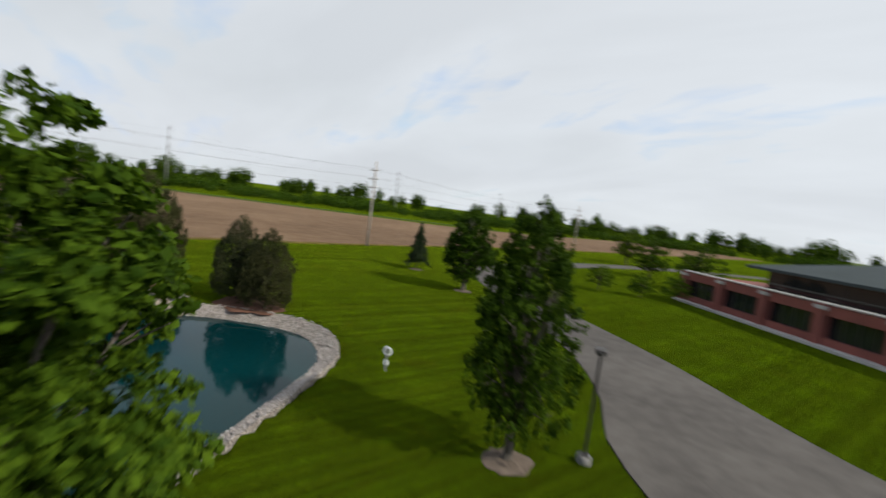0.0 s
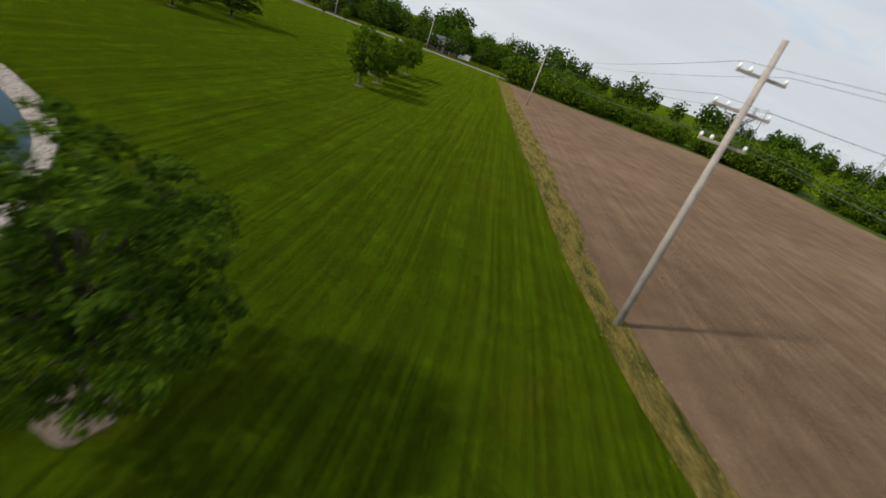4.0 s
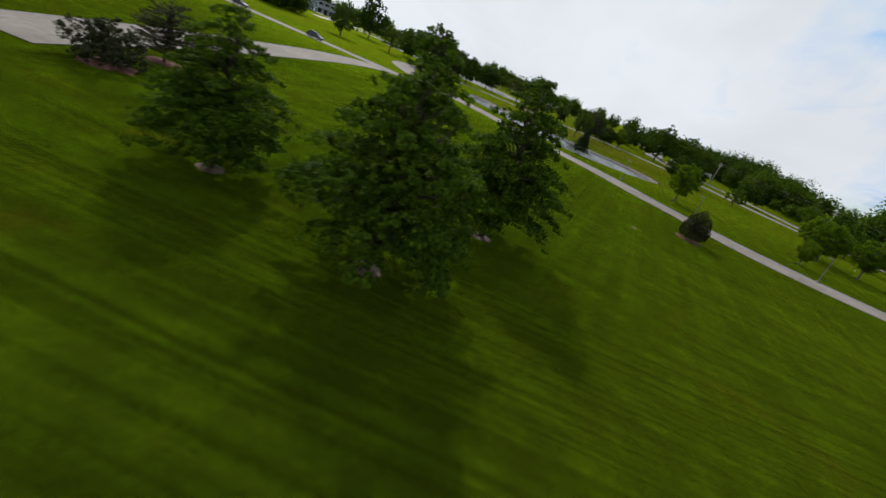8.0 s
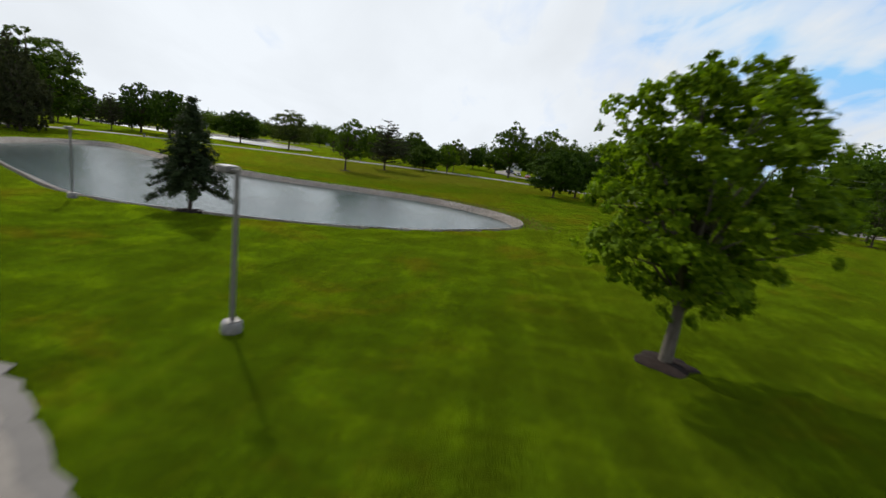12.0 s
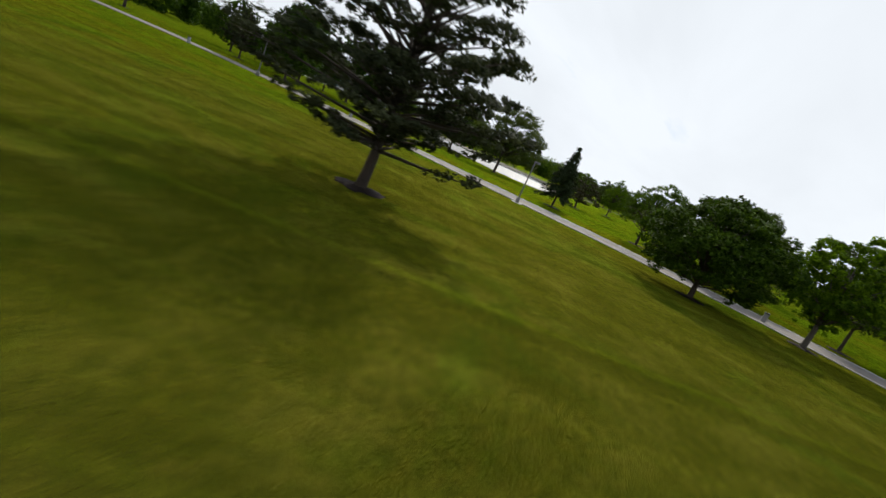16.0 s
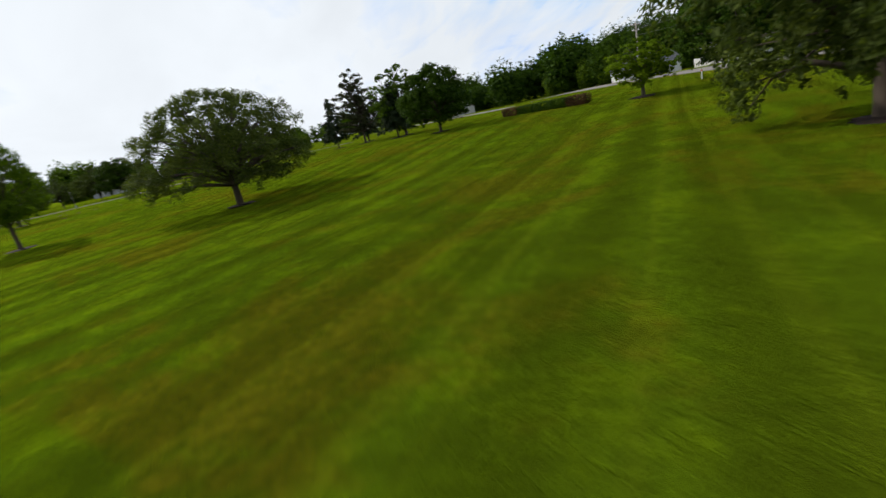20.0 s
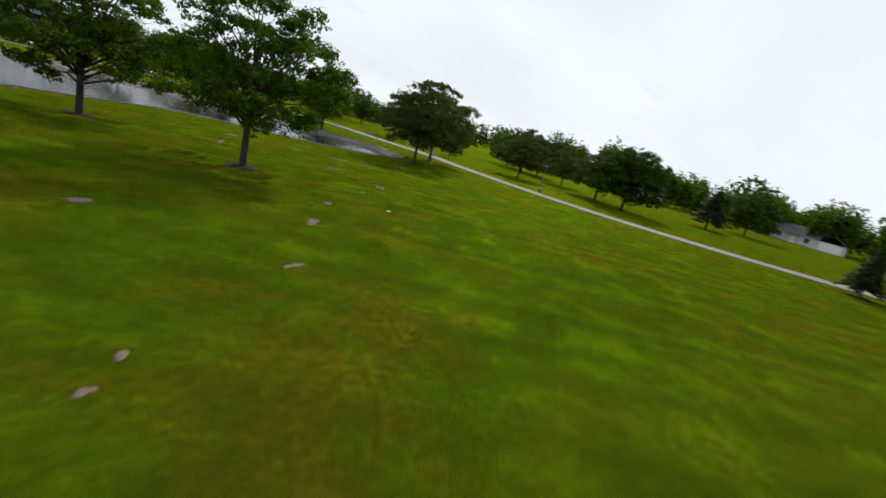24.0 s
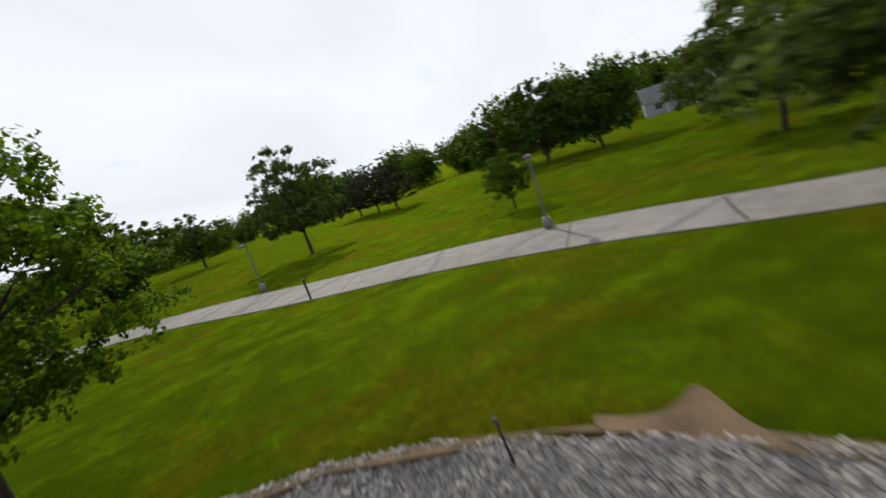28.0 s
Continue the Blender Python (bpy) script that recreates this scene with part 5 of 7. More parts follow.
for k, x, y, h, w in [("oak", -358.5, 56.9, 9.4, 9.8), ("oak", -362.5, 69.0, 9.8, 8.5), ("locust", -393.5, 56.5, 10.2, 9.8), ("locust", -404.2, 50.9, 11.8, 10.6), ("lime", -402.6, 27.5, 11.2, 8.6), ("pine", -381, 1.5, 9.0, 4.6), ("lime", -408, -28, 14.5, 10.5), ("spruce", -407, -11.5, 9.0, 4.8), ("maple", -415.6, -11, 8.4, 8.4), ("spruce", -402.3, 102.9, 4.3, 4.0), ("maple", -407.8, 113.6, 7.4, 8.8)]:
    grow(k, x, y, h, w, "trees round the lake", MULCH, 0.9)
for k, x, y, h, w in [("locust", -440, 12.6, 12.4, 9.8), ("maple", -426, 75, 10.3, 11), ("locust", -447, 56, 9.0, 9), ("locust", -434, 68, 9, 10), ("spruce", -446, 86, 7, 7), ("maple", -463, 92, 9, 9.6), ("oak", -455, -30, 11, 10), ("oak", -429.5, 36.8, 4.4, 3.2), ("locust", -429.7, 53.6, 9.0, 8.8), ("pine", -464, 14, 8.6, 7), ("pine", -470, 8, 9, 7), ("pine", -475, 2, 9, 7)]:
    grow(k, x, y, h, w, "trees across the lake drive", near=x > -440)
for k, x, y, h, w in [("maple", -463, 38, 11, 12), ("maple", -458, 45, 9.4, 9), ("ash", -470, 30, 11, 10), ("ash", -444, -20, 13.5, 14), ("maple", -385, -41, 8, 7), ("maple", -393, -47.5, 9, 9), ("ash", -470, -50, 13, 13), ("ash", -472, -34, 12, 11), ("maple", -440, -18, 9, 8), ("maple", -420, -36, 9, 8), ("oak", -392, -52, 10, 7), ("oak", -408, -44, 9, 7), ("maple", -426, -62, 9, 9)]:
    grow(k, x, y, h, w, "trees behind the lake drive", near=False)
# the tree beside the start, seen from within arm's reach of its twigs
KINDS["roadside"] = (KINDS["linden"][0], (9.6, 4.8), [[broad_tree("dome", 9.6, 4.8, 0.12, 3200, 20, 0.095, LEAF_MID, BARK, 91, pads=110, pad=0.13, flat=0.7, lumps=0.08)] * 2] * 2)
start_tree = grow("roadside", -30.2, -33.2, 9.1, 4.7, "trees by the teal pond", PALE_MULCH, 1.0, "bright green linden tree leaning over the pond bank")
start_tree.name = "linden_tree"

# ---------------------------------------------------------------- woods and margins


def wood(name, line, depth, count, low, high, leaf, label, seed, leaves=150, size=0.10, wide=0.75):
    """A far wood: many crowns with ragged outlines, down to the undergrowth."""
    rng = np.random.default_rng(seed)
    line = np.array(line, float)
    seg = np.hypot(*np.diff(line, axis=0).T)
    s = rng.uniform(0, seg.sum(), count)
    i = np.clip(np.searchsorted(np.cumsum(seg), s), 0, len(seg) - 1)
    k = (s - (np.cumsum(seg) - seg)[i]) / seg[i]
    base = line[i] * (1 - k[:, None]) + line[i + 1] * k[:, None]
    e = (line[i + 1] - line[i]) / seg[i][:, None]
    base += np.stack([-e[:, 1], e[:, 0]], -1) * (rng.uniform(0, 1, count) * depth)[:, None]
    h = rng.uniform(low, high, count) * (1 + 0.22 * np.sin(s / 13.0 + seed))
    w = h * rng.uniform(0.73, 1.27, count) * wide
    pts, out, big = [], [], []
    ground_z = land(base[:, 0], base[:, 1])
    core = max(24, leaves // 5)
    for (x, y), hh, ww, gz_ in zip(base, h, w, ground_z):
        v = rng.normal(0, 1, (leaves + core, 3))
        v /= np.linalg.norm(v, axis=1, keepdims=True)
        a = np.arctan2(v[:, 1], v[:, 0])
        lob = 1 + 0.2 * np.sin(3 * a + x) * np.cos(4 * v[:, 2] + y) + 0.15 * np.sin(7 * v[:, 2] + 2 * a + y) + 0.08 * np.sin(9 * a - 11 * v[:, 2] + x)
        r = np.r_[rng.uniform(0.5, 1.0, leaves) ** 0.5, rng.uniform(0.25, 0.6, core)]
        pts.append(v * (r * lob)[:, None] * [ww / 2, ww / 2, hh * 0.5] + [x, y, hh * 0.5 + gz_])
        out.append(v + [0, 0, 0.5])
        big.append(np.r_[np.full(leaves, hh * size), np.full(core, hh * 0.15)])
    pts, out, big = np.concatenate(pts), np.concatenate(out), np.concatenate(big)
    me = leaf_mesh(name, pts, out, big[:, None], leaf, rng, 1.4, 1.0, 3)
    return tagged(new(name, me), label, "woodland", kind="stuff")


wood("woodland", [(10, 156), (43, 144), (74, 141), (97, 121), (100, 96), (103, 75), (111, 44)], 26, 270, 2.6, 8.6, LEAF_MID, "dense green thicket along the ploughed field", 1, 700, 0.07, 1.25)
wood("woodland", [(14, 205), (-40, 206), (-75, 210), (-108, 222)], -30, 90, 8.5, 14, LEAF_MID, "tall trees behind the houses on the street", 2, 1100, 0.05)
wood("woodland", [(-150, 240), (-205, 222), (-232, 210)], -30, 62, 10.5, 17, LEAF_MID, "mixed green trees behind the houses", 3, 1500, 0.046)
wood("woodland", [(-236, 208), (-272, 205)], -20, 30, 5, 8, LEAF_MID, "low garden trees behind the street", 33, 900, 0.06)
wood("woodland", [(-285, 206), (-298, 207)], -30, 20, 15, 21, LEAF_MID, "tall lumpy trees behind the street", 36, 1900, 0.038)
wood("woodland", [(-296, 208), (-345, 213)], -30, 64, 11, 17, LEAF_DARK, "tall dark trees behind the white houses", 32, 2400, 0.033)
wood("woodland", [(-142, 254), (-150, 256), (-190, 262)], -30, 76, 16, 24, LEAF_MID, "tall wind-blown trees behind the grey house", 31, 2600, 0.033)
wood("woodland", [(-345, 213), (-384, 212)], -24, 44, 14, 21, LEAF_DARK, "tall dark trees behind the gabled house", 34, 2200, 0.035)
wood("woodland", [(-382, 212), (-408, 210)], -24, 26, 8, 12, LEAF_MID, "garden trees along the street", 35, 1400, 0.045)
wood("woodland", [(-365, 205), (-430, 206), (-540, 205)], -30, 80, 10, 16, LEAF_DARK, "trees and gardens along the street", 4, 1000, 0.055)
wood("woodland", [(-520, 160), (-500, 110), (-508, 60), (-505, 10), (-520, -60), (-500, -130)], -40, 120, 8.5, 14, LEAF_MID, "belt of trees west of the lake", 5, 900, 0.056)
wood("woodland", [(-500, -135), (-420, -150), (-340, -160), (-270, -140), (-220, -150), (-150, -190), (-60, -260)], -40, 170, 11, 17, LEAF_MID, "trees behind the office building", 6, 1100, 0.05)
wood("woodland", [(-300, -100), (-262, -60), (-240, -30), (-215, -40), (-190, -70)], -22, 46, 10, 17, LEAF_DARK, "trees along the entrance drive", 61, 1000, 0.052)
wood("woodland", [(210, 160), (230, 60), (250, -40), (190, -140), (150, -220), (120, -330), (60, -420), (-60, -430)], 70, 800, 3, 6.5, LEAF_DARK, "hedgerow trees beyond the ploughed field", 7, 190, 0.13, 1.5)
wood("woodland", [(700, 500), (640, 100), (560, -300), (300, -620), (-200, -640), (-700, -420), (-760, 200), (-500, 480), (100, 420), (500, 560)], -80, 520, 14, 22, LEAF_DARK, "distant wooded horizon", 8, 300, 0.09)
GREEN_MARGIN = plain("rough_green_margin", (0.045, 0.075, 0.006), 0.95, 0, 0.4, 0.5, 0.8)
ribbon("wood_floor", smooth_line([(10, 152), (43, 141.5), (74, 138.5), (95, 119.5), (97.5, 96), (100.5, 75), (98.5, 33)], 3.0), 26, 1.0, 0.12, GREEN_MARGIN, "rough green grass under the thicket", "verge", wobble=0.3)
ribbon("far_verge", smooth_line([(215, 60), (222, 0), (196, -56), (150, -123), (116, -200)], 5.0), 5, 5, 0.14, GREEN_MARGIN, "green verge beyond the ploughed field", "verge", wobble=0.4)


def tufts(name, places, height, width, mat, label, seed, category="grass"):
    """Upright blades, each a thin bent strip."""
    rng = np.random.default_rng(seed)
    n = len(places)
    a = rng.uniform(0, 6.28, n)
    side = np.stack([np.cos(a), np.sin(a), np.zeros(n)], -1) * width * rng.uniform(0.6, 1.4, (n, 1))
    lean = rng.normal(0, 0.35, (n, 3)) * [1, 1, 0]
    h = height * rng.uniform(0.5, 1.3, n)
    base = np.c_[places, land(places[:, 0], places[:, 1]) + 0.02]
    up_ = np.c_[np.zeros((n, 2)), h]
    v = np.stack([base - side, base + side, base + up_ * 0.6 + lean * h[:, None] * 0.4 + side * 0.6, base + up_ + lean * h[:, None]], 1)
    i = np.arange(n)[:, None] * 4
    f = np.concatenate([i + [0, 1, 2], i + [0, 2, 3]])
    return tagged(new(name, mesh_of(name, v.reshape(-1, 3), f, mat)), label, category, kind="stuff")


rng = np.random.default_rng(11)
near_edge = FIELD_EDGE[(FIELD_EDGE[:, 1] > -45) & (FIELD_EDGE[:, 1] < 150)]
pick = rng.integers(0, len(near_edge) - 1, 9000)
along = near_edge[pick] + (near_edge[pick + 1] - near_edge[pick]) * rng.uniform(0, 1, (9000, 1))
tufts("dry_grass", along + np.c_[-margin_of(along[:, 1]) * rng.uniform(-0.3, 1.15, 9000) + rng.normal(0, 0.15, 9000), rng.normal(0, 0.3, 9000)], 0.2, 0.025, DRY_BLADES, "uncut dry yellow grass along the field edge", 12)
# uncut weeds above the bank of the grey pond
weedy = smooth_line([(-163.2, 96), (-163.0, 103), (-161.0, 109), (-157.6, 113.6), (-153.2, 115.4), (-149.4, 116.2), (-145.6, 115.8)], 0.5)
pick = rng.integers(0, len(weedy) - 1, 9000)
spot = weedy[pick] + (weedy[pick + 1] - weedy[pick]) * rng.uniform(0, 1, (9000, 1)) + rng.normal(0, 0.75, (9000, 2)) + rng.normal(0, 0.5, (300, 2))[rng.integers(0, 300, 9000)] + [-0.5, 0.6]
spot = spot[inside_depth(spot[:, 0], spot[:, 1], BANKS[1]) < -0.1]
BROWN_BLADES = leaf_of("withered_weed_blades", (0.085, 0.058, 0.018), (0.20, 0.14, 0.06), 0.2)
tufts("weeds", spot[::2], 0.12, 0.025, BROWN_BLADES, "uncut withered weeds above the pond's stone bank", 15, "weeds")
tufts("weeds", spot[1::2], 0.1, 0.02, GREEN_BLADES, "uncut green weeds above the pond's stone bank", 16, "weeds")
# clods and stalks on the field's near strip
pick = rng.integers(0, len(near_edge) - 1, 5000)
clod = near_edge[pick] + (near_edge[pick + 1] - near_edge[pick]) * rng.uniform(0, 1, (5000, 1)) + np.c_[rng.gamma(1.5, 7.0, 5000) + 0.4, rng.normal(0, 1, 5000)]


def stones(name, places, z, size, mat, label, category, seed, kind_="stuff", parent=None):
    """Loose low stones, each an uneven lump of eight faces."""
    rng = np.random.default_rng(seed)
    n = len(places)
    octa = np.array([(1, 0, 0), (0, 1, 0), (-1, 0, 0), (0, -1, 0), (0, 0, 0.75), (0, 0, -0.6)], float)
    s = size * rng.uniform(0.5, 1.5, (n, 1, 1)) * rng.uniform(0.7, 1.3, (n, 6, 1))
    turn_ = rng.uniform(0, 6.28, n)
    c, q = np.cos(turn_)[:, None], np.sin(turn_)[:, None]
    v = octa[None] * s * np.array([1.25, 0.85, 0.8])
    v = np.stack([v[..., 0] * c - v[..., 1] * q, v[..., 0] * q + v[..., 1] * c, v[..., 2]], -1) + np.concatenate([places, z[:, None]], 1)[:, None]
    tri = np.array([(0, 1, 4), (1, 2, 4), (2, 3, 4), (3, 0, 4), (1, 0, 5), (2, 1, 5), (3, 2, 5), (0, 3, 5)])
    f = (np.arange(n)[:, None, None] * 6 + tri).reshape(-1, 3)
    ob = new(name, mesh_of(name, v.reshape(-1, 3), f, mat))
    ob.parent = parent
    return tagged(ob, label, category, kind=kind_)


stones("soil_clods", clod, land(clod[:, 0], clod[:, 1]) + 0.07, 0.07, SOIL, "loose clods of brown soil on the field", "soil", 13)
SHORES = [(-16, -30, 26), (-152, 96, 24), (-393, 42, 24)]
for (ring, level, width), bank, many, text, (hx, hy, reach) in zip(PONDS, BANKS, (15000, 11000, 17000), ("teal pond", "grey pond", "lake"), SHORES):
    rng = np.random.default_rng(many)
    near_i = np.flatnonzero(np.hypot(ring[:, 0] - hx, ring[:, 1] - hy) < reach)
    i = np.concatenate([rng.choice(near_i, many * 4 // 5), rng.integers(0, len(ring), many // 5)])
    many = len(i)
    j = (i + 1) % len(ring)
    t, k = rng.uniform(0, 1, (many, 1)), rng.uniform(-0.1, 1.03, many)
    inner, outer = ring[i] * (1 - t) + ring[j] * t, bank[i] * (1 - t) + bank[j] * t
    p = inner + (outer - inner) * k[:, None]
    z = level + (land(outer[:, 0], outer[:, 1]) + 0.06 - level) * k
    stones("bank_stones", p, z, 0.048, STONES, "loose pale stones on the bank of the " + text, "stones", many + 1)

# ---------------------------------------------------------------- posts, lamps and lines


def lamp_post(x, y, h, mat, turn, label, base=0.3, base_r=0.25):
    t = empty("lamp_post", at(x, y, turn), label, "street lamp", "lamp posts")
    part("base", tube([(0, 0, -0.1), (0, 0, base * 0.9), (0, 0, base)], [base_r, base_r, base_r - 0.05], 16), GREY_CONCRETE, t, "round concrete footing")
    part("base_plate", box(0.34, 0.34, 0.03, (0, 0, base), 0.008), mat, t)
    part("pole", box(0.1, 0.1, h - base - 0.05, (0, 0, base + 0.03), 0.012), mat, t)
    part("arm", box(0.3, 0.07, 0.07, (0.2, 0, h - 0.12), 0.01), mat, t)
    head = part("lamp_head", box(0.56, 0.36, 0.17, (0.52, 0, h - 0.16), 0.03), mat, t, "flat box lamp head")
    part("lens", box(0.44, 0.28, 0.012, (0.52, 0, h - 0.172)), GLASS, head)
    return t


for x, y, turn in [(-166.0, 54.1, -140), (-153.5, 69.8, -140), (-139.4, 84.9, -140), (-121.2, 99.5, -140), (-108.3, 111.0, -140), (-93.4, 126.1, -150)]:
    lamp_post(x - 0.8, y + 0.8, 4.1, LAMP_METAL, turn, "grey square lamp post on a round concrete footing")
lamp_post(-28.5, -48.2, 3.9, DARK_METAL, -60, "bronze square lamp post beside the drive")
for x, y, h, turn in [(-227.2, 142.2, 4.2, 180), (-231, 60.5, 4.4, 180), (-420.2, 39.5, 3.9, 0), (-425.4, 17.2, 3.9, 0), (-412.6, 66, 3.9, 0)]:
    lamp_post(x, y, h, LAMP_METAL, turn, "thin grey lamp post on a tall concrete block", 0.6, 0.23)
roadside_lamp = lamp_post(-236.9, 97.0, 4.1, LAMP_METAL, 180, "thin grey lamp post on a concrete block beside the road", 0.5, 0.17)
part("apron", tube([(0, 0, -0.1), (0, 0, 0.05), (0, 0, 0.062)], [0.55, 0.55, 0.5], 26), CONCRETE, roadside_lamp, "round concrete apron")


def utility_pole(x, y, h, turn, arms, label):
    t = empty("utility_pole", at(x, y, turn), label, "utility pole", "utility poles")
    part("pole", tube([(0, 0, -0.3), (0, 0, h * 0.5), (0, 0, h)], [0.21, 0.17, 0.12], 12), POLE_WOOD, t)
    for z, w in arms:
        arm = part("crossarm", box(w, 0.11, 0.13, (0, 0.17, z), 0.01), POLE_WOOD, t)
        for s in (-0.47, -0.25, 0.47):
            part("insulator", tube([(w * s, 0.17, z + 0.12), (w * s, 0.17, z + 0.2), (w * s, 0.17, z + 0.32)], [0.05, 0.085, 0.04], 8), WHITE_PAINT, arm, "white insulator")
    part("brace", tube([(-0.7, 0.17, arms[0][0] + 0.02), (0, 0.12, arms[0][0] - 0.6), (0.7, 0.17, arms[0][0] + 0.02)], [0.03, 0.03, 0.03], 5), GREY_METAL, t)
    return t


POLES = [(29.4, -74.6), (16.0, 6.8), (16.7, 99.1), (13.0, 172.0), (46, -160)]
ARMS = [(11.0, 2.6), (12.4, 2.2), (9.6, 2.2)]
for x, y in POLES:
    utility_pole(x, y, 13.9, 4, ARMS, "weathered wooden power pole with three crossarms at the field edge")
for x, y, h in [(-100, 197, 11), (-152, 204, 11), (-205, 195, 11), (-258, 172, 11), (-344, 181, 11), (-60, 188, 11), (-20, 180, 11)]:
    utility_pole(x, y, h, 80, [(h - 0.6, 2.2), (h - 1.7, 1.6)], "wooden power pole along the street")


def wire(points, radius, label, parent=None):
    """A sagging cable through its supports."""
    bm = bmesh.new()
    for a, b in zip(points, points[1:]):
        a, b = Vector(a), Vector(b)
        sag = (b - a).length * 0.014
        line = [a.lerp(b, k) - Vector((0, 0, sag * 4 * k * (1 - k))) for k in np.linspace(0, 1, 13)]
        tube(line, [radius] * 13, 4, bm)
    ob = part("power_line", bm, WIRE, None)
    return tagged(ob, label, "power line", "power lines")


run = sorted(POLES, key=lambda p: p[1])
for z, s in [(11.3, -1.2), (11.3, 1.2), (12.7, -1.0), (12.7, 1.0), (9.9, -1.0), (9.9, 1.0)]:
    wire([(x + s, y + 0.17, z) for x, y in run], 0.0095, "dark cable sagging between the field poles")
street_run = [(-344, 181, 10.4), (-258, 172, 10.4), (-205, 195, 10.4), (-152, 204, 10.4), (-100, 197, 10.4), (-60, 188, 10.4), (-20, 180, 10.4)]
for s, d in ((-1.0, 0.1), (1.0, 0.1), (0.0, -1.2)):
    wire([(x, y + s, z + d) for x, y, z in street_run], 0.02, "cable along the street")


def pylon(x, y, h, turn, label):
    """A tall steel pole with three pairs of arms."""
    t = empty("steel_pylon", at(x, y, turn), label, "pylon", "steel pylons")
    part("mast", tube([(0, 0, -0.5), (0, 0, h * 0.5), (0, 0, h)], [0.55, 0.38, 0.16], 10), GREY_METAL, t)
    for z in (h - 2.0, h - 6.5, h - 11.0):
        for s in (-1, 1):
            arm = part("arm", tube([(0, 0, z), (s * 2.6, 0, z + 0.6)], [0.14, 0.07], 6), GREY_METAL, t)
            part("insulator", tube([(s * 2.6, 0, z + 0.55), (s * 2.6, 0, z - 0.6)], [0.09, 0.09], 6), DARK_METAL, arm)
    return t


LINE_E = [(300, -400), (262, -240), (236, -80), (232, 60), (205, 200), (206, 353)]
for x, y in LINE_E:
    pylon(x, y, 31, 0, "tall grey steel power pylon beyond the field")
for z in (28.4, 23.9, 19.4):
    for s in (-2.6, 2.6):
        wire([(x + s, y, z) for x, y in LINE_E], 0.008, "high voltage cable far across the field")


def lattice_tower(x, y, h, label):
    t = empty("lattice_tower", at(x, y, 25), label, "pylon", "lattice towers")
    for sx in (-1, 1):
        for sy in (-1, 1):
            part("leg", tube([(sx * 3.2, sy * 3.2, -0.3), (sx * 0.8, sy * 0.8, h * 0.7), (sx * 0.5, sy * 0.5, h)], [0.14, 0.11, 0.07], 5), GREY_METAL, t)
    for i in range(9):
        a, b = 3.2 - 2.4 * min(1, i / 6.5), 3.2 - 2.4 * min(1, (i + 1) / 6.5)
        z0, z1 = h * i / 9, h * (i + 1) / 9
        for p, q in (((-a, -a), (b, -b)), ((a, -a), (b, b)), ((a, a), (-b, b)), ((-a, a), (-b, -b))):
            part("brace", tube([(*p, z0), (*q, z1)], [0.06, 0.06], 4), GREY_METAL, t)
    for z, w in ((h * 0.72, 7), (h * 0.86, 6), (h * 0.98, 4)):
        part("arm", tube([(-w, 0, z), (0, 0, z + 0.8), (w, 0, z)], [0.07, 0.2, 0.07], 6), GREY_METAL, t)
    return t


lattice_tower(170, 300, 25, "grey steel lattice pylon above the thicket")
lattice_tower(235, 270, 27, "grey steel lattice pylon above the thicket")

# ---------------------------------------------------------------- brick building by the drive
A0, A1 = Vector((-11.9, -97.6, 0)), Vector((-32.9, -84.0, 0))
along_dir = (A1 - A0).normalized()
turn_b = math.degrees(math.atan2(along_dir.y, along_dir.x))
brick = empty("brick_building", pose(A0.x, A0.y, 0, 0, 0, turn_b), "long low red brick building with a dark metal roof", "building")
LEN, BAY, WALL_H = 69.3, 6.3, 3.9
part("plinth", box(LEN + 0.8, 1.2, 0.35, (LEN / 2, -0.3, -0.1), 0.02), CONCRETE, brick)
part("rear_block", box(LEN, 24, 3.6, (LEN / 2, 13.2, 0), 0.02), BRICK, brick)
for i in range(12):
    pil = part("pillar", box(1.0, 1.0, WALL_H, (i * BAY, 0.3, 0), 0.03), BRICK, brick)
    part("cap", box(1.1, 1.1, 0.34, (i * BAY, 0.3, WALL_H - 0.5), 0.02), CONCRETE, pil, "pale concrete cap")
for i in range(11):
    part("sill_wall", box(BAY - 1.0, 0.5, 0.7, (i * BAY + BAY / 2, 0.35, 0.2)), BRICK, brick)
    win = part("window", box(BAY - 1.0, 0.08, 2.0, (i * BAY + BAY / 2, 0.75, 0.9)), GLASS, brick, "dark strip window")
    for q in (-1.4, 0, 1.4):
        part("mullion", box(0.07, 0.12, 2.0, (i * BAY + BAY / 2 + q, 0.7, 0.9)), DARK_METAL, win)
    part("lintel", box(BAY - 1.0, 0.5, 0.9, (i * BAY + BAY / 2, 0.35, 2.9)), BRICK, brick)
part("coping", box(LEN + 0.7, 0.75, 0.14, (LEN / 2, 0.35, WALL_H), 0.02), CONCRETE, brick, "pale coping on the parapet")
part("upper_wall", box(LEN - 10, 17, 2.3, (LEN / 2 + 3, 13, 3.4)), GLASS, brick, "dark glass clerestory")
bm = bmesh.new()
x0, x1, y0, y1 = 5.5, LEN + 0.5, 3.6, 22.4
vs = [bm.verts.new(p) for p in [(x0, y0, 5.7), (x1, y0, 5.7), (x1, y1, 5.7), (x0, y1, 5.7), (x0, y0, 6.0), (x1, y0, 6.0), (x1, y1, 6.0), (x0, y1, 6.0), (x0 + 9, 13, 8.2), (x1 - 9, 13, 8.2)]]
for f in ((3, 2, 1, 0), (0, 1, 5, 4), (1, 2, 6, 5), (2, 3, 7, 6), (3, 0, 4, 7), (4, 5, 9, 8), (5, 6, 9), (6, 7, 8, 9), (7, 4, 8)):
    bm.faces.new([vs[i] for i in f])
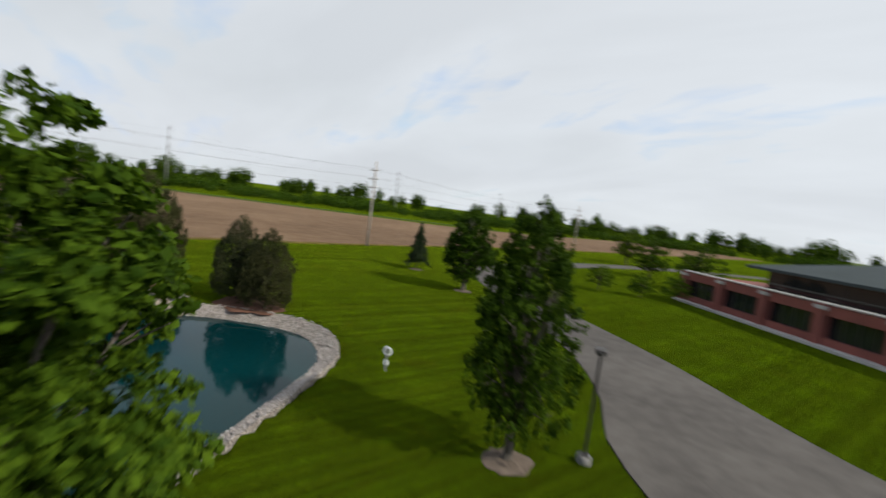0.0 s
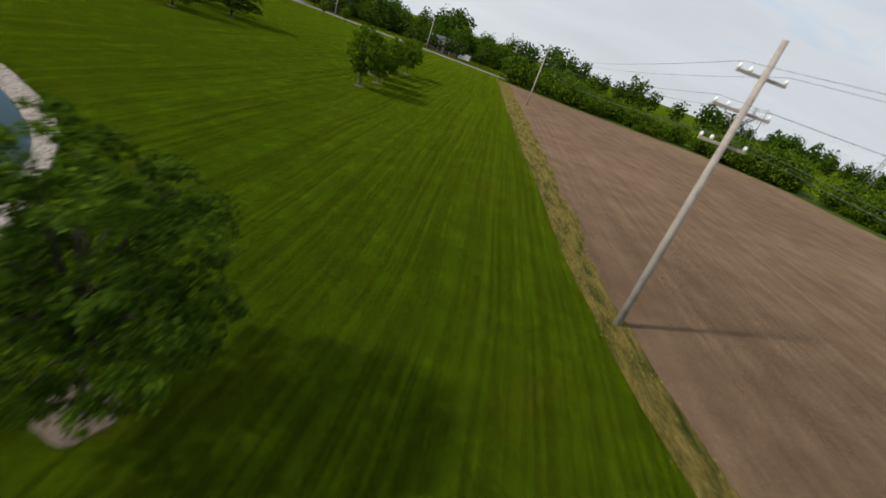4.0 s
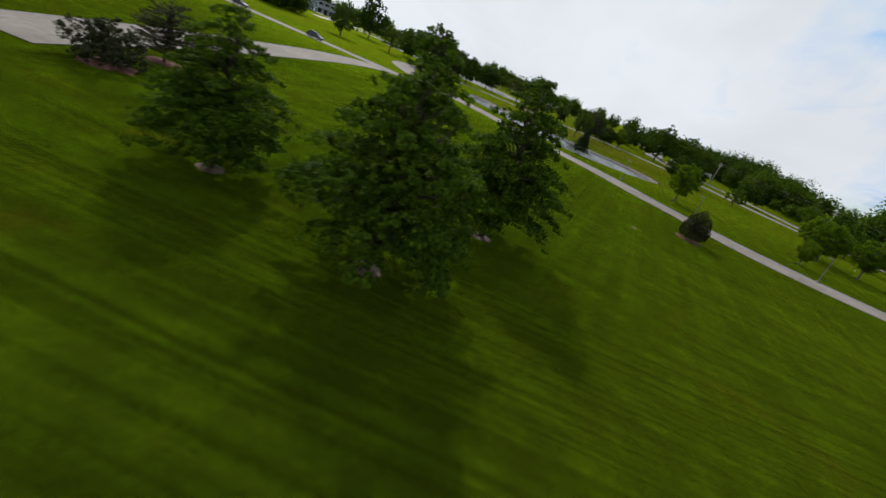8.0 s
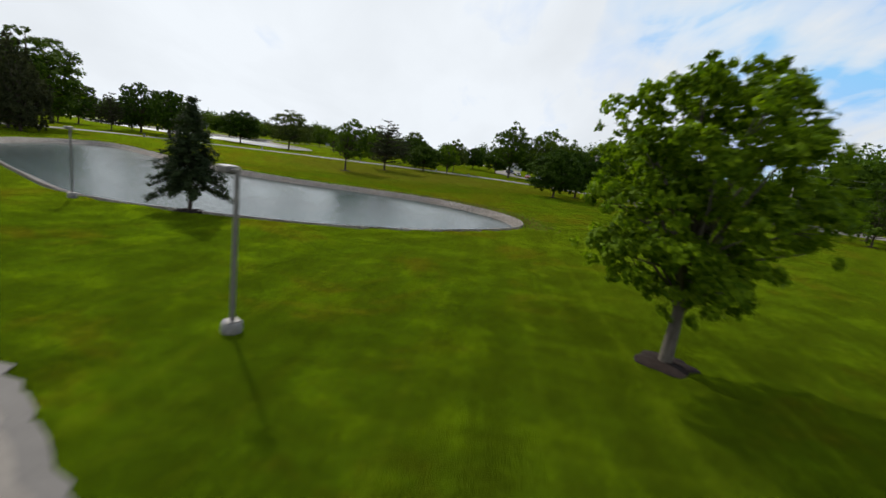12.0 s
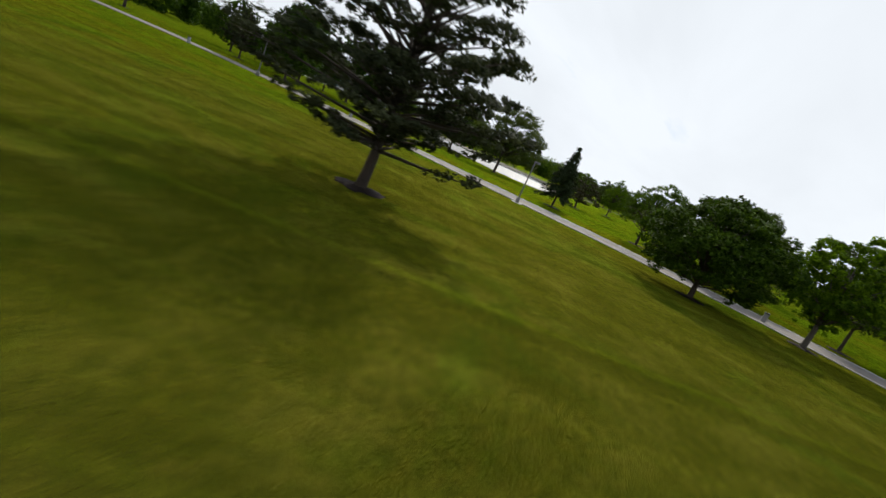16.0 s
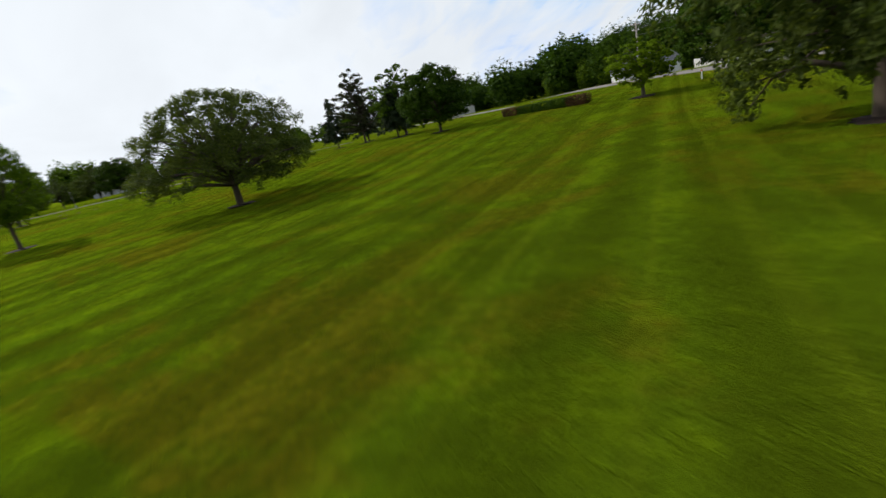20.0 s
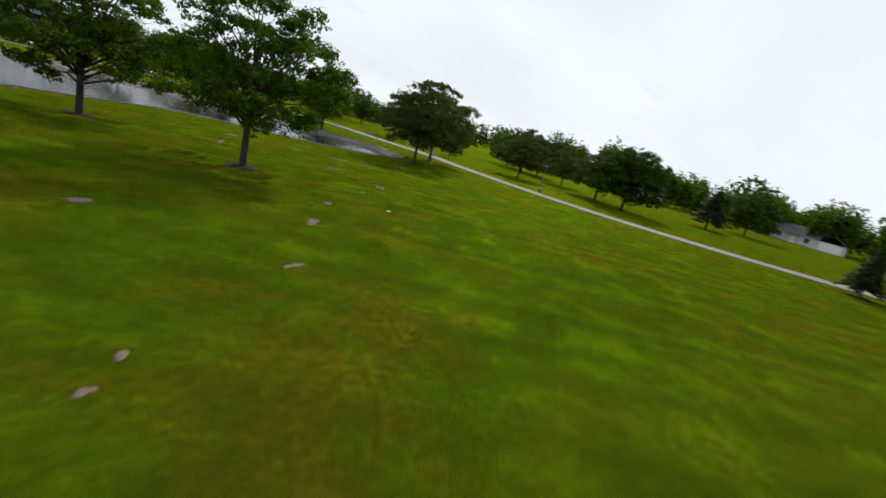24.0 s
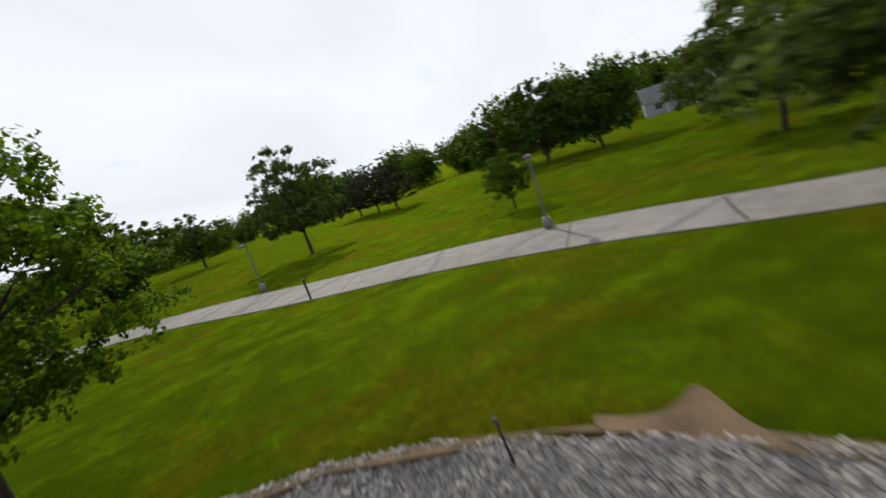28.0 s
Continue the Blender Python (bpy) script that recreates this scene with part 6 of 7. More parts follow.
part("roof", bm, ROOF_DARK, brick, "dark green-grey hipped metal roof")

# ---------------------------------------------------------------- grey office building by the lake
OX0, OX1, OY = -316.0, -398.0, -87.0
office = empty("office_building", pose(OX0, OY, 0.2, 0, 0, 180), "long two-storey grey concrete office building with dark strip windows", "building")
OL, OH = OX0 - OX1, 9.3
part("core", box(OL - 1, 26, OH - 0.4, (OL / 2, 14.6, 0)), GLASS, office, "dark glass behind the panels")
BAYS = 8
for f, z in (("lower", 3.3), ("upper", 7.2)):
    for i in range(BAYS):
        if i == 4:
            continue
        x = (i + 0.5) * OL / BAYS
        part("panel", box(OL / BAYS - 1.0, 0.5, 2.3 if f == "lower" else 2.1, (x, 0.9, z), 0.03), GREY_WALL, office)
        for q in range(1, 6):
            part("mullion", box(0.08, 0.12, 1.7, (x - OL / BAYS / 2 + 0.5 + q * (OL / BAYS - 1) / 6, 1.45, z - 1.65)), DARK_METAL, office)
for i in range(BAYS + 1):
    part("column", box(1.1, 1.5, OH - 0.4, (i * OL / BAYS, 0.8, 0), 0.04), GREY_WALL, office)
part("parapet", box(OL + 1.4, 0.6, 1.0, (OL / 2, 0.95, OH - 1.0), 0.03), GREY_WALL, office)
part("roof", box(OL, 27, 0.3, (OL / 2, 14.6, OH - 0.45)), ROOF_DARK, office)
ex = 4.5 * OL / BAYS
TEAL_GLASS = surface("teal_glass", lambda node: node("ShaderNodeBsdfPrincipled", {"Base Color": (0.06, 0.12, 0.13, 1), "Roughness": 0.06, "IOR": 1.5}).outputs[0])
lobby = part("lobby_glazing", box(OL / BAYS - 1.3, 1.2, 7.0, (ex, 0.5, 0)), TEAL_GLASS, office, "two-storey teal glass entrance")
for q in range(6):
    part("mullion", box(0.12, 0.12, 7.0, (ex - 4.2 + q * 1.68, -0.16, 0)), WHITE_PAINT, lobby)
for z in (2.7, 4.6, 6.9):
    part("transom", box(OL / BAYS - 1.3, 0.12, 0.12, (ex, -0.16, z)), WHITE_PAINT, lobby)
for s in (-0.6, 0.6):
    part("door", box(1.0, 0.1, 2.3, (ex + s, -0.24, 0.05), 0.02), WHITE_PAINT, lobby)
part("lettering", box(3.4, 0.1, 0.55, (ex, 0.58, 8.5)), WHITE_PAINT, office, "pale unreadable sign on the parapet")
PLAZA = plain("plaza_concrete", (0.40, 0.37, 0.33), 0.9, 0, 0.15, 0.3, 0.2)
ribbon("plaza", smooth_line([(-300, -56), (-330, -60), (-362, -64), (-396, -62), (-412, -52)], 3.0), 3.4, 3.4, 0.09, PLAZA, "pale concrete forecourt drive", "pavement")
ribbon("entrance_walk", smooth_line([(-352, -24), (-355, -45), (-360, -84)], 2.0), 3.4, 3.4, 0.13, PLAZA, "pale concrete walk to the entrance", "pavement")
for i in range(4):
    st = new("entrance_step", mesh_of("entrance_step", np.array([(x, y, z) for x in (-6, 6) for y in (-0.25, 0.25) for z in (0, 0.17)]), np.array([(0, 1, 3, 2), (4, 6, 7, 5), (0, 4, 5, 1), (2, 3, 7, 6), (1, 5, 7, 3), (0, 2, 6, 4)]), CONCRETE))
    st.matrix_basis = pose(-362.5, -83.2 + 0.5 * i, 0.12 + 0.17 * (3 - i))
    tagged(st, "long pale concrete step before the entrance", "step", "entrance steps")
quay = empty("quay", pose(-345.5, -22.0, 0, 0, 0, 142), "black retaining wall of the lakeside terrace", "wall")
part("wall", box(22, 0.7, 1.5, (0, 0, -1.2), 0.05), BLACK, quay)
part("coping", box(22.2, 1.2, 0.16, (0, -0.2, 0.3), 0.03), CONCRETE, quay)
for i in range(3):
    part("planter", box(5.2, 1.0, 0.5, (-7 + 7 * i, -3.2, 0.05), 0.06), BLACK, quay)


def flag_pole(x, y, h, label):
    t = empty("flagpole", at(x, y), label, "flagpole")
    part("pole", tube([(0, 0, -0.1), (0, 0, h)], [0.09, 0.05], 10), WHITE_PAINT, t)
    part("finial", tube([(0, 0, h), (0, 0, h + 0.12), (0, 0, h + 0.2)], [0.05, 0.11, 0.03], 8), GREY_METAL, t)
    bm = bmesh.new()
    cols = [[bm.verts.new((0.06 + 0.11 * i, 0.18 * math.sin(i * 0.7) * i / 14, h - 0.2 - 1.25 * k - 0.05 * i)) for k in (0, 0.33, 0.66, 1)] for i in range(17)]
    for a, b in zip(cols, cols[1:]):
        for k in range(3):
            bm.faces.new((a[k], a[k + 1], b[k + 1], b[k]))
    bmesh.ops.solidify(bm, geom=bm.faces[:], thickness=0.012)

    def build(node):
        p = place_of(node)
        sep = node("ShaderNodeSeparateXYZ", {0: p})
        band = node("ShaderNodeMath", {0: node("ShaderNodeMath", {0: sep.outputs[2], 1: 5.2}, operation="MULTIPLY").outputs[0]}, operation="FRACT").outputs[0]
        c = ramp_of(node, band, [(0.49, (0.5, 0.03, 0.04)), (0.51, (0.75, 0.75, 0.73))])
        inx = node("ShaderNodeMath", {0: sep.outputs[0], 1: 0.8}, operation="LESS_THAN").outputs[0]
        inz = node("ShaderNodeMath", {0: sep.outputs[2], 1: h - 0.9}, operation="GREATER_THAN").outputs[0]
        c = mix_of(node, node("ShaderNodeMath", {0: inx, 1: inz}, operation="MULTIPLY").outputs[0], c, (0.03, 0.04, 0.14))
        return node("ShaderNodeBsdfPrincipled", {"Base Color": c, "Roughness": 0.8}).outputs[0]
    part("flag", bm, surface("flag_cloth", build), t, "red, white and blue striped flag")
    return t


flag_pole(-341, -42, 10.5, "white flagpole with a striped flag on the terrace")
for x, y in [(-329, -60), (-347, -66), (-372, -68), (-385, -67), (-394, -66)]:
    lamp_post(x, y, 4.6, LAMP_METAL, 90, "thin grey lamp post before the office", 0.3, 0.25)
rail = empty("ramp_railing", pose(-346, -66, 0.3, 0, 0, 175), "white tubular railing beside the entrance ramp", "railing")
for i in range(9):
    part("post", tube([(i * 1.7 - 7, 0, -0.3), (i * 1.7 - 7, 0, 1.0)], [0.04, 0.04], 6), WHITE_PAINT, rail)
for z in (0.5, 1.0):
    part("bar", tube([(-7, 0, z), (6.6, 0, z)], [0.035, 0.035], 6), WHITE_PAINT, rail)

# fountain in the lake
rng = np.random.default_rng(5)
k = rng.uniform(0, 1, 5200)
r = 0.3 + 0.6 * np.sqrt(k) + 0.8 * np.clip(rng.normal(0, 0.4, 5200), -1, 1) * (1 - k * 0.55)
a = rng.uniform(0, 6.28, 5200)
p = np.stack([r * np.cos(a), r * np.sin(a), 4.6 * (1 - k**2.1) + rng.normal(0, 0.12, 5200)], -1)
p[:, 2] = np.maximum(p[:, 2], 0.05)
jet = empty("fountain", pose(-345.4, -11.6, -0.6), "white fountain jet falling back into the lake", "fountain")
part("spray", leaf_mesh("spray", p, np.tile([0, 0, 0.2], (5200, 1)), 0.14, FOAM, rng, 2.4, 1.0), FOAM, jet)
part("nozzle", tube([(0, 0, -0.3), (0, 0, 0.12)], [0.35, 0.2], 10), BLACK, jet)

# ---------------------------------------------------------------- houses along the street


def window_unit(parent, w, h, m, mat=GLASS):
    win = part("window", box(w, 0.06, h, (0, 0, 0)), mat, parent)
    win.matrix_basis = m
    part("window_frame", box(w + 0.16, 0.05, 0.09, (0, 0.025, h)), WHITE_PAINT, win)
    part("window_sill", box(w + 0.2, 0.12, 0.07, (0, 0.05, -0.07)), WHITE_PAINT, win)
    part("glazing_bar", box(0.05, 0.05, h, (0, 0.04, 0)), WHITE_PAINT, win)
    return win


def gable(w, d, h, over=0.4, thick=0.18):
    """A pitched roof over a w by d plan, ridge along x."""
    bm = bmesh.new()
    x, y = w / 2 + over, d / 2 + over
    for s in (-1, 1):
        v = [bm.verts.new(p) for p in [(-x, s * y, -0.15), (x, s * y, -0.15), (x, 0, h), (-x, 0, h)]]
        bm.faces.new(v if s < 0 else v[::-1])
    bmesh.ops.solidify(bm, geom=bm.faces[:], thickness=thick)
    return bm


def house(x, y, turn, w, d, storeys, wall, roof, label, garage=False, chimney=False):
    t = empty("house", at(x, y, turn), label, "house", "houses on the street")
    wh, rh = 2.8 * storeys, d * 0.34
    body = box(w, d, wh, (0, 0, -0.2))
    for s in (-1, 1):
        v = [body.verts.new(p) for p in [(s * w / 2, -d / 2, wh - 0.2), (s * w / 2, d / 2, wh - 0.2), (s * w / 2, 0, wh + rh - 0.3)]]
        body.faces.new(v if s > 0 else v[::-1])
    part("wall", body, wall, t)
    rf = part("roof", gable(w, d, rh), roof, t)
    rf.matrix_basis = pose(0, 0, wh - 0.05)
    for f in range(storeys):
        for i in range(3):
            window_unit(t, 1.1, 1.3, pose((i - 1) * w * 0.3, d / 2 + 0.01, 0.9 + 2.8 * f))
            if i != 1 or f:
                window_unit(t, 1.1, 1.3, pose((i - 1) * w * 0.3, -d / 2 - 0.01, 0.9 + 2.8 * f, 0, 0, 180))
        window_unit(t, 1.0, 1.3, pose(w / 2 + 0.01, 0, 0.9 + 2.8 * f, 0, 0, -90))
        window_unit(t, 1.0, 1.3, pose(-w / 2 - 0.01, 0, 0.9 + 2.8 * f, 0, 0, 90))
    door = part("door", box(1.0, 0.08, 2.05, (0, -d / 2 - 0.02, 0), 0.01), WHITE_PAINT if garage else DARK_METAL, t)
    part("door_handle", tube([(0.35, -d / 2 - 0.1, 0.95), (0.35, -d / 2 - 0.1, 1.1)], [0.02, 0.02], 5), GREY_METAL, door)
    porch = part("porch_roof", box(w * 0.45, 1.8, 0.16, (0, -d / 2 - 0.9, 2.5), 0.02), roof, t)
    for s in (-1, 1):
        part("porch_post", box(0.14, 0.14, 2.5, (s * w * 0.2, -d / 2 - 1.7, 0)), WHITE_PAINT, porch)
    if chimney:
        part("chimney", box(0.9, 0.7, wh + rh + 0.8, (w * 0.42, d * 0.2, 0), 0.02), BRICK, t, "red brick chimney")
    if garage:
        g = part("garage", box(6.4, 6.4, 2.7, (w / 2 + 3.2, -0.5, -0.2)), wall, t)
        gr = part("garage_roof", gable(6.4, 6.4, 2.1), roof, g)
        gr.matrix_basis = pose(w / 2 + 3.2, -0.5, 2.5, 0, 0, 90)
        part("garage_front", box(5.0, 0.08, 2.2, (w / 2 + 3.2, -3.74, 0), 0.01), WHITE_PAINT, g, "white garage door")
    return t


GREY_SIDE, BROWN_SIDE = plain("grey_siding", (0.30, 0.31, 0.33), 0.75, 0, 0.1, 0.6, 0.15), plain("brown_brick", (0.22, 0.13, 0.095), 0.9, 0, 0.2, 0.8, 0.3)
home = house(-142.5, 226, 8, 12, 9, 2, GREY_SIDE, SHINGLE, "grey two-storey house with a gabled bay and white porch", True)
bay = box(3.6, 1.4, 5.6, (-3.6, -5.1, -0.2))
tri_ = [bay.verts.new(p) for p in [(-5.4, -5.8, 5.4), (-1.8, -5.8, 5.4), (-3.6, -5.8, 7.0)]]
bay.faces.new(tri_)
bay = part("bay", bay, SIDING, home, "pale gabled bay")
bay_roof = part("bay_roof", gable(4.2, 3.6, 1.7, 0.3), SHINGLE, bay)
bay_roof.matrix_basis = pose(-3.6, -3.9, 5.5, 0, 0, 90)
for q, z in ((-4.4, 0.8), (-2.8, 0.8), (-4.4, 3.5), (-2.8, 3.5)):
    part("window", box(1.0, 0.06, 1.4, (q, -5.83, z)), GLASS, bay)
    part("window_frame", box(1.2, 0.05, 0.12, (q, -5.84, z + 1.4)), WHITE_PAINT, bay)
part("band", box(3.7, 0.08, 0.22, (-3.6, -5.84, 2.75)), WHITE_PAINT, bay, "white trim board")
for q in (-0.9, 0.9, 2.7, 4.5):
    part("porch_post", box(0.16, 0.16, 2.5, (q, -6.3, -0.1)), WHITE_PAINT, home)
part("porch_beam", box(6.2, 0.16, 0.3, (1.9, -6.3, 2.3)), WHITE_PAINT, home)
part("eave_board", box(12.6, 0.1, 0.22, (0, -4.86, 5.15)), WHITE_PAINT, home)
house(-352, 190, -15, 9, 8, 1, SIDING, SHINGLE, "white gabled house with a brick chimney and garage", True, True)
house(-16, 196, 15, 13, 9, 1, BROWN_SIDE, SHINGLE, "low brown brick house among trees", True)
house(-66, 206, 12, 12, 9, 1, BROWN_SIDE, SHINGLE, "brown house with a grey roof behind trees")
house(-336, 199, -20, 15, 6, 1, SIDING, SHINGLE, "long low white house along the street")
house(-455, 200, -5, 14, 9, 1, SIDING, SHINGLE, "white house with a grey roof by the street")
house(-513, 103, 80, 11, 7, 1, SIDING, SHINGLE, "white house beyond the drive", True)
house(-498, 62, 85, 12, 8, 1, GREY_SIDE, SHINGLE, "grey house with a dark roof beyond the drive")
house(165, 72, 20, 13, 7, 1, SIDING, SHINGLE, "white farm shed beyond the thicket")

# clipped hedge beside the street
hedge = empty("hedge", pose(-310.5, 126.5, float(land(-310.5, 126.5)) - 0.05, 0, 0, 8) @ Matrix.Diagonal((0.86, 0.9, 0.85, 1)), "low clipped hedge of dark green and red-brown shrubs", "hedge")
rng = np.random.default_rng(8)
LEAF_RED = leaf_of("red_brown_leaves", (0.05, 0.028, 0.018), (0.12, 0.06, 0.035), 0.2)
for i in range(5):
    n = 1500
    v = rng.uniform(-1, 1, (n, 3))
    q = np.abs(v).max(1, keepdims=True)
    v = v / q * rng.uniform(0.8, 1, (n, 1))
    q = v * [1.26, 0.7, 0.5] + [i * 2.55 - 5.1, rng.normal(0, 0.06), 0.55]
    part("shrub", leaf_mesh("shrub", q, v + [0, 0, 0.4], 0.12, LEAF_RED if i in (0, 4) else LEAF_DARK, rng), None, hedge)

# ---------------------------------------------------------------- cars


def car(x, y, turn, paint, label, tall=0.0):
    t = empty("car", pose(x, y, float(land(x, y)) + 0.06, 0, 0, turn), label, "car", "parked cars")
    bm = bmesh.new()
    prof = [(-2.2, 0.35), (-2.25, 0.75), (-2.1, 0.95 + tall * 0.3), (-1.2, 1.02), (-1.15, 1.02), (1.25, 0.98), (2.05, 0.82), (2.25, 0.6), (2.2, 0.35)]
    rows_ = [[bm.verts.new((px, s * (0.9 if 0.5 < pz < 0.95 else 0.84), pz)) for px, pz in prof] for s in (-1, 1)]
    for i in range(len(prof) - 1):
        bm.faces.new((rows_[0][i], rows_[0][i + 1], rows_[1][i + 1], rows_[1][i]))
    bm.faces.new(rows_[0][::-1])
    bm.faces.new(rows_[1])
    bmesh.ops.recalc_face_normals(bm, faces=bm.faces[:])
    part("body", bm, paint, t)
    bm = bmesh.new()
    cab = [(-1.95, 0.97), (-1.55, 1.42 + tall), (0.15, 1.45 + tall), (1.15, 0.98)]
    rows_ = [[bm.verts.new((px, s * (0.8 if pz < 1.1 else 0.62), pz)) for px, pz in cab] for s in (-1, 1)]
    for i in range(3):
        bm.faces.new((rows_[0][i], rows_[0][i + 1], rows_[1][i + 1], rows_[1][i]))
    bm.faces.new(rows_[0][::-1])
    bm.faces.new(rows_[1])
    bmesh.ops.recalc_face_normals(bm, faces=bm.faces[:])
    part("cabin_glass", bm, GLASS, t)
    part("roof", box(1.6, 1.22, 0.05, (-0.7, 0, 1.41 + tall), 0.02), paint, t)
    for sx in (-1.4, 1.4):
        for sy in (-0.8, 0.8):
            w = part("wheel", tube([(sx, sy - 0.1, 0.32), (sx, sy + 0.1, 0.32)], [0.32, 0.32], 14), BLACK, t)
            part("rim", tube([(sx, sy - 0.11, 0.32), (sx, sy + 0.11, 0.32)], [0.19, 0.19], 10), GREY_METAL, w)
    for s in (-0.6, 0.6):
        part("headlight", box(0.06, 0.34, 0.14, (2.2, s, 0.62), 0.02), WHITE_PAINT, t)
        part("tail_light", box(0.06, 0.3, 0.16, (-2.2, s, 0.7), 0.02), RED, t)
    return t


DARK_PAINT, WHITE_CAR, RED_CAR = plain("dark_car_paint", (0.03, 0.033, 0.04), 0.25, 0.2, 0.05), plain("white_car_paint", (0.7, 0.7, 0.7), 0.3, 0, 0.04), plain("red_car_paint", (0.35, 0.03, 0.03), 0.3, 0, 0.05)
car(-147.2, 17, 85, DARK_PAINT, "dark parked car on the entrance drive", 0.2)
car(-151.5, -8, 85, DARK_PAINT, "dark parked car on the entrance drive")
car(-300, 155.5, 25, DARK_PAINT, "dark pickup parked along the street", 0.3)
car(-338, 178, 25, WHITE_CAR, "white car parked before the white house")
for i, (x, y) in enumerate([(-272, 158.5), (-279, 156.5), (-286, 155), (-262, 161), (-255, 163.5)]):
    car(x, y, -15, (WHITE_CAR, RED_CAR, DARK_PAINT)[i % 3], "car parked along the street")
car(-168, 199, 5, RED_CAR, "red car parked along the street")

# ---------------------------------------------------------------- pump place by the teal pond




def blob_patch(name, x, y, rx, ry, turn, mat, label, category, lift=0.07, seed=1, rough=0.16):
    """A low uneven patch lying on the turf."""
    rng = np.random.default_rng(seed)
    n = 40
    q = np.linspace(0, 2 * math.pi, n, endpoint=False)
    w = 1 + rough * (np.sin(2 * q + seed) + 0.7 * np.sin(3 * q + 2 * seed) + 0.5 * np.sin(7 * q + seed)) + rng.normal(0, rough * 0.35, n)
    c, s = math.cos(radians(turn)), math.sin(radians(turn))
    verts = []
    for k, dz in ((1.05, -0.06), (1.0, 0.0), (0.6, 0.012), (0.2, 0.02)):
        u, v = rx * k * w * np.cos(q), ry * k * w * np.sin(q)
        px, py = x + u * c - v * s, y + u * s + v * c
        verts.append(np.stack([px, py, land(px, py) + lift + dz], -1))
    v = np.concatenate(verts + [[[x, y, float(land(x, y)) + lift + 0.02]]])
    ids = np.arange(4 * n).reshape(4, n)
    f = np.concatenate([np.stack([ids[:-1], np.roll(ids[:-1], -1, 1), np.roll(ids[1:], -1, 1), ids[1:]], -1).reshape(-1, 4), np.stack([ids[3], np.roll(ids[3], -1), np.full(n, 4 * n), np.full(n, 4 * n)], -1)])
    me = bpy.data.meshes.new(name)
    me.from_pydata(v.tolist(), [], [list(dict.fromkeys(r)) for r in f.tolist()])
    me.materials.append(mat)
    me.update()
    return tagged(new(name, me), label, category, kind="structure")


blob_patch("needle_litter", 2.2, -36.8, 5.0, 3.7, 70, NEEDLE_BED, "bed of red-brown pine needles under the pines", "mulch", 0.025, 3, 0.08)
blob_patch("needle_litter", -0.3, -35.2, 2.2, 1.5, 75, NEEDLE_BED, "bed of red-brown pine needles beside the gravel bank", "mulch", 0.03, 9, 0.12)
blob_patch("needle_litter", -5.6, -44.6, 2.7, 1.8, 0, NEEDLE_BED, "bed of red-brown pine needles under a pine", "mulch", 0.025, 5, 0.1)
TAN_DIRT = plain("trodden_dirt", (0.24, 0.18, 0.13), 0.95, 0, 0.35, 2.0, 0.6)
blob_patch("gravel_pad", -2.2, -38.6, 2.7, 1.8, 105, GRAVEL, "pale gravel slope where the pipe meets the pond", "gravel", 0.075, 4, 0.1)
SMALL = Matrix.Diagonal((0.68, 0.68, 0.72, 1))
blob_patch("dirt_pad", -0.3, -37.9, 1.5, 1.1, 150, TAN_DIRT, "trodden tan earth round the pumps", "soil", 0.095, 6, 0.12)
cab = empty("pump_cabinet", pose(-0.5, -37.1, 0.12, 0, 0, -20) @ SMALL, "grey steel pump cabinet on a slab by the pond", "cabinet")
part("slab", box(1.5, 1.3, 0.1, (0, -0.1, -0.02), 0.02), CONCRETE, cab)
part("body", box(1.0, 0.85, 0.75, (0, 0, 0.09), 0.03), GREY_METAL, cab)
bm = bmesh.new()
v = [bm.verts.new(p) for p in [(-0.56, -0.5, 0.86), (0.56, -0.5, 0.86), (0.56, 0.5, 0.98), (-0.56, 0.5, 0.98), (-0.56, -0.5, 0.93), (0.56, -0.5, 0.93), (0.56, 0.5, 1.05), (-0.56, 0.5, 1.05)]]
for f in ((3, 2, 1, 0), (4, 5, 6, 7), (0, 1, 5, 4), (1, 2, 6, 5), (2, 3, 7, 6), (3, 0, 4, 7)):
    bm.faces.new([v[i] for i in f])
part("lid", bm, GREY_METAL, cab)
for q in (-0.22, 0.22):
    part("label_plate", box(0.3, 0.02, 0.16, (q, -0.44, 0.35)), WHITE_PAINT, cab, "white notice plate")
tank_ = empty("pressure_tank", pose(0.45, -37.2, 0.1) @ SMALL, "pale green domed pressure tank", "tank")
PALE_GREEN = plain("pale_green_paint", (0.42, 0.52, 0.48), 0.5)
part("shell", tube([(0, 0, 0), (0, 0, 0.12), (0, 0, 0.85), (0, 0, 1.02), (0, 0, 1.08)], [0.24, 0.28, 0.28, 0.2, 0.07], 18), PALE_GREEN, tank_)
part("cap", tube([(0, 0, 1.07), (0, 0, 1.14)], [0.06, 0.05], 10), YELLOW, tank_)
pst = empty("meter_post", pose(0.9, -37.7, 0.1, 0, 40, 30) @ SMALL, "white slanting meter post", "post")
part("post", box(0.2, 0.2, 1.2, (0, 0, 0), 0.02), WHITE_PAINT, pst)
rack = empty("control_rack", pose(0.45, -38.65, 0.1, 0, 0, 15) @ SMALL, "pale blue control boxes on a steel rack", "control panel")
for q in (-1.0, 1.0):
    part("leg", tube([(q, 0, 0), (q, 0, 1.1)], [0.04, 0.04], 6), GREY_METAL, rack)
for z in (0.45, 1.0):
    part("rail", tube([(-1.1, 0, z), (1.1, 0, z)], [0.03, 0.03], 6), GREY_METAL, rack)
PALE_BLUE = plain("pale_blue_enamel", (0.36, 0.45, 0.50), 0.45)
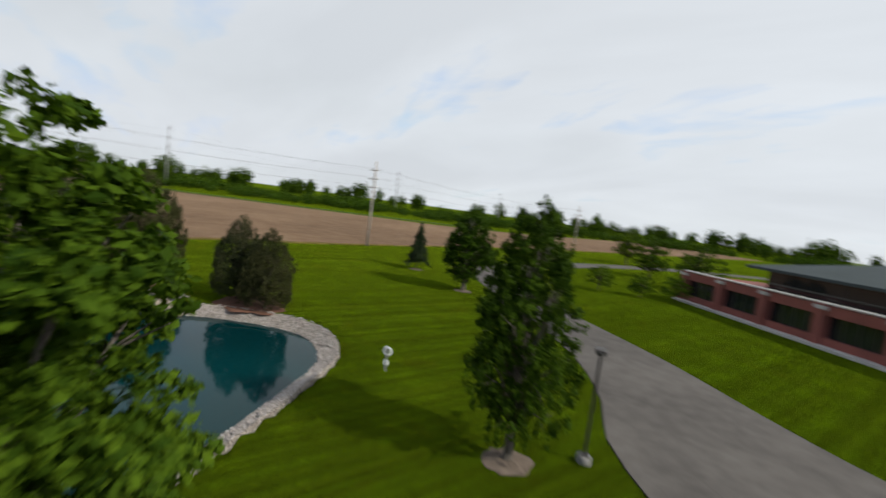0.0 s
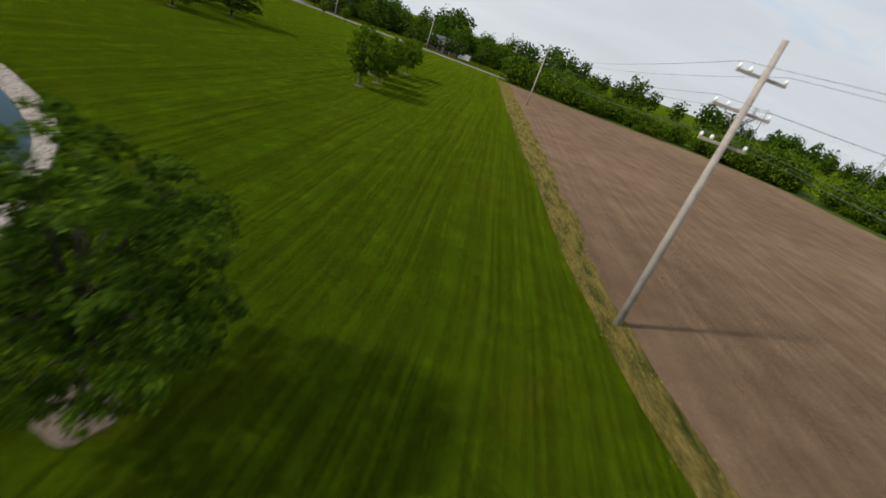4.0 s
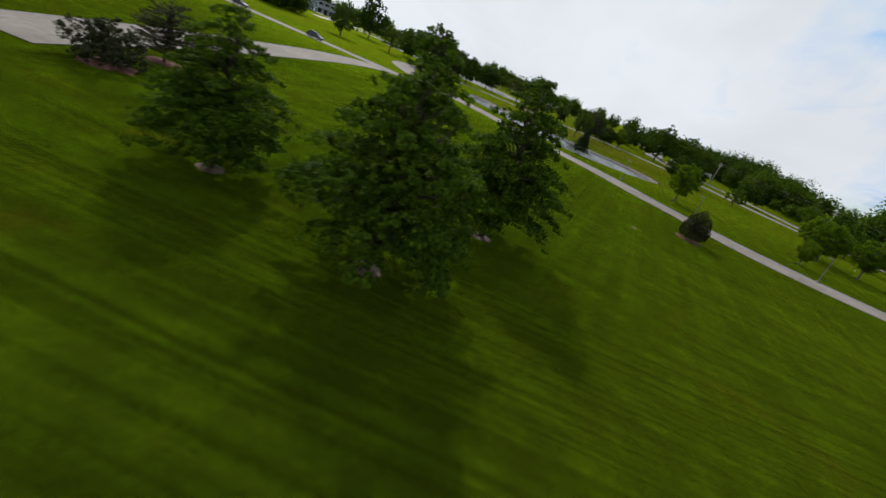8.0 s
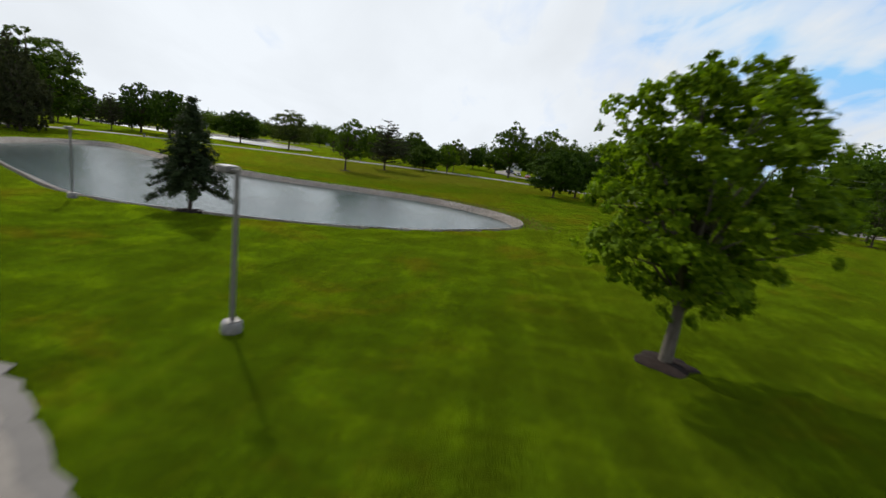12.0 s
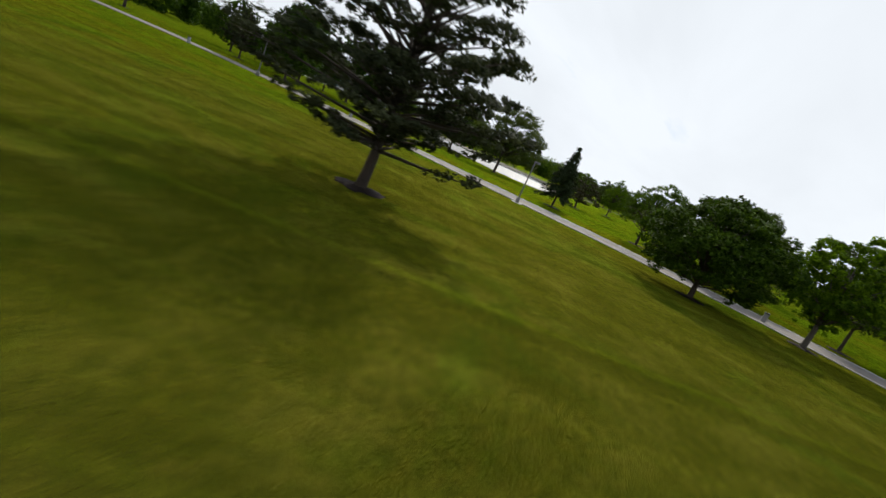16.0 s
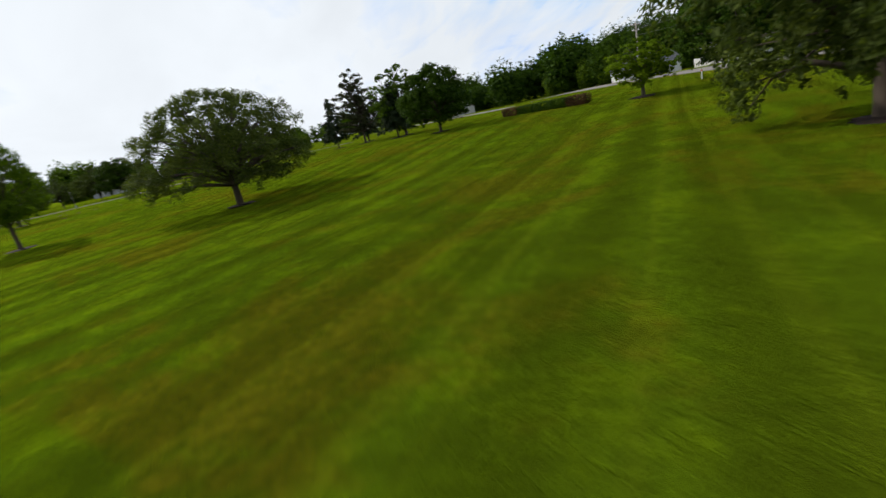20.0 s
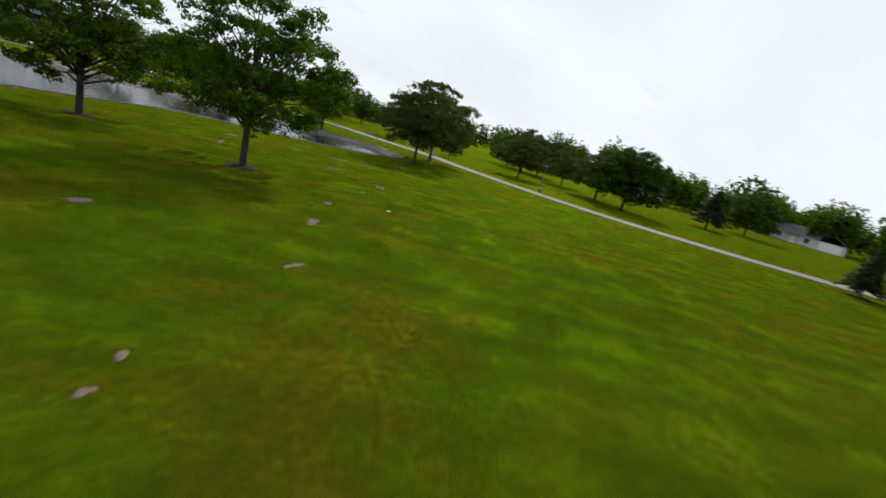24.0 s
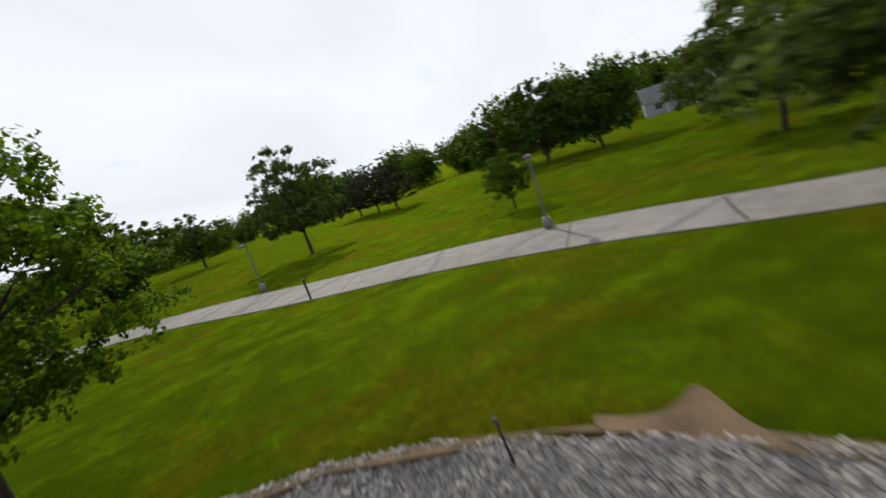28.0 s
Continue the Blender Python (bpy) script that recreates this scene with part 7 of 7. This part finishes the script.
for x, w, h in ((-0.6, 0.55, 0.6), (0.1, 0.45, 0.5), (0.7, 0.4, 0.42)):
    bx = part("box", box(w, 0.25, h, (x, -0.1, 0.5), 0.02), PALE_BLUE, rack)
    part("latch", box(0.04, 0.03, 0.08, (x + w * 0.35, -0.24, 0.7)), DARK_METAL, bx)
valve = empty("valve", pose(-0.4, -38.0, 0.1) @ SMALL, "red valve and short pipe on the trodden earth", "valve")
part("pipe", tube([(0, 0, 0), (0, 0, 0.35), (0.2, 0, 0.45), (0.5, 0.1, 0.45)], [0.09] * 4, 8), RED, valve)
part("wheel", tube([(0, 0, 0.44), (0, 0, 0.48)], [0.17, 0.17], 12), RED, valve)
pp = empty("drain_pipe", pose(0, 0, 0), "white plastic pipe running down to the pond", "pipe")
part("pipe", tube([(-0.62, -40.2, 0.3), (-0.95, -40.25, 0.24), (-2.0, -40.05, 0.16), (-3.3, -39.8, 0.06), (-3.55, -39.75, 0.0)], [0.085] * 5, 12), WHITE_PAINT, pp)
part("elbow", tube([(-0.72, -40.2, 0.28), (-0.45, -40.05, 0.24)], [0.1, 0.1], 12), WHITE_PAINT, pp)
for (x0, y0, x1, y1), w in (((-2.8, -39.4, -5.6, -39.0), 0.3), ((-3.0, -40.3, -5.2, -40.2), 0.28)):
    fl = new("pond_liner", mesh_of("pond_liner", np.array([(x0, y0 - w, 0.13), (x1, y1 - w * 0.5, -0.28), (x1, y1 + w * 0.5, -0.28), (x0, y0 + w, 0.13), (x0, y0 - w, 0.02), (x1, y1 - w * 0.5, -0.5), (x1, y1 + w * 0.5, -0.5), (x0, y0 + w, 0.02)]), np.array([(0, 1, 2, 3), (0, 4, 5, 1), (1, 5, 6, 2), (2, 6, 7, 3), (3, 7, 4, 0), (7, 6, 5, 4)])[:, ::-1], BLACK))
    tagged(fl, "sheet of black pond liner on the gravel", "liner", "pond liners")
rng = np.random.default_rng(21)
q = rng.uniform(0, 1, (260, 2))
pl = np.array([-3.6, -39.75]) + q[:, :1] * np.array([-2.6, 0.1]) + (q[:, 1:] - 0.5) * np.array([0.2, 0.9]) * (0.5 + 1.5 * q[:, :1])
TAN_STONE = plain("tan_limestone", (0.28, 0.235, 0.18), 0.9, 0, 0.45, 1.3, 0.5)
stones("outfall_stones", pl, 0.06 - 0.5 * q[:, 0] + 0.05, 0.085, TAN_STONE, "heap of tan stones at the pipe's outfall", "stones", 22)
hose = empty("hose", pose(0, 0, 0), "black hoses running over the gravel", "hose")
for (x0, y0), (x1, y1) in (((-3.1, -36.7), (-2.3, -37.6)), ((-2.3, -37.4), (-1.3, -38.0)), ((-2.7, -38.1), (-1.7, -38.7))):
    mx, my = (x0 + x1) / 2 + 0.1, (y0 + y1) / 2 - 0.12
    part("hose_run", tube([(x0, y0, 0.0), (x0 * 0.6 + mx * 0.4, y0 * 0.6 + my * 0.4 - 0.15, 0.1), (mx, my, 0.15), (x1 - 0.1, y1 + 0.15, 0.17), (x1, y1, 0.16)], [0.055] * 5, 6), BLACK, hose)
buoy = empty("aerator", pose(-8.3, -35.2, -0.55, 0, 0, -15), "small dark floating aerator with a pale hose", "aerator")
part("float", tube([(-0.5, 0, 0.02), (0.5, 0, 0.02)], [0.06, 0.06], 8), BLACK, buoy)
part("hose", tube([(0.5, 0, 0.03), (1.1, 0.1, 0.03)], [0.03, 0.025], 6), CONCRETE, buoy)
lr = empty("life_ring_post", at(-18.9, -46.4, 40), "white ring buoy hanging on a short post", "life ring")
part("post", box(0.09, 0.09, 1.15, (0, 0, 0), 0.01), GREY_METAL, lr)
bm = bmesh.new()
m_ = pose(0, -0.09, 0.95, 90)
ringv = [[bm.verts.new(m_ @ Vector(((0.18 + 0.05 * math.cos(b)) * math.cos(a), (0.18 + 0.05 * math.cos(b)) * math.sin(a), 0.05 * math.sin(b)))) for b in np.linspace(0, 6.283, 8, endpoint=False)] for a in np.linspace(0, 6.283, 20, endpoint=False)]
for i in range(20):
    for j in range(8):
        bm.faces.new((ringv[i][j], ringv[(i + 1) % 20][j], ringv[(i + 1) % 20][(j + 1) % 8], ringv[i][(j + 1) % 8]))
part("ring", bm, WHITE_PAINT, lr)
part("holder", box(0.22, 0.12, 0.26, (0, -0.02, 0.3), 0.03), WHITE_PAINT, lr)
plank = new("plank", bpy.data.meshes.new("plank"))
bm = box(1.3, 0.16, 0.05, (0, 0, 0), 0.008)
bm.to_mesh(plank.data)
bm.free()
plank.data.materials.append(POLE_WOOD)
plank.matrix_basis = pose(-20.6, -40.0, -0.5, 0, 6, 40)
tagged(plank, "pale weathered plank floating at the pond edge", "plank")

# ---------------------------------------------------------------- small things on the lawns


def drain(x, y, mat, label):
    t = empty("drain_cover", at(x, y), label, "drain cover", "drain covers")
    part("rim", tube([(0, 0, -0.1), (0, 0, 0.06)], [0.34, 0.34], 20), mat, t)
    part("lid", tube([(0, 0, 0.06), (0, 0, 0.075)], [0.26, 0.25], 20), SEAL, t)
    return t


def bare_patch(x, y, rx, ry, turn, seed):
    """A thin spot in the turf: crumbs and scabs of soil, thickest in the middle, grass between them."""
    rng = np.random.default_rng(seed)
    n, m = 170, 6
    heaps = rng.uniform(-0.9, 0.9, (7, 2))
    u = (heaps[rng.integers(0, 7, n)] + rng.normal(0, 0.24, (n, 2))) * [rx, ry]
    c, q = math.cos(radians(turn)), math.sin(radians(turn))
    px, py = x + u[:, 0] * c - u[:, 1] * q, y + u[:, 0] * q + u[:, 1] * c
    size = (0.022 + 0.075 * rng.uniform(0, 1, n) ** 2.2) * (0.45 + 0.9 * math.sqrt(rx * ry))
    a = np.linspace(0, 2 * math.pi, m, endpoint=False)[None] + rng.uniform(0, 6, (n, 1))
    r = size[:, None] * rng.uniform(0.55, 1.35, (n, m))
    rim = np.stack([px[:, None] + r * np.cos(a) * 1.4, py[:, None] + r * np.sin(a), np.broadcast_to((land(px, py) + 0.012)[:, None], (n, m))], -1)
    top = np.stack([px, py, land(px, py) + 0.03 + 0.12 * size], -1)[:, None]
    v = np.concatenate([rim, top], 1).reshape(-1, 3)
    k = np.arange(m)
    f = (np.arange(n)[:, None, None] * (m + 1) + np.stack([k, (k + 1) % m, np.full(m, m)], -1)[None]).reshape(-1, 3)
    tagged(new("bare_patch", mesh_of("bare_patch", v, f, PALE_SOIL, False)), "worn bare patch of crumbled pale soil in the lawn", "soil", kind="structure")


TERRACOTTA = plain("terracotta", (0.36, 0.17, 0.12), 0.85, 0, 0.25, 3.0, 0.3)
drain(1.9, -17.4, TERRACOTTA, "round reddish drain cover in the lawn")
drain(-77.7, 93.4, TERRACOTTA, "round reddish drain cover in the lawn")
for i, (x, y, rx, ry, a) in enumerate([(-345.3, 90.5, 0.3, 0.2, 0), (-362.6, 76.4, 0.45, 0.3, 30), (-367.9, 73.5, 0.7, 0.22, 35), (-371.0, 72.0, 0.7, 0.4, 50), (-366.0, 60.3, 1.4, 0.28, 60), (-376.9, 61.4, 1.5, 0.35, 128),
                                           (-379.3, 62.4, 0.9, 0.2, 130), (-376.9, 55.9, 1.0, 0.25, 125), (-369.9, 55.3, 1.2, 0.4, 30), (-385.5, 61.2, 0.7, 0.2, 130), (-382.0, 64.1, 0.4, 0.14, 130), (-371.5, 66.5, 0.8, 0.5, 10), (-352.6, 76.6, 0.8, 0.4, 20), (-350.15, 85.85, 0.25, 0.06, 50), (-349.4, 86.6, 0.14, 0.07, 10), (-355.6, 83.1, 0.5, 0.2, 25), (-359.5, 79.1, 0.9, 0.25, 35)]):
    bare_patch(x, y, rx * 0.62, ry * 0.6, a, i + 2)
STAKE_BLUE = plain("faded_blue_plastic", (0.05, 0.05, 0.14), 0.6)
STAKE = plain("white_plastic", (0.7, 0.7, 0.66), 0.6)
for x, y in [(-96.05, 93.8), (-365.85, 77.55)]:
    bx = empty("valve_box", at(x, y, 15), "small white valve lid in the lawn", "valve box", "valve boxes")
    part("rim", box(0.2, 0.16, 0.07, (0, 0, -0.02), 0.01), STAKE, bx)
    part("lid", box(0.15, 0.11, 0.015, (0, 0, 0.05), 0.004), STAKE, bx)
for x, y in [(-141, 152), (-131, 158), (-300.5, 136.5)]:
    st = empty("marker_post", at(x, y), "thin white marker post in the grass", "post", "marker posts")
    part("post", box(0.1, 0.06, 1.0, (0, 0, -0.05), 0.01), STAKE, st)
    part("band", box(0.11, 0.07, 0.12, (0, 0, 0.7)), RED, st)
sg = empty("marker_stake", at(-403.35, 39.45, 60) @ pose(0, 0, -0.2, 5, 0, 0), "thin dark stake leaning at the lake's stone bank", "stake")
part("rod", tube([(0, 0, -0.1), (0, 0, 0.5), (0, 0, 0.95)], [0.028, 0.026, 0.022], 8), DARK_METAL, sg)
part("cap", box(0.09, 0.03, 0.14, (0, 0, 0.84), 0.008), STAKE_BLUE, sg, "faded blue tip")
tp = empty("marker_post", at(-418.6, 25.8), "short dark post beside the lake drive", "post")
part("post", box(0.1, 0.1, 1.3, (0, 0, 0), 0.01), DARK_METAL, tp)
for i, (x, y) in enumerate([(-236.9, 72.0), (-240.6, 118.0), (-233.6, 126), (-228, 48)]):
    b = empty("bollard", at(x, y), "short grey electric pedestal beside the road", "bollard", "road pedestals")
    part("body", box(0.32, 0.32, 0.75, (0, 0, 0), 0.04), GREY_METAL, b)
    part("cap", box(0.36, 0.36, 0.08, (0, 0, 0.74), 0.02), DARK_METAL, b)

TAN_EARTH = plain("bare_tan_earth", (0.115, 0.08, 0.048), 0.95, 0, 0.5, 1.2, 0.8)
tip = BANKS[2][(BANKS[2][:, 0] < -388) & (BANKS[2][:, 1] > 26)]
away = np.hypot(tip[:, 0] + 403.5, tip[:, 1] - 43.5)
ribbon("bare_earth", tip, 0.05, 0.05 + 0.3 * np.exp(-away**2 / 14.0), 0.012, TAN_EARTH, "bare tan earth worn along the top of the bank", "soil", 0.08, wobble=0.16)
worn = np.array([(-402.6, 43.45), (-403.4, 43.0), (-404.45, 42.6), (-403.95, 42.1), (-403.85, 41.55), (-404.0, 40.9), (-403.6, 41.0), (-403.3, 41.9), (-402.95, 42.7)])
area = 0.5 * np.sum(worn[:, 0] * np.roll(worn[:, 1], -1) - np.roll(worn[:, 0], -1) * worn[:, 1])
worn = smooth_line(worn[::-1] if area < 0 else worn, 0.12, True)
rim = np.c_[worn, land(worn[:, 0], worn[:, 1]) + 0.03]
tagged(new("bare_earth", mesh_of("bare_earth", rim, [list(range(len(rim)))], TAN_EARTH)), "worn corner of bare tan earth above the bank", "soil", kind="structure")

# ---------------------------------------------------------------- wear on the second road and the lake drive


def flat_strip(name, pts, width, mat, lift, parent=None, label="", jitter=0.0, seed=0):
    """A narrow strip of tar or paint on the road."""
    line = smooth_line(pts, 0.35)
    if jitter:
        line = line + np.random.default_rng(seed).normal(0, jitter, line.shape)
    e = np.gradient(line, axis=0)
    n = np.stack([-e[:, 1], e[:, 0]], -1) / (np.linalg.norm(e, axis=1, keepdims=True) + 1e-9) * width / 2
    a, b = line + n, line - n
    z = land(line[:, 0], line[:, 1]) + lift
    v = np.concatenate([np.c_[a, z], np.c_[b, z], np.c_[a, z - 0.02], np.c_[b, z - 0.02]])
    k = len(line)
    i = np.arange(k - 1)
    f = np.concatenate([np.stack([i, i + k, i + k + 1, i + 1], -1), np.stack([i, i + 1, i + 1 + 2 * k, i + 2 * k], -1), np.stack([i + k, i + 3 * k, i + 3 * k + 1, i + k + 1], -1)])
    me = mesh_of(name, v, f, mat)
    ob = new(name, me)
    ob.parent = parent
    return tagged(ob, label, "road marking" if mat in (YELLOW, WHITE_PAINT) else "road repair", kind="structure")


def across_of(line, k, u):
    """The point at u metres to the left of a road line, at its k-th point (k may be a fraction)."""
    i = int(k)
    e = line[i + 1] - line[i]
    e = e / np.hypot(*e)
    return line[i] + (line[i + 1] - line[i]) * (k - i) + np.array([-e[1], e[0]]) * u


def nearest(line, x, y):
    return int(np.argmin(np.hypot(line[:, 0] - x, line[:, 1] - y)))


kb = nearest(ROAD_B, -241.5, 100)
rng = np.random.default_rng(30)
for j in [*range(-26, -5, 3), *range(9, 30, 3)]:
    # cracks across, sealed with tar
    u = np.linspace(-2.1, 3.2, 6)
    pts = [across_of(ROAD_B, kb + j + 0.12 * (j % 5) + 0.08 * i, s) for i, s in enumerate(u)]
    flat_strip("tar_seam", pts, 0.09, SEAL, 0.058, None, "dark tar seam across the worn asphalt", 0.02, j + 40)
PALE_EDGE = plain("pale_concrete_edge", (0.58, 0.57, 0.55), 0.85, 0, 0.15, 2.0, 0.3)
for side in (-wide_e + 0.05, wide_w - 0.05):
    flat_strip("edge_strip", [across_of(ROAD_B, k, side[k]) for k in range(nearest(ROAD_B, -236, 60), nearest(ROAD_B, -222, 150), 4)], 0.1, PALE_EDGE, 0.066, None, "pale concrete edge strip of the road")


def road_patch(outline, label):
    """A repair of darker asphalt with a tar seam round its edge."""
    p = np.array(outline, float)
    n = len(p)
    z = land(p[:, 0], p[:, 1])
    verts = np.concatenate([np.c_[p, z + 0.0635], np.c_[p, z + 0.04]])
    area = 0.5 * np.sum(p[:, 0] * np.roll(p[:, 1], -1) - np.roll(p[:, 0], -1) * p[:, 1])
    top = list(range(n)) if area > 0 else list(range(n))[::-1]
    me = bpy.data.meshes.new("asphalt_patch")
    me.from_pydata(verts.tolist(), [], [top] + [[i, i + n, (i + 1) % n + n, (i + 1) % n] for i in range(n)])
    me.materials.append(PATCH_ASPHALT)
    me.update()
    tagged(new("asphalt_patch", me), label, "road repair", kind="structure")
    for i in range(n):
        a, b = p[i], p[(i + 1) % n]
        m = (a + b) / 2 + np.random.default_rng(i).normal(0, 0.03, 2)
        flat_strip("tar_seam", [a.tolist(), m.tolist(), b.tolist()], 0.07, SEAL, 0.0665 + 0.0004 * (i % 3), None, "tar seam round an asphalt patch", 0.008, i)


road_patch([(-242.7, 99.8), (-242.95, 100.1), (-242.9, 100.4), (-241.8, 100.55), (-240.6, 100.7), (-240.5, 99.9), (-241.7, 99.75)], "darker quadrangular asphalt patch across the lane")
road_patch([(-242.9, 102.8), (-243.0, 103.3), (-242.4, 103.55), (-242.3, 104.5), (-242.0, 104.7), (-241.7, 104.4), (-241.6, 103.6), (-240.6, 103.6), (-240.5, 103.1), (-241.4, 102.9)], "darker T-shaped asphalt patch with a fresh yellow line")
road_patch([(-243.6, 106.2), (-243.6, 106.6), (-242.6, 106.9), (-242.6, 109.2), (-241.9, 109.2), (-241.9, 107.1), (-241.4, 107.0), (-240.2, 106.9), (-240.2, 106.4), (-242.3, 106.3)], "darker branching asphalt patch along the lane")
road_patch([(-242.3, 91.2), (-242.3, 92.0), (-240.2, 92.3), (-240.1, 91.5)], "darker quadrangular asphalt patch across the lane")
flat_strip("lane_line", [(-241.72, 102.95), (-241.8, 103.7), (-241.9, 104.5)], 0.11, YELLOW, 0.071, None, "yellow lane line on the patch")
flat_strip("lane_line", [(-240.5, 96.0), (-240.6, 96.5)], 0.1, YELLOW, 0.0595, None, "worn rest of a yellow lane line")
for pts in ([(-240.2, 96.5), (-240.7, 98.2), (-241.0, 99.7)], [(-241.2, 100.6), (-241.6, 101.8), (-241.6, 102.85)], [(-242.05, 104.75), (-242.15, 105.5), (-242.2, 106.3)], [(-244.0, 102.75), (-243.5, 102.8), (-243.0, 103.05)], [(-240.5, 99.95), (-239.6, 100.05), (-238.7, 100.0)], [(-243.2, 98.4), (-242.2, 98.5), (-241.2, 98.3), (-240.1, 97.9)], [(-242.4, 95.7), (-241.7, 95.6), (-240.7, 95.8), (-239.4, 95.5)], [(-244.6, 106.15), (-244.0, 106.3), (-243.6, 106.3)], [(-240.5, 103.3), (-239.6, 103.5), (-238.8, 103.4)]):
    flat_strip("tar_seam", pts, 0.06, SEAL, 0.0585, None, "dark crack in the worn asphalt", 0.025, len(pts))
ke = nearest(ROAD_E, -419, 34)
for j in range(-30, 40, 2):
    u = np.linspace(-2.1, lake_w[ke + j] - 0.1, 5)
    pts = [across_of(ROAD_E, ke + j + 0.1 * (j % 7) + 0.2 * i * (1 if j % 4 else -1), s) for i, s in enumerate(u)]
    flat_strip("tar_seam", pts, 0.14 if j % 6 else 0.4, SEAL if j % 6 else PATCH_ASPHALT, 0.058, None, "dark tar seam across the lake drive", 0.04, j + 90)
kr = nearest(ROAD_B, -107, 103)
for j in range(-34, 26, 9):
    u = np.linspace(-3.9, 3.9, 5)
    pts = [across_of(ROAD_B, kr + j + 0.15 * (j % 5) + 0.2 * i, s) for i, s in enumerate(u)]
    flat_strip("tar_seam", pts, 0.06, SEAL, 0.058, None, "fine dark crack across the loop road", 0.06, j + 140)
for side, wid in ((-wide_e + 0.1, 0.4), (wide_w - 0.1, 0.25)):
    flat_strip("worn_edge", [across_of(ROAD_B, k, side[k]) for k in range(kr - 40, kr + 34, 3)], wid, PATCH_ASPHALT, 0.057, None, "dark broken edge of the loop road", 0.1, 7)


# ---------------------------------------------------------------- single stones on the lake's western bank


def stone_mesh(seed):
    rng = np.random.default_rng(seed)
    bm = bmesh.new()
    bmesh.ops.create_icosphere(bm, subdivisions=1, radius=1.0)
    for v in bm.verts:
        v.co *= 1 + rng.uniform(-0.28, 0.22)
    me = bpy.data.meshes.new("stone")
    bm.to_mesh(me)
    bm.free()
    me.materials.append(LONE_STONE)
    return me


def lone_build(node):
    own = node("ShaderNodeObjectInfo").outputs["Random"]
    p = place_of(node)
    c = ramp_of(node, own, [(0.0, (0.18, 0.155, 0.135)), (0.5, (0.30, 0.265, 0.235)), (1.0, (0.42, 0.385, 0.35))])
    c = mix_of(node, 0.5, c, ramp_of(node, noise_at(node, p, 2.5, 6.0), [(0.35, (0.7, 0.69, 0.67)), (0.65, (1.2, 1.2, 1.18))]), "MULTIPLY")
    return node("ShaderNodeBsdfPrincipled", {"Base Color": c, "Roughness": 0.9, "Specular IOR Level": 0.2, "Normal": bump_of(node, noise_at(node, p, 3.0, 5.0), 0.5, 0.1)}).outputs[0]


LONE_STONE = surface("lone_stone", lone_build)
SHAPES_OF_STONE = [stone_mesh(k) for k in range(6)]
for bank_ob, (ring, level, width), bank, (hx, hy, reach), seed in zip(STONE_BANKS, PONDS, BANKS, [(-6, -42, 9), (-146, 112, 8), (-401, 40, 11)], (51, 52, 53)):
    rng = np.random.default_rng(seed)
    near_i = np.flatnonzero(np.hypot(ring[:, 0] - hx, ring[:, 1] - hy) < reach)
    for i in rng.choice(near_i, 150 if hx > -200 else 260):
        t, k = rng.uniform(0, 1), rng.uniform(0.0, 0.98)
        j = (i + 1) % len(ring)
        inner, outer = ring[i] * (1 - t) + ring[j] * t, bank[i] * (1 - t) + bank[j] * t
        q = inner + (outer - inner) * k
        z = level + (float(land(*outer)) + 0.06 - level) * k
        ob = new("stone", SHAPES_OF_STONE[rng.integers(0, 6)])
        ob.parent = bank_ob
        r = rng.uniform(0.035, 0.068)
        ob.matrix_basis = pose(q[0], q[1], z + 0.02, 0, 0, rng.uniform(0, 360)) @ Matrix.Diagonal((r * 1.3, r, r * 0.7, 1))
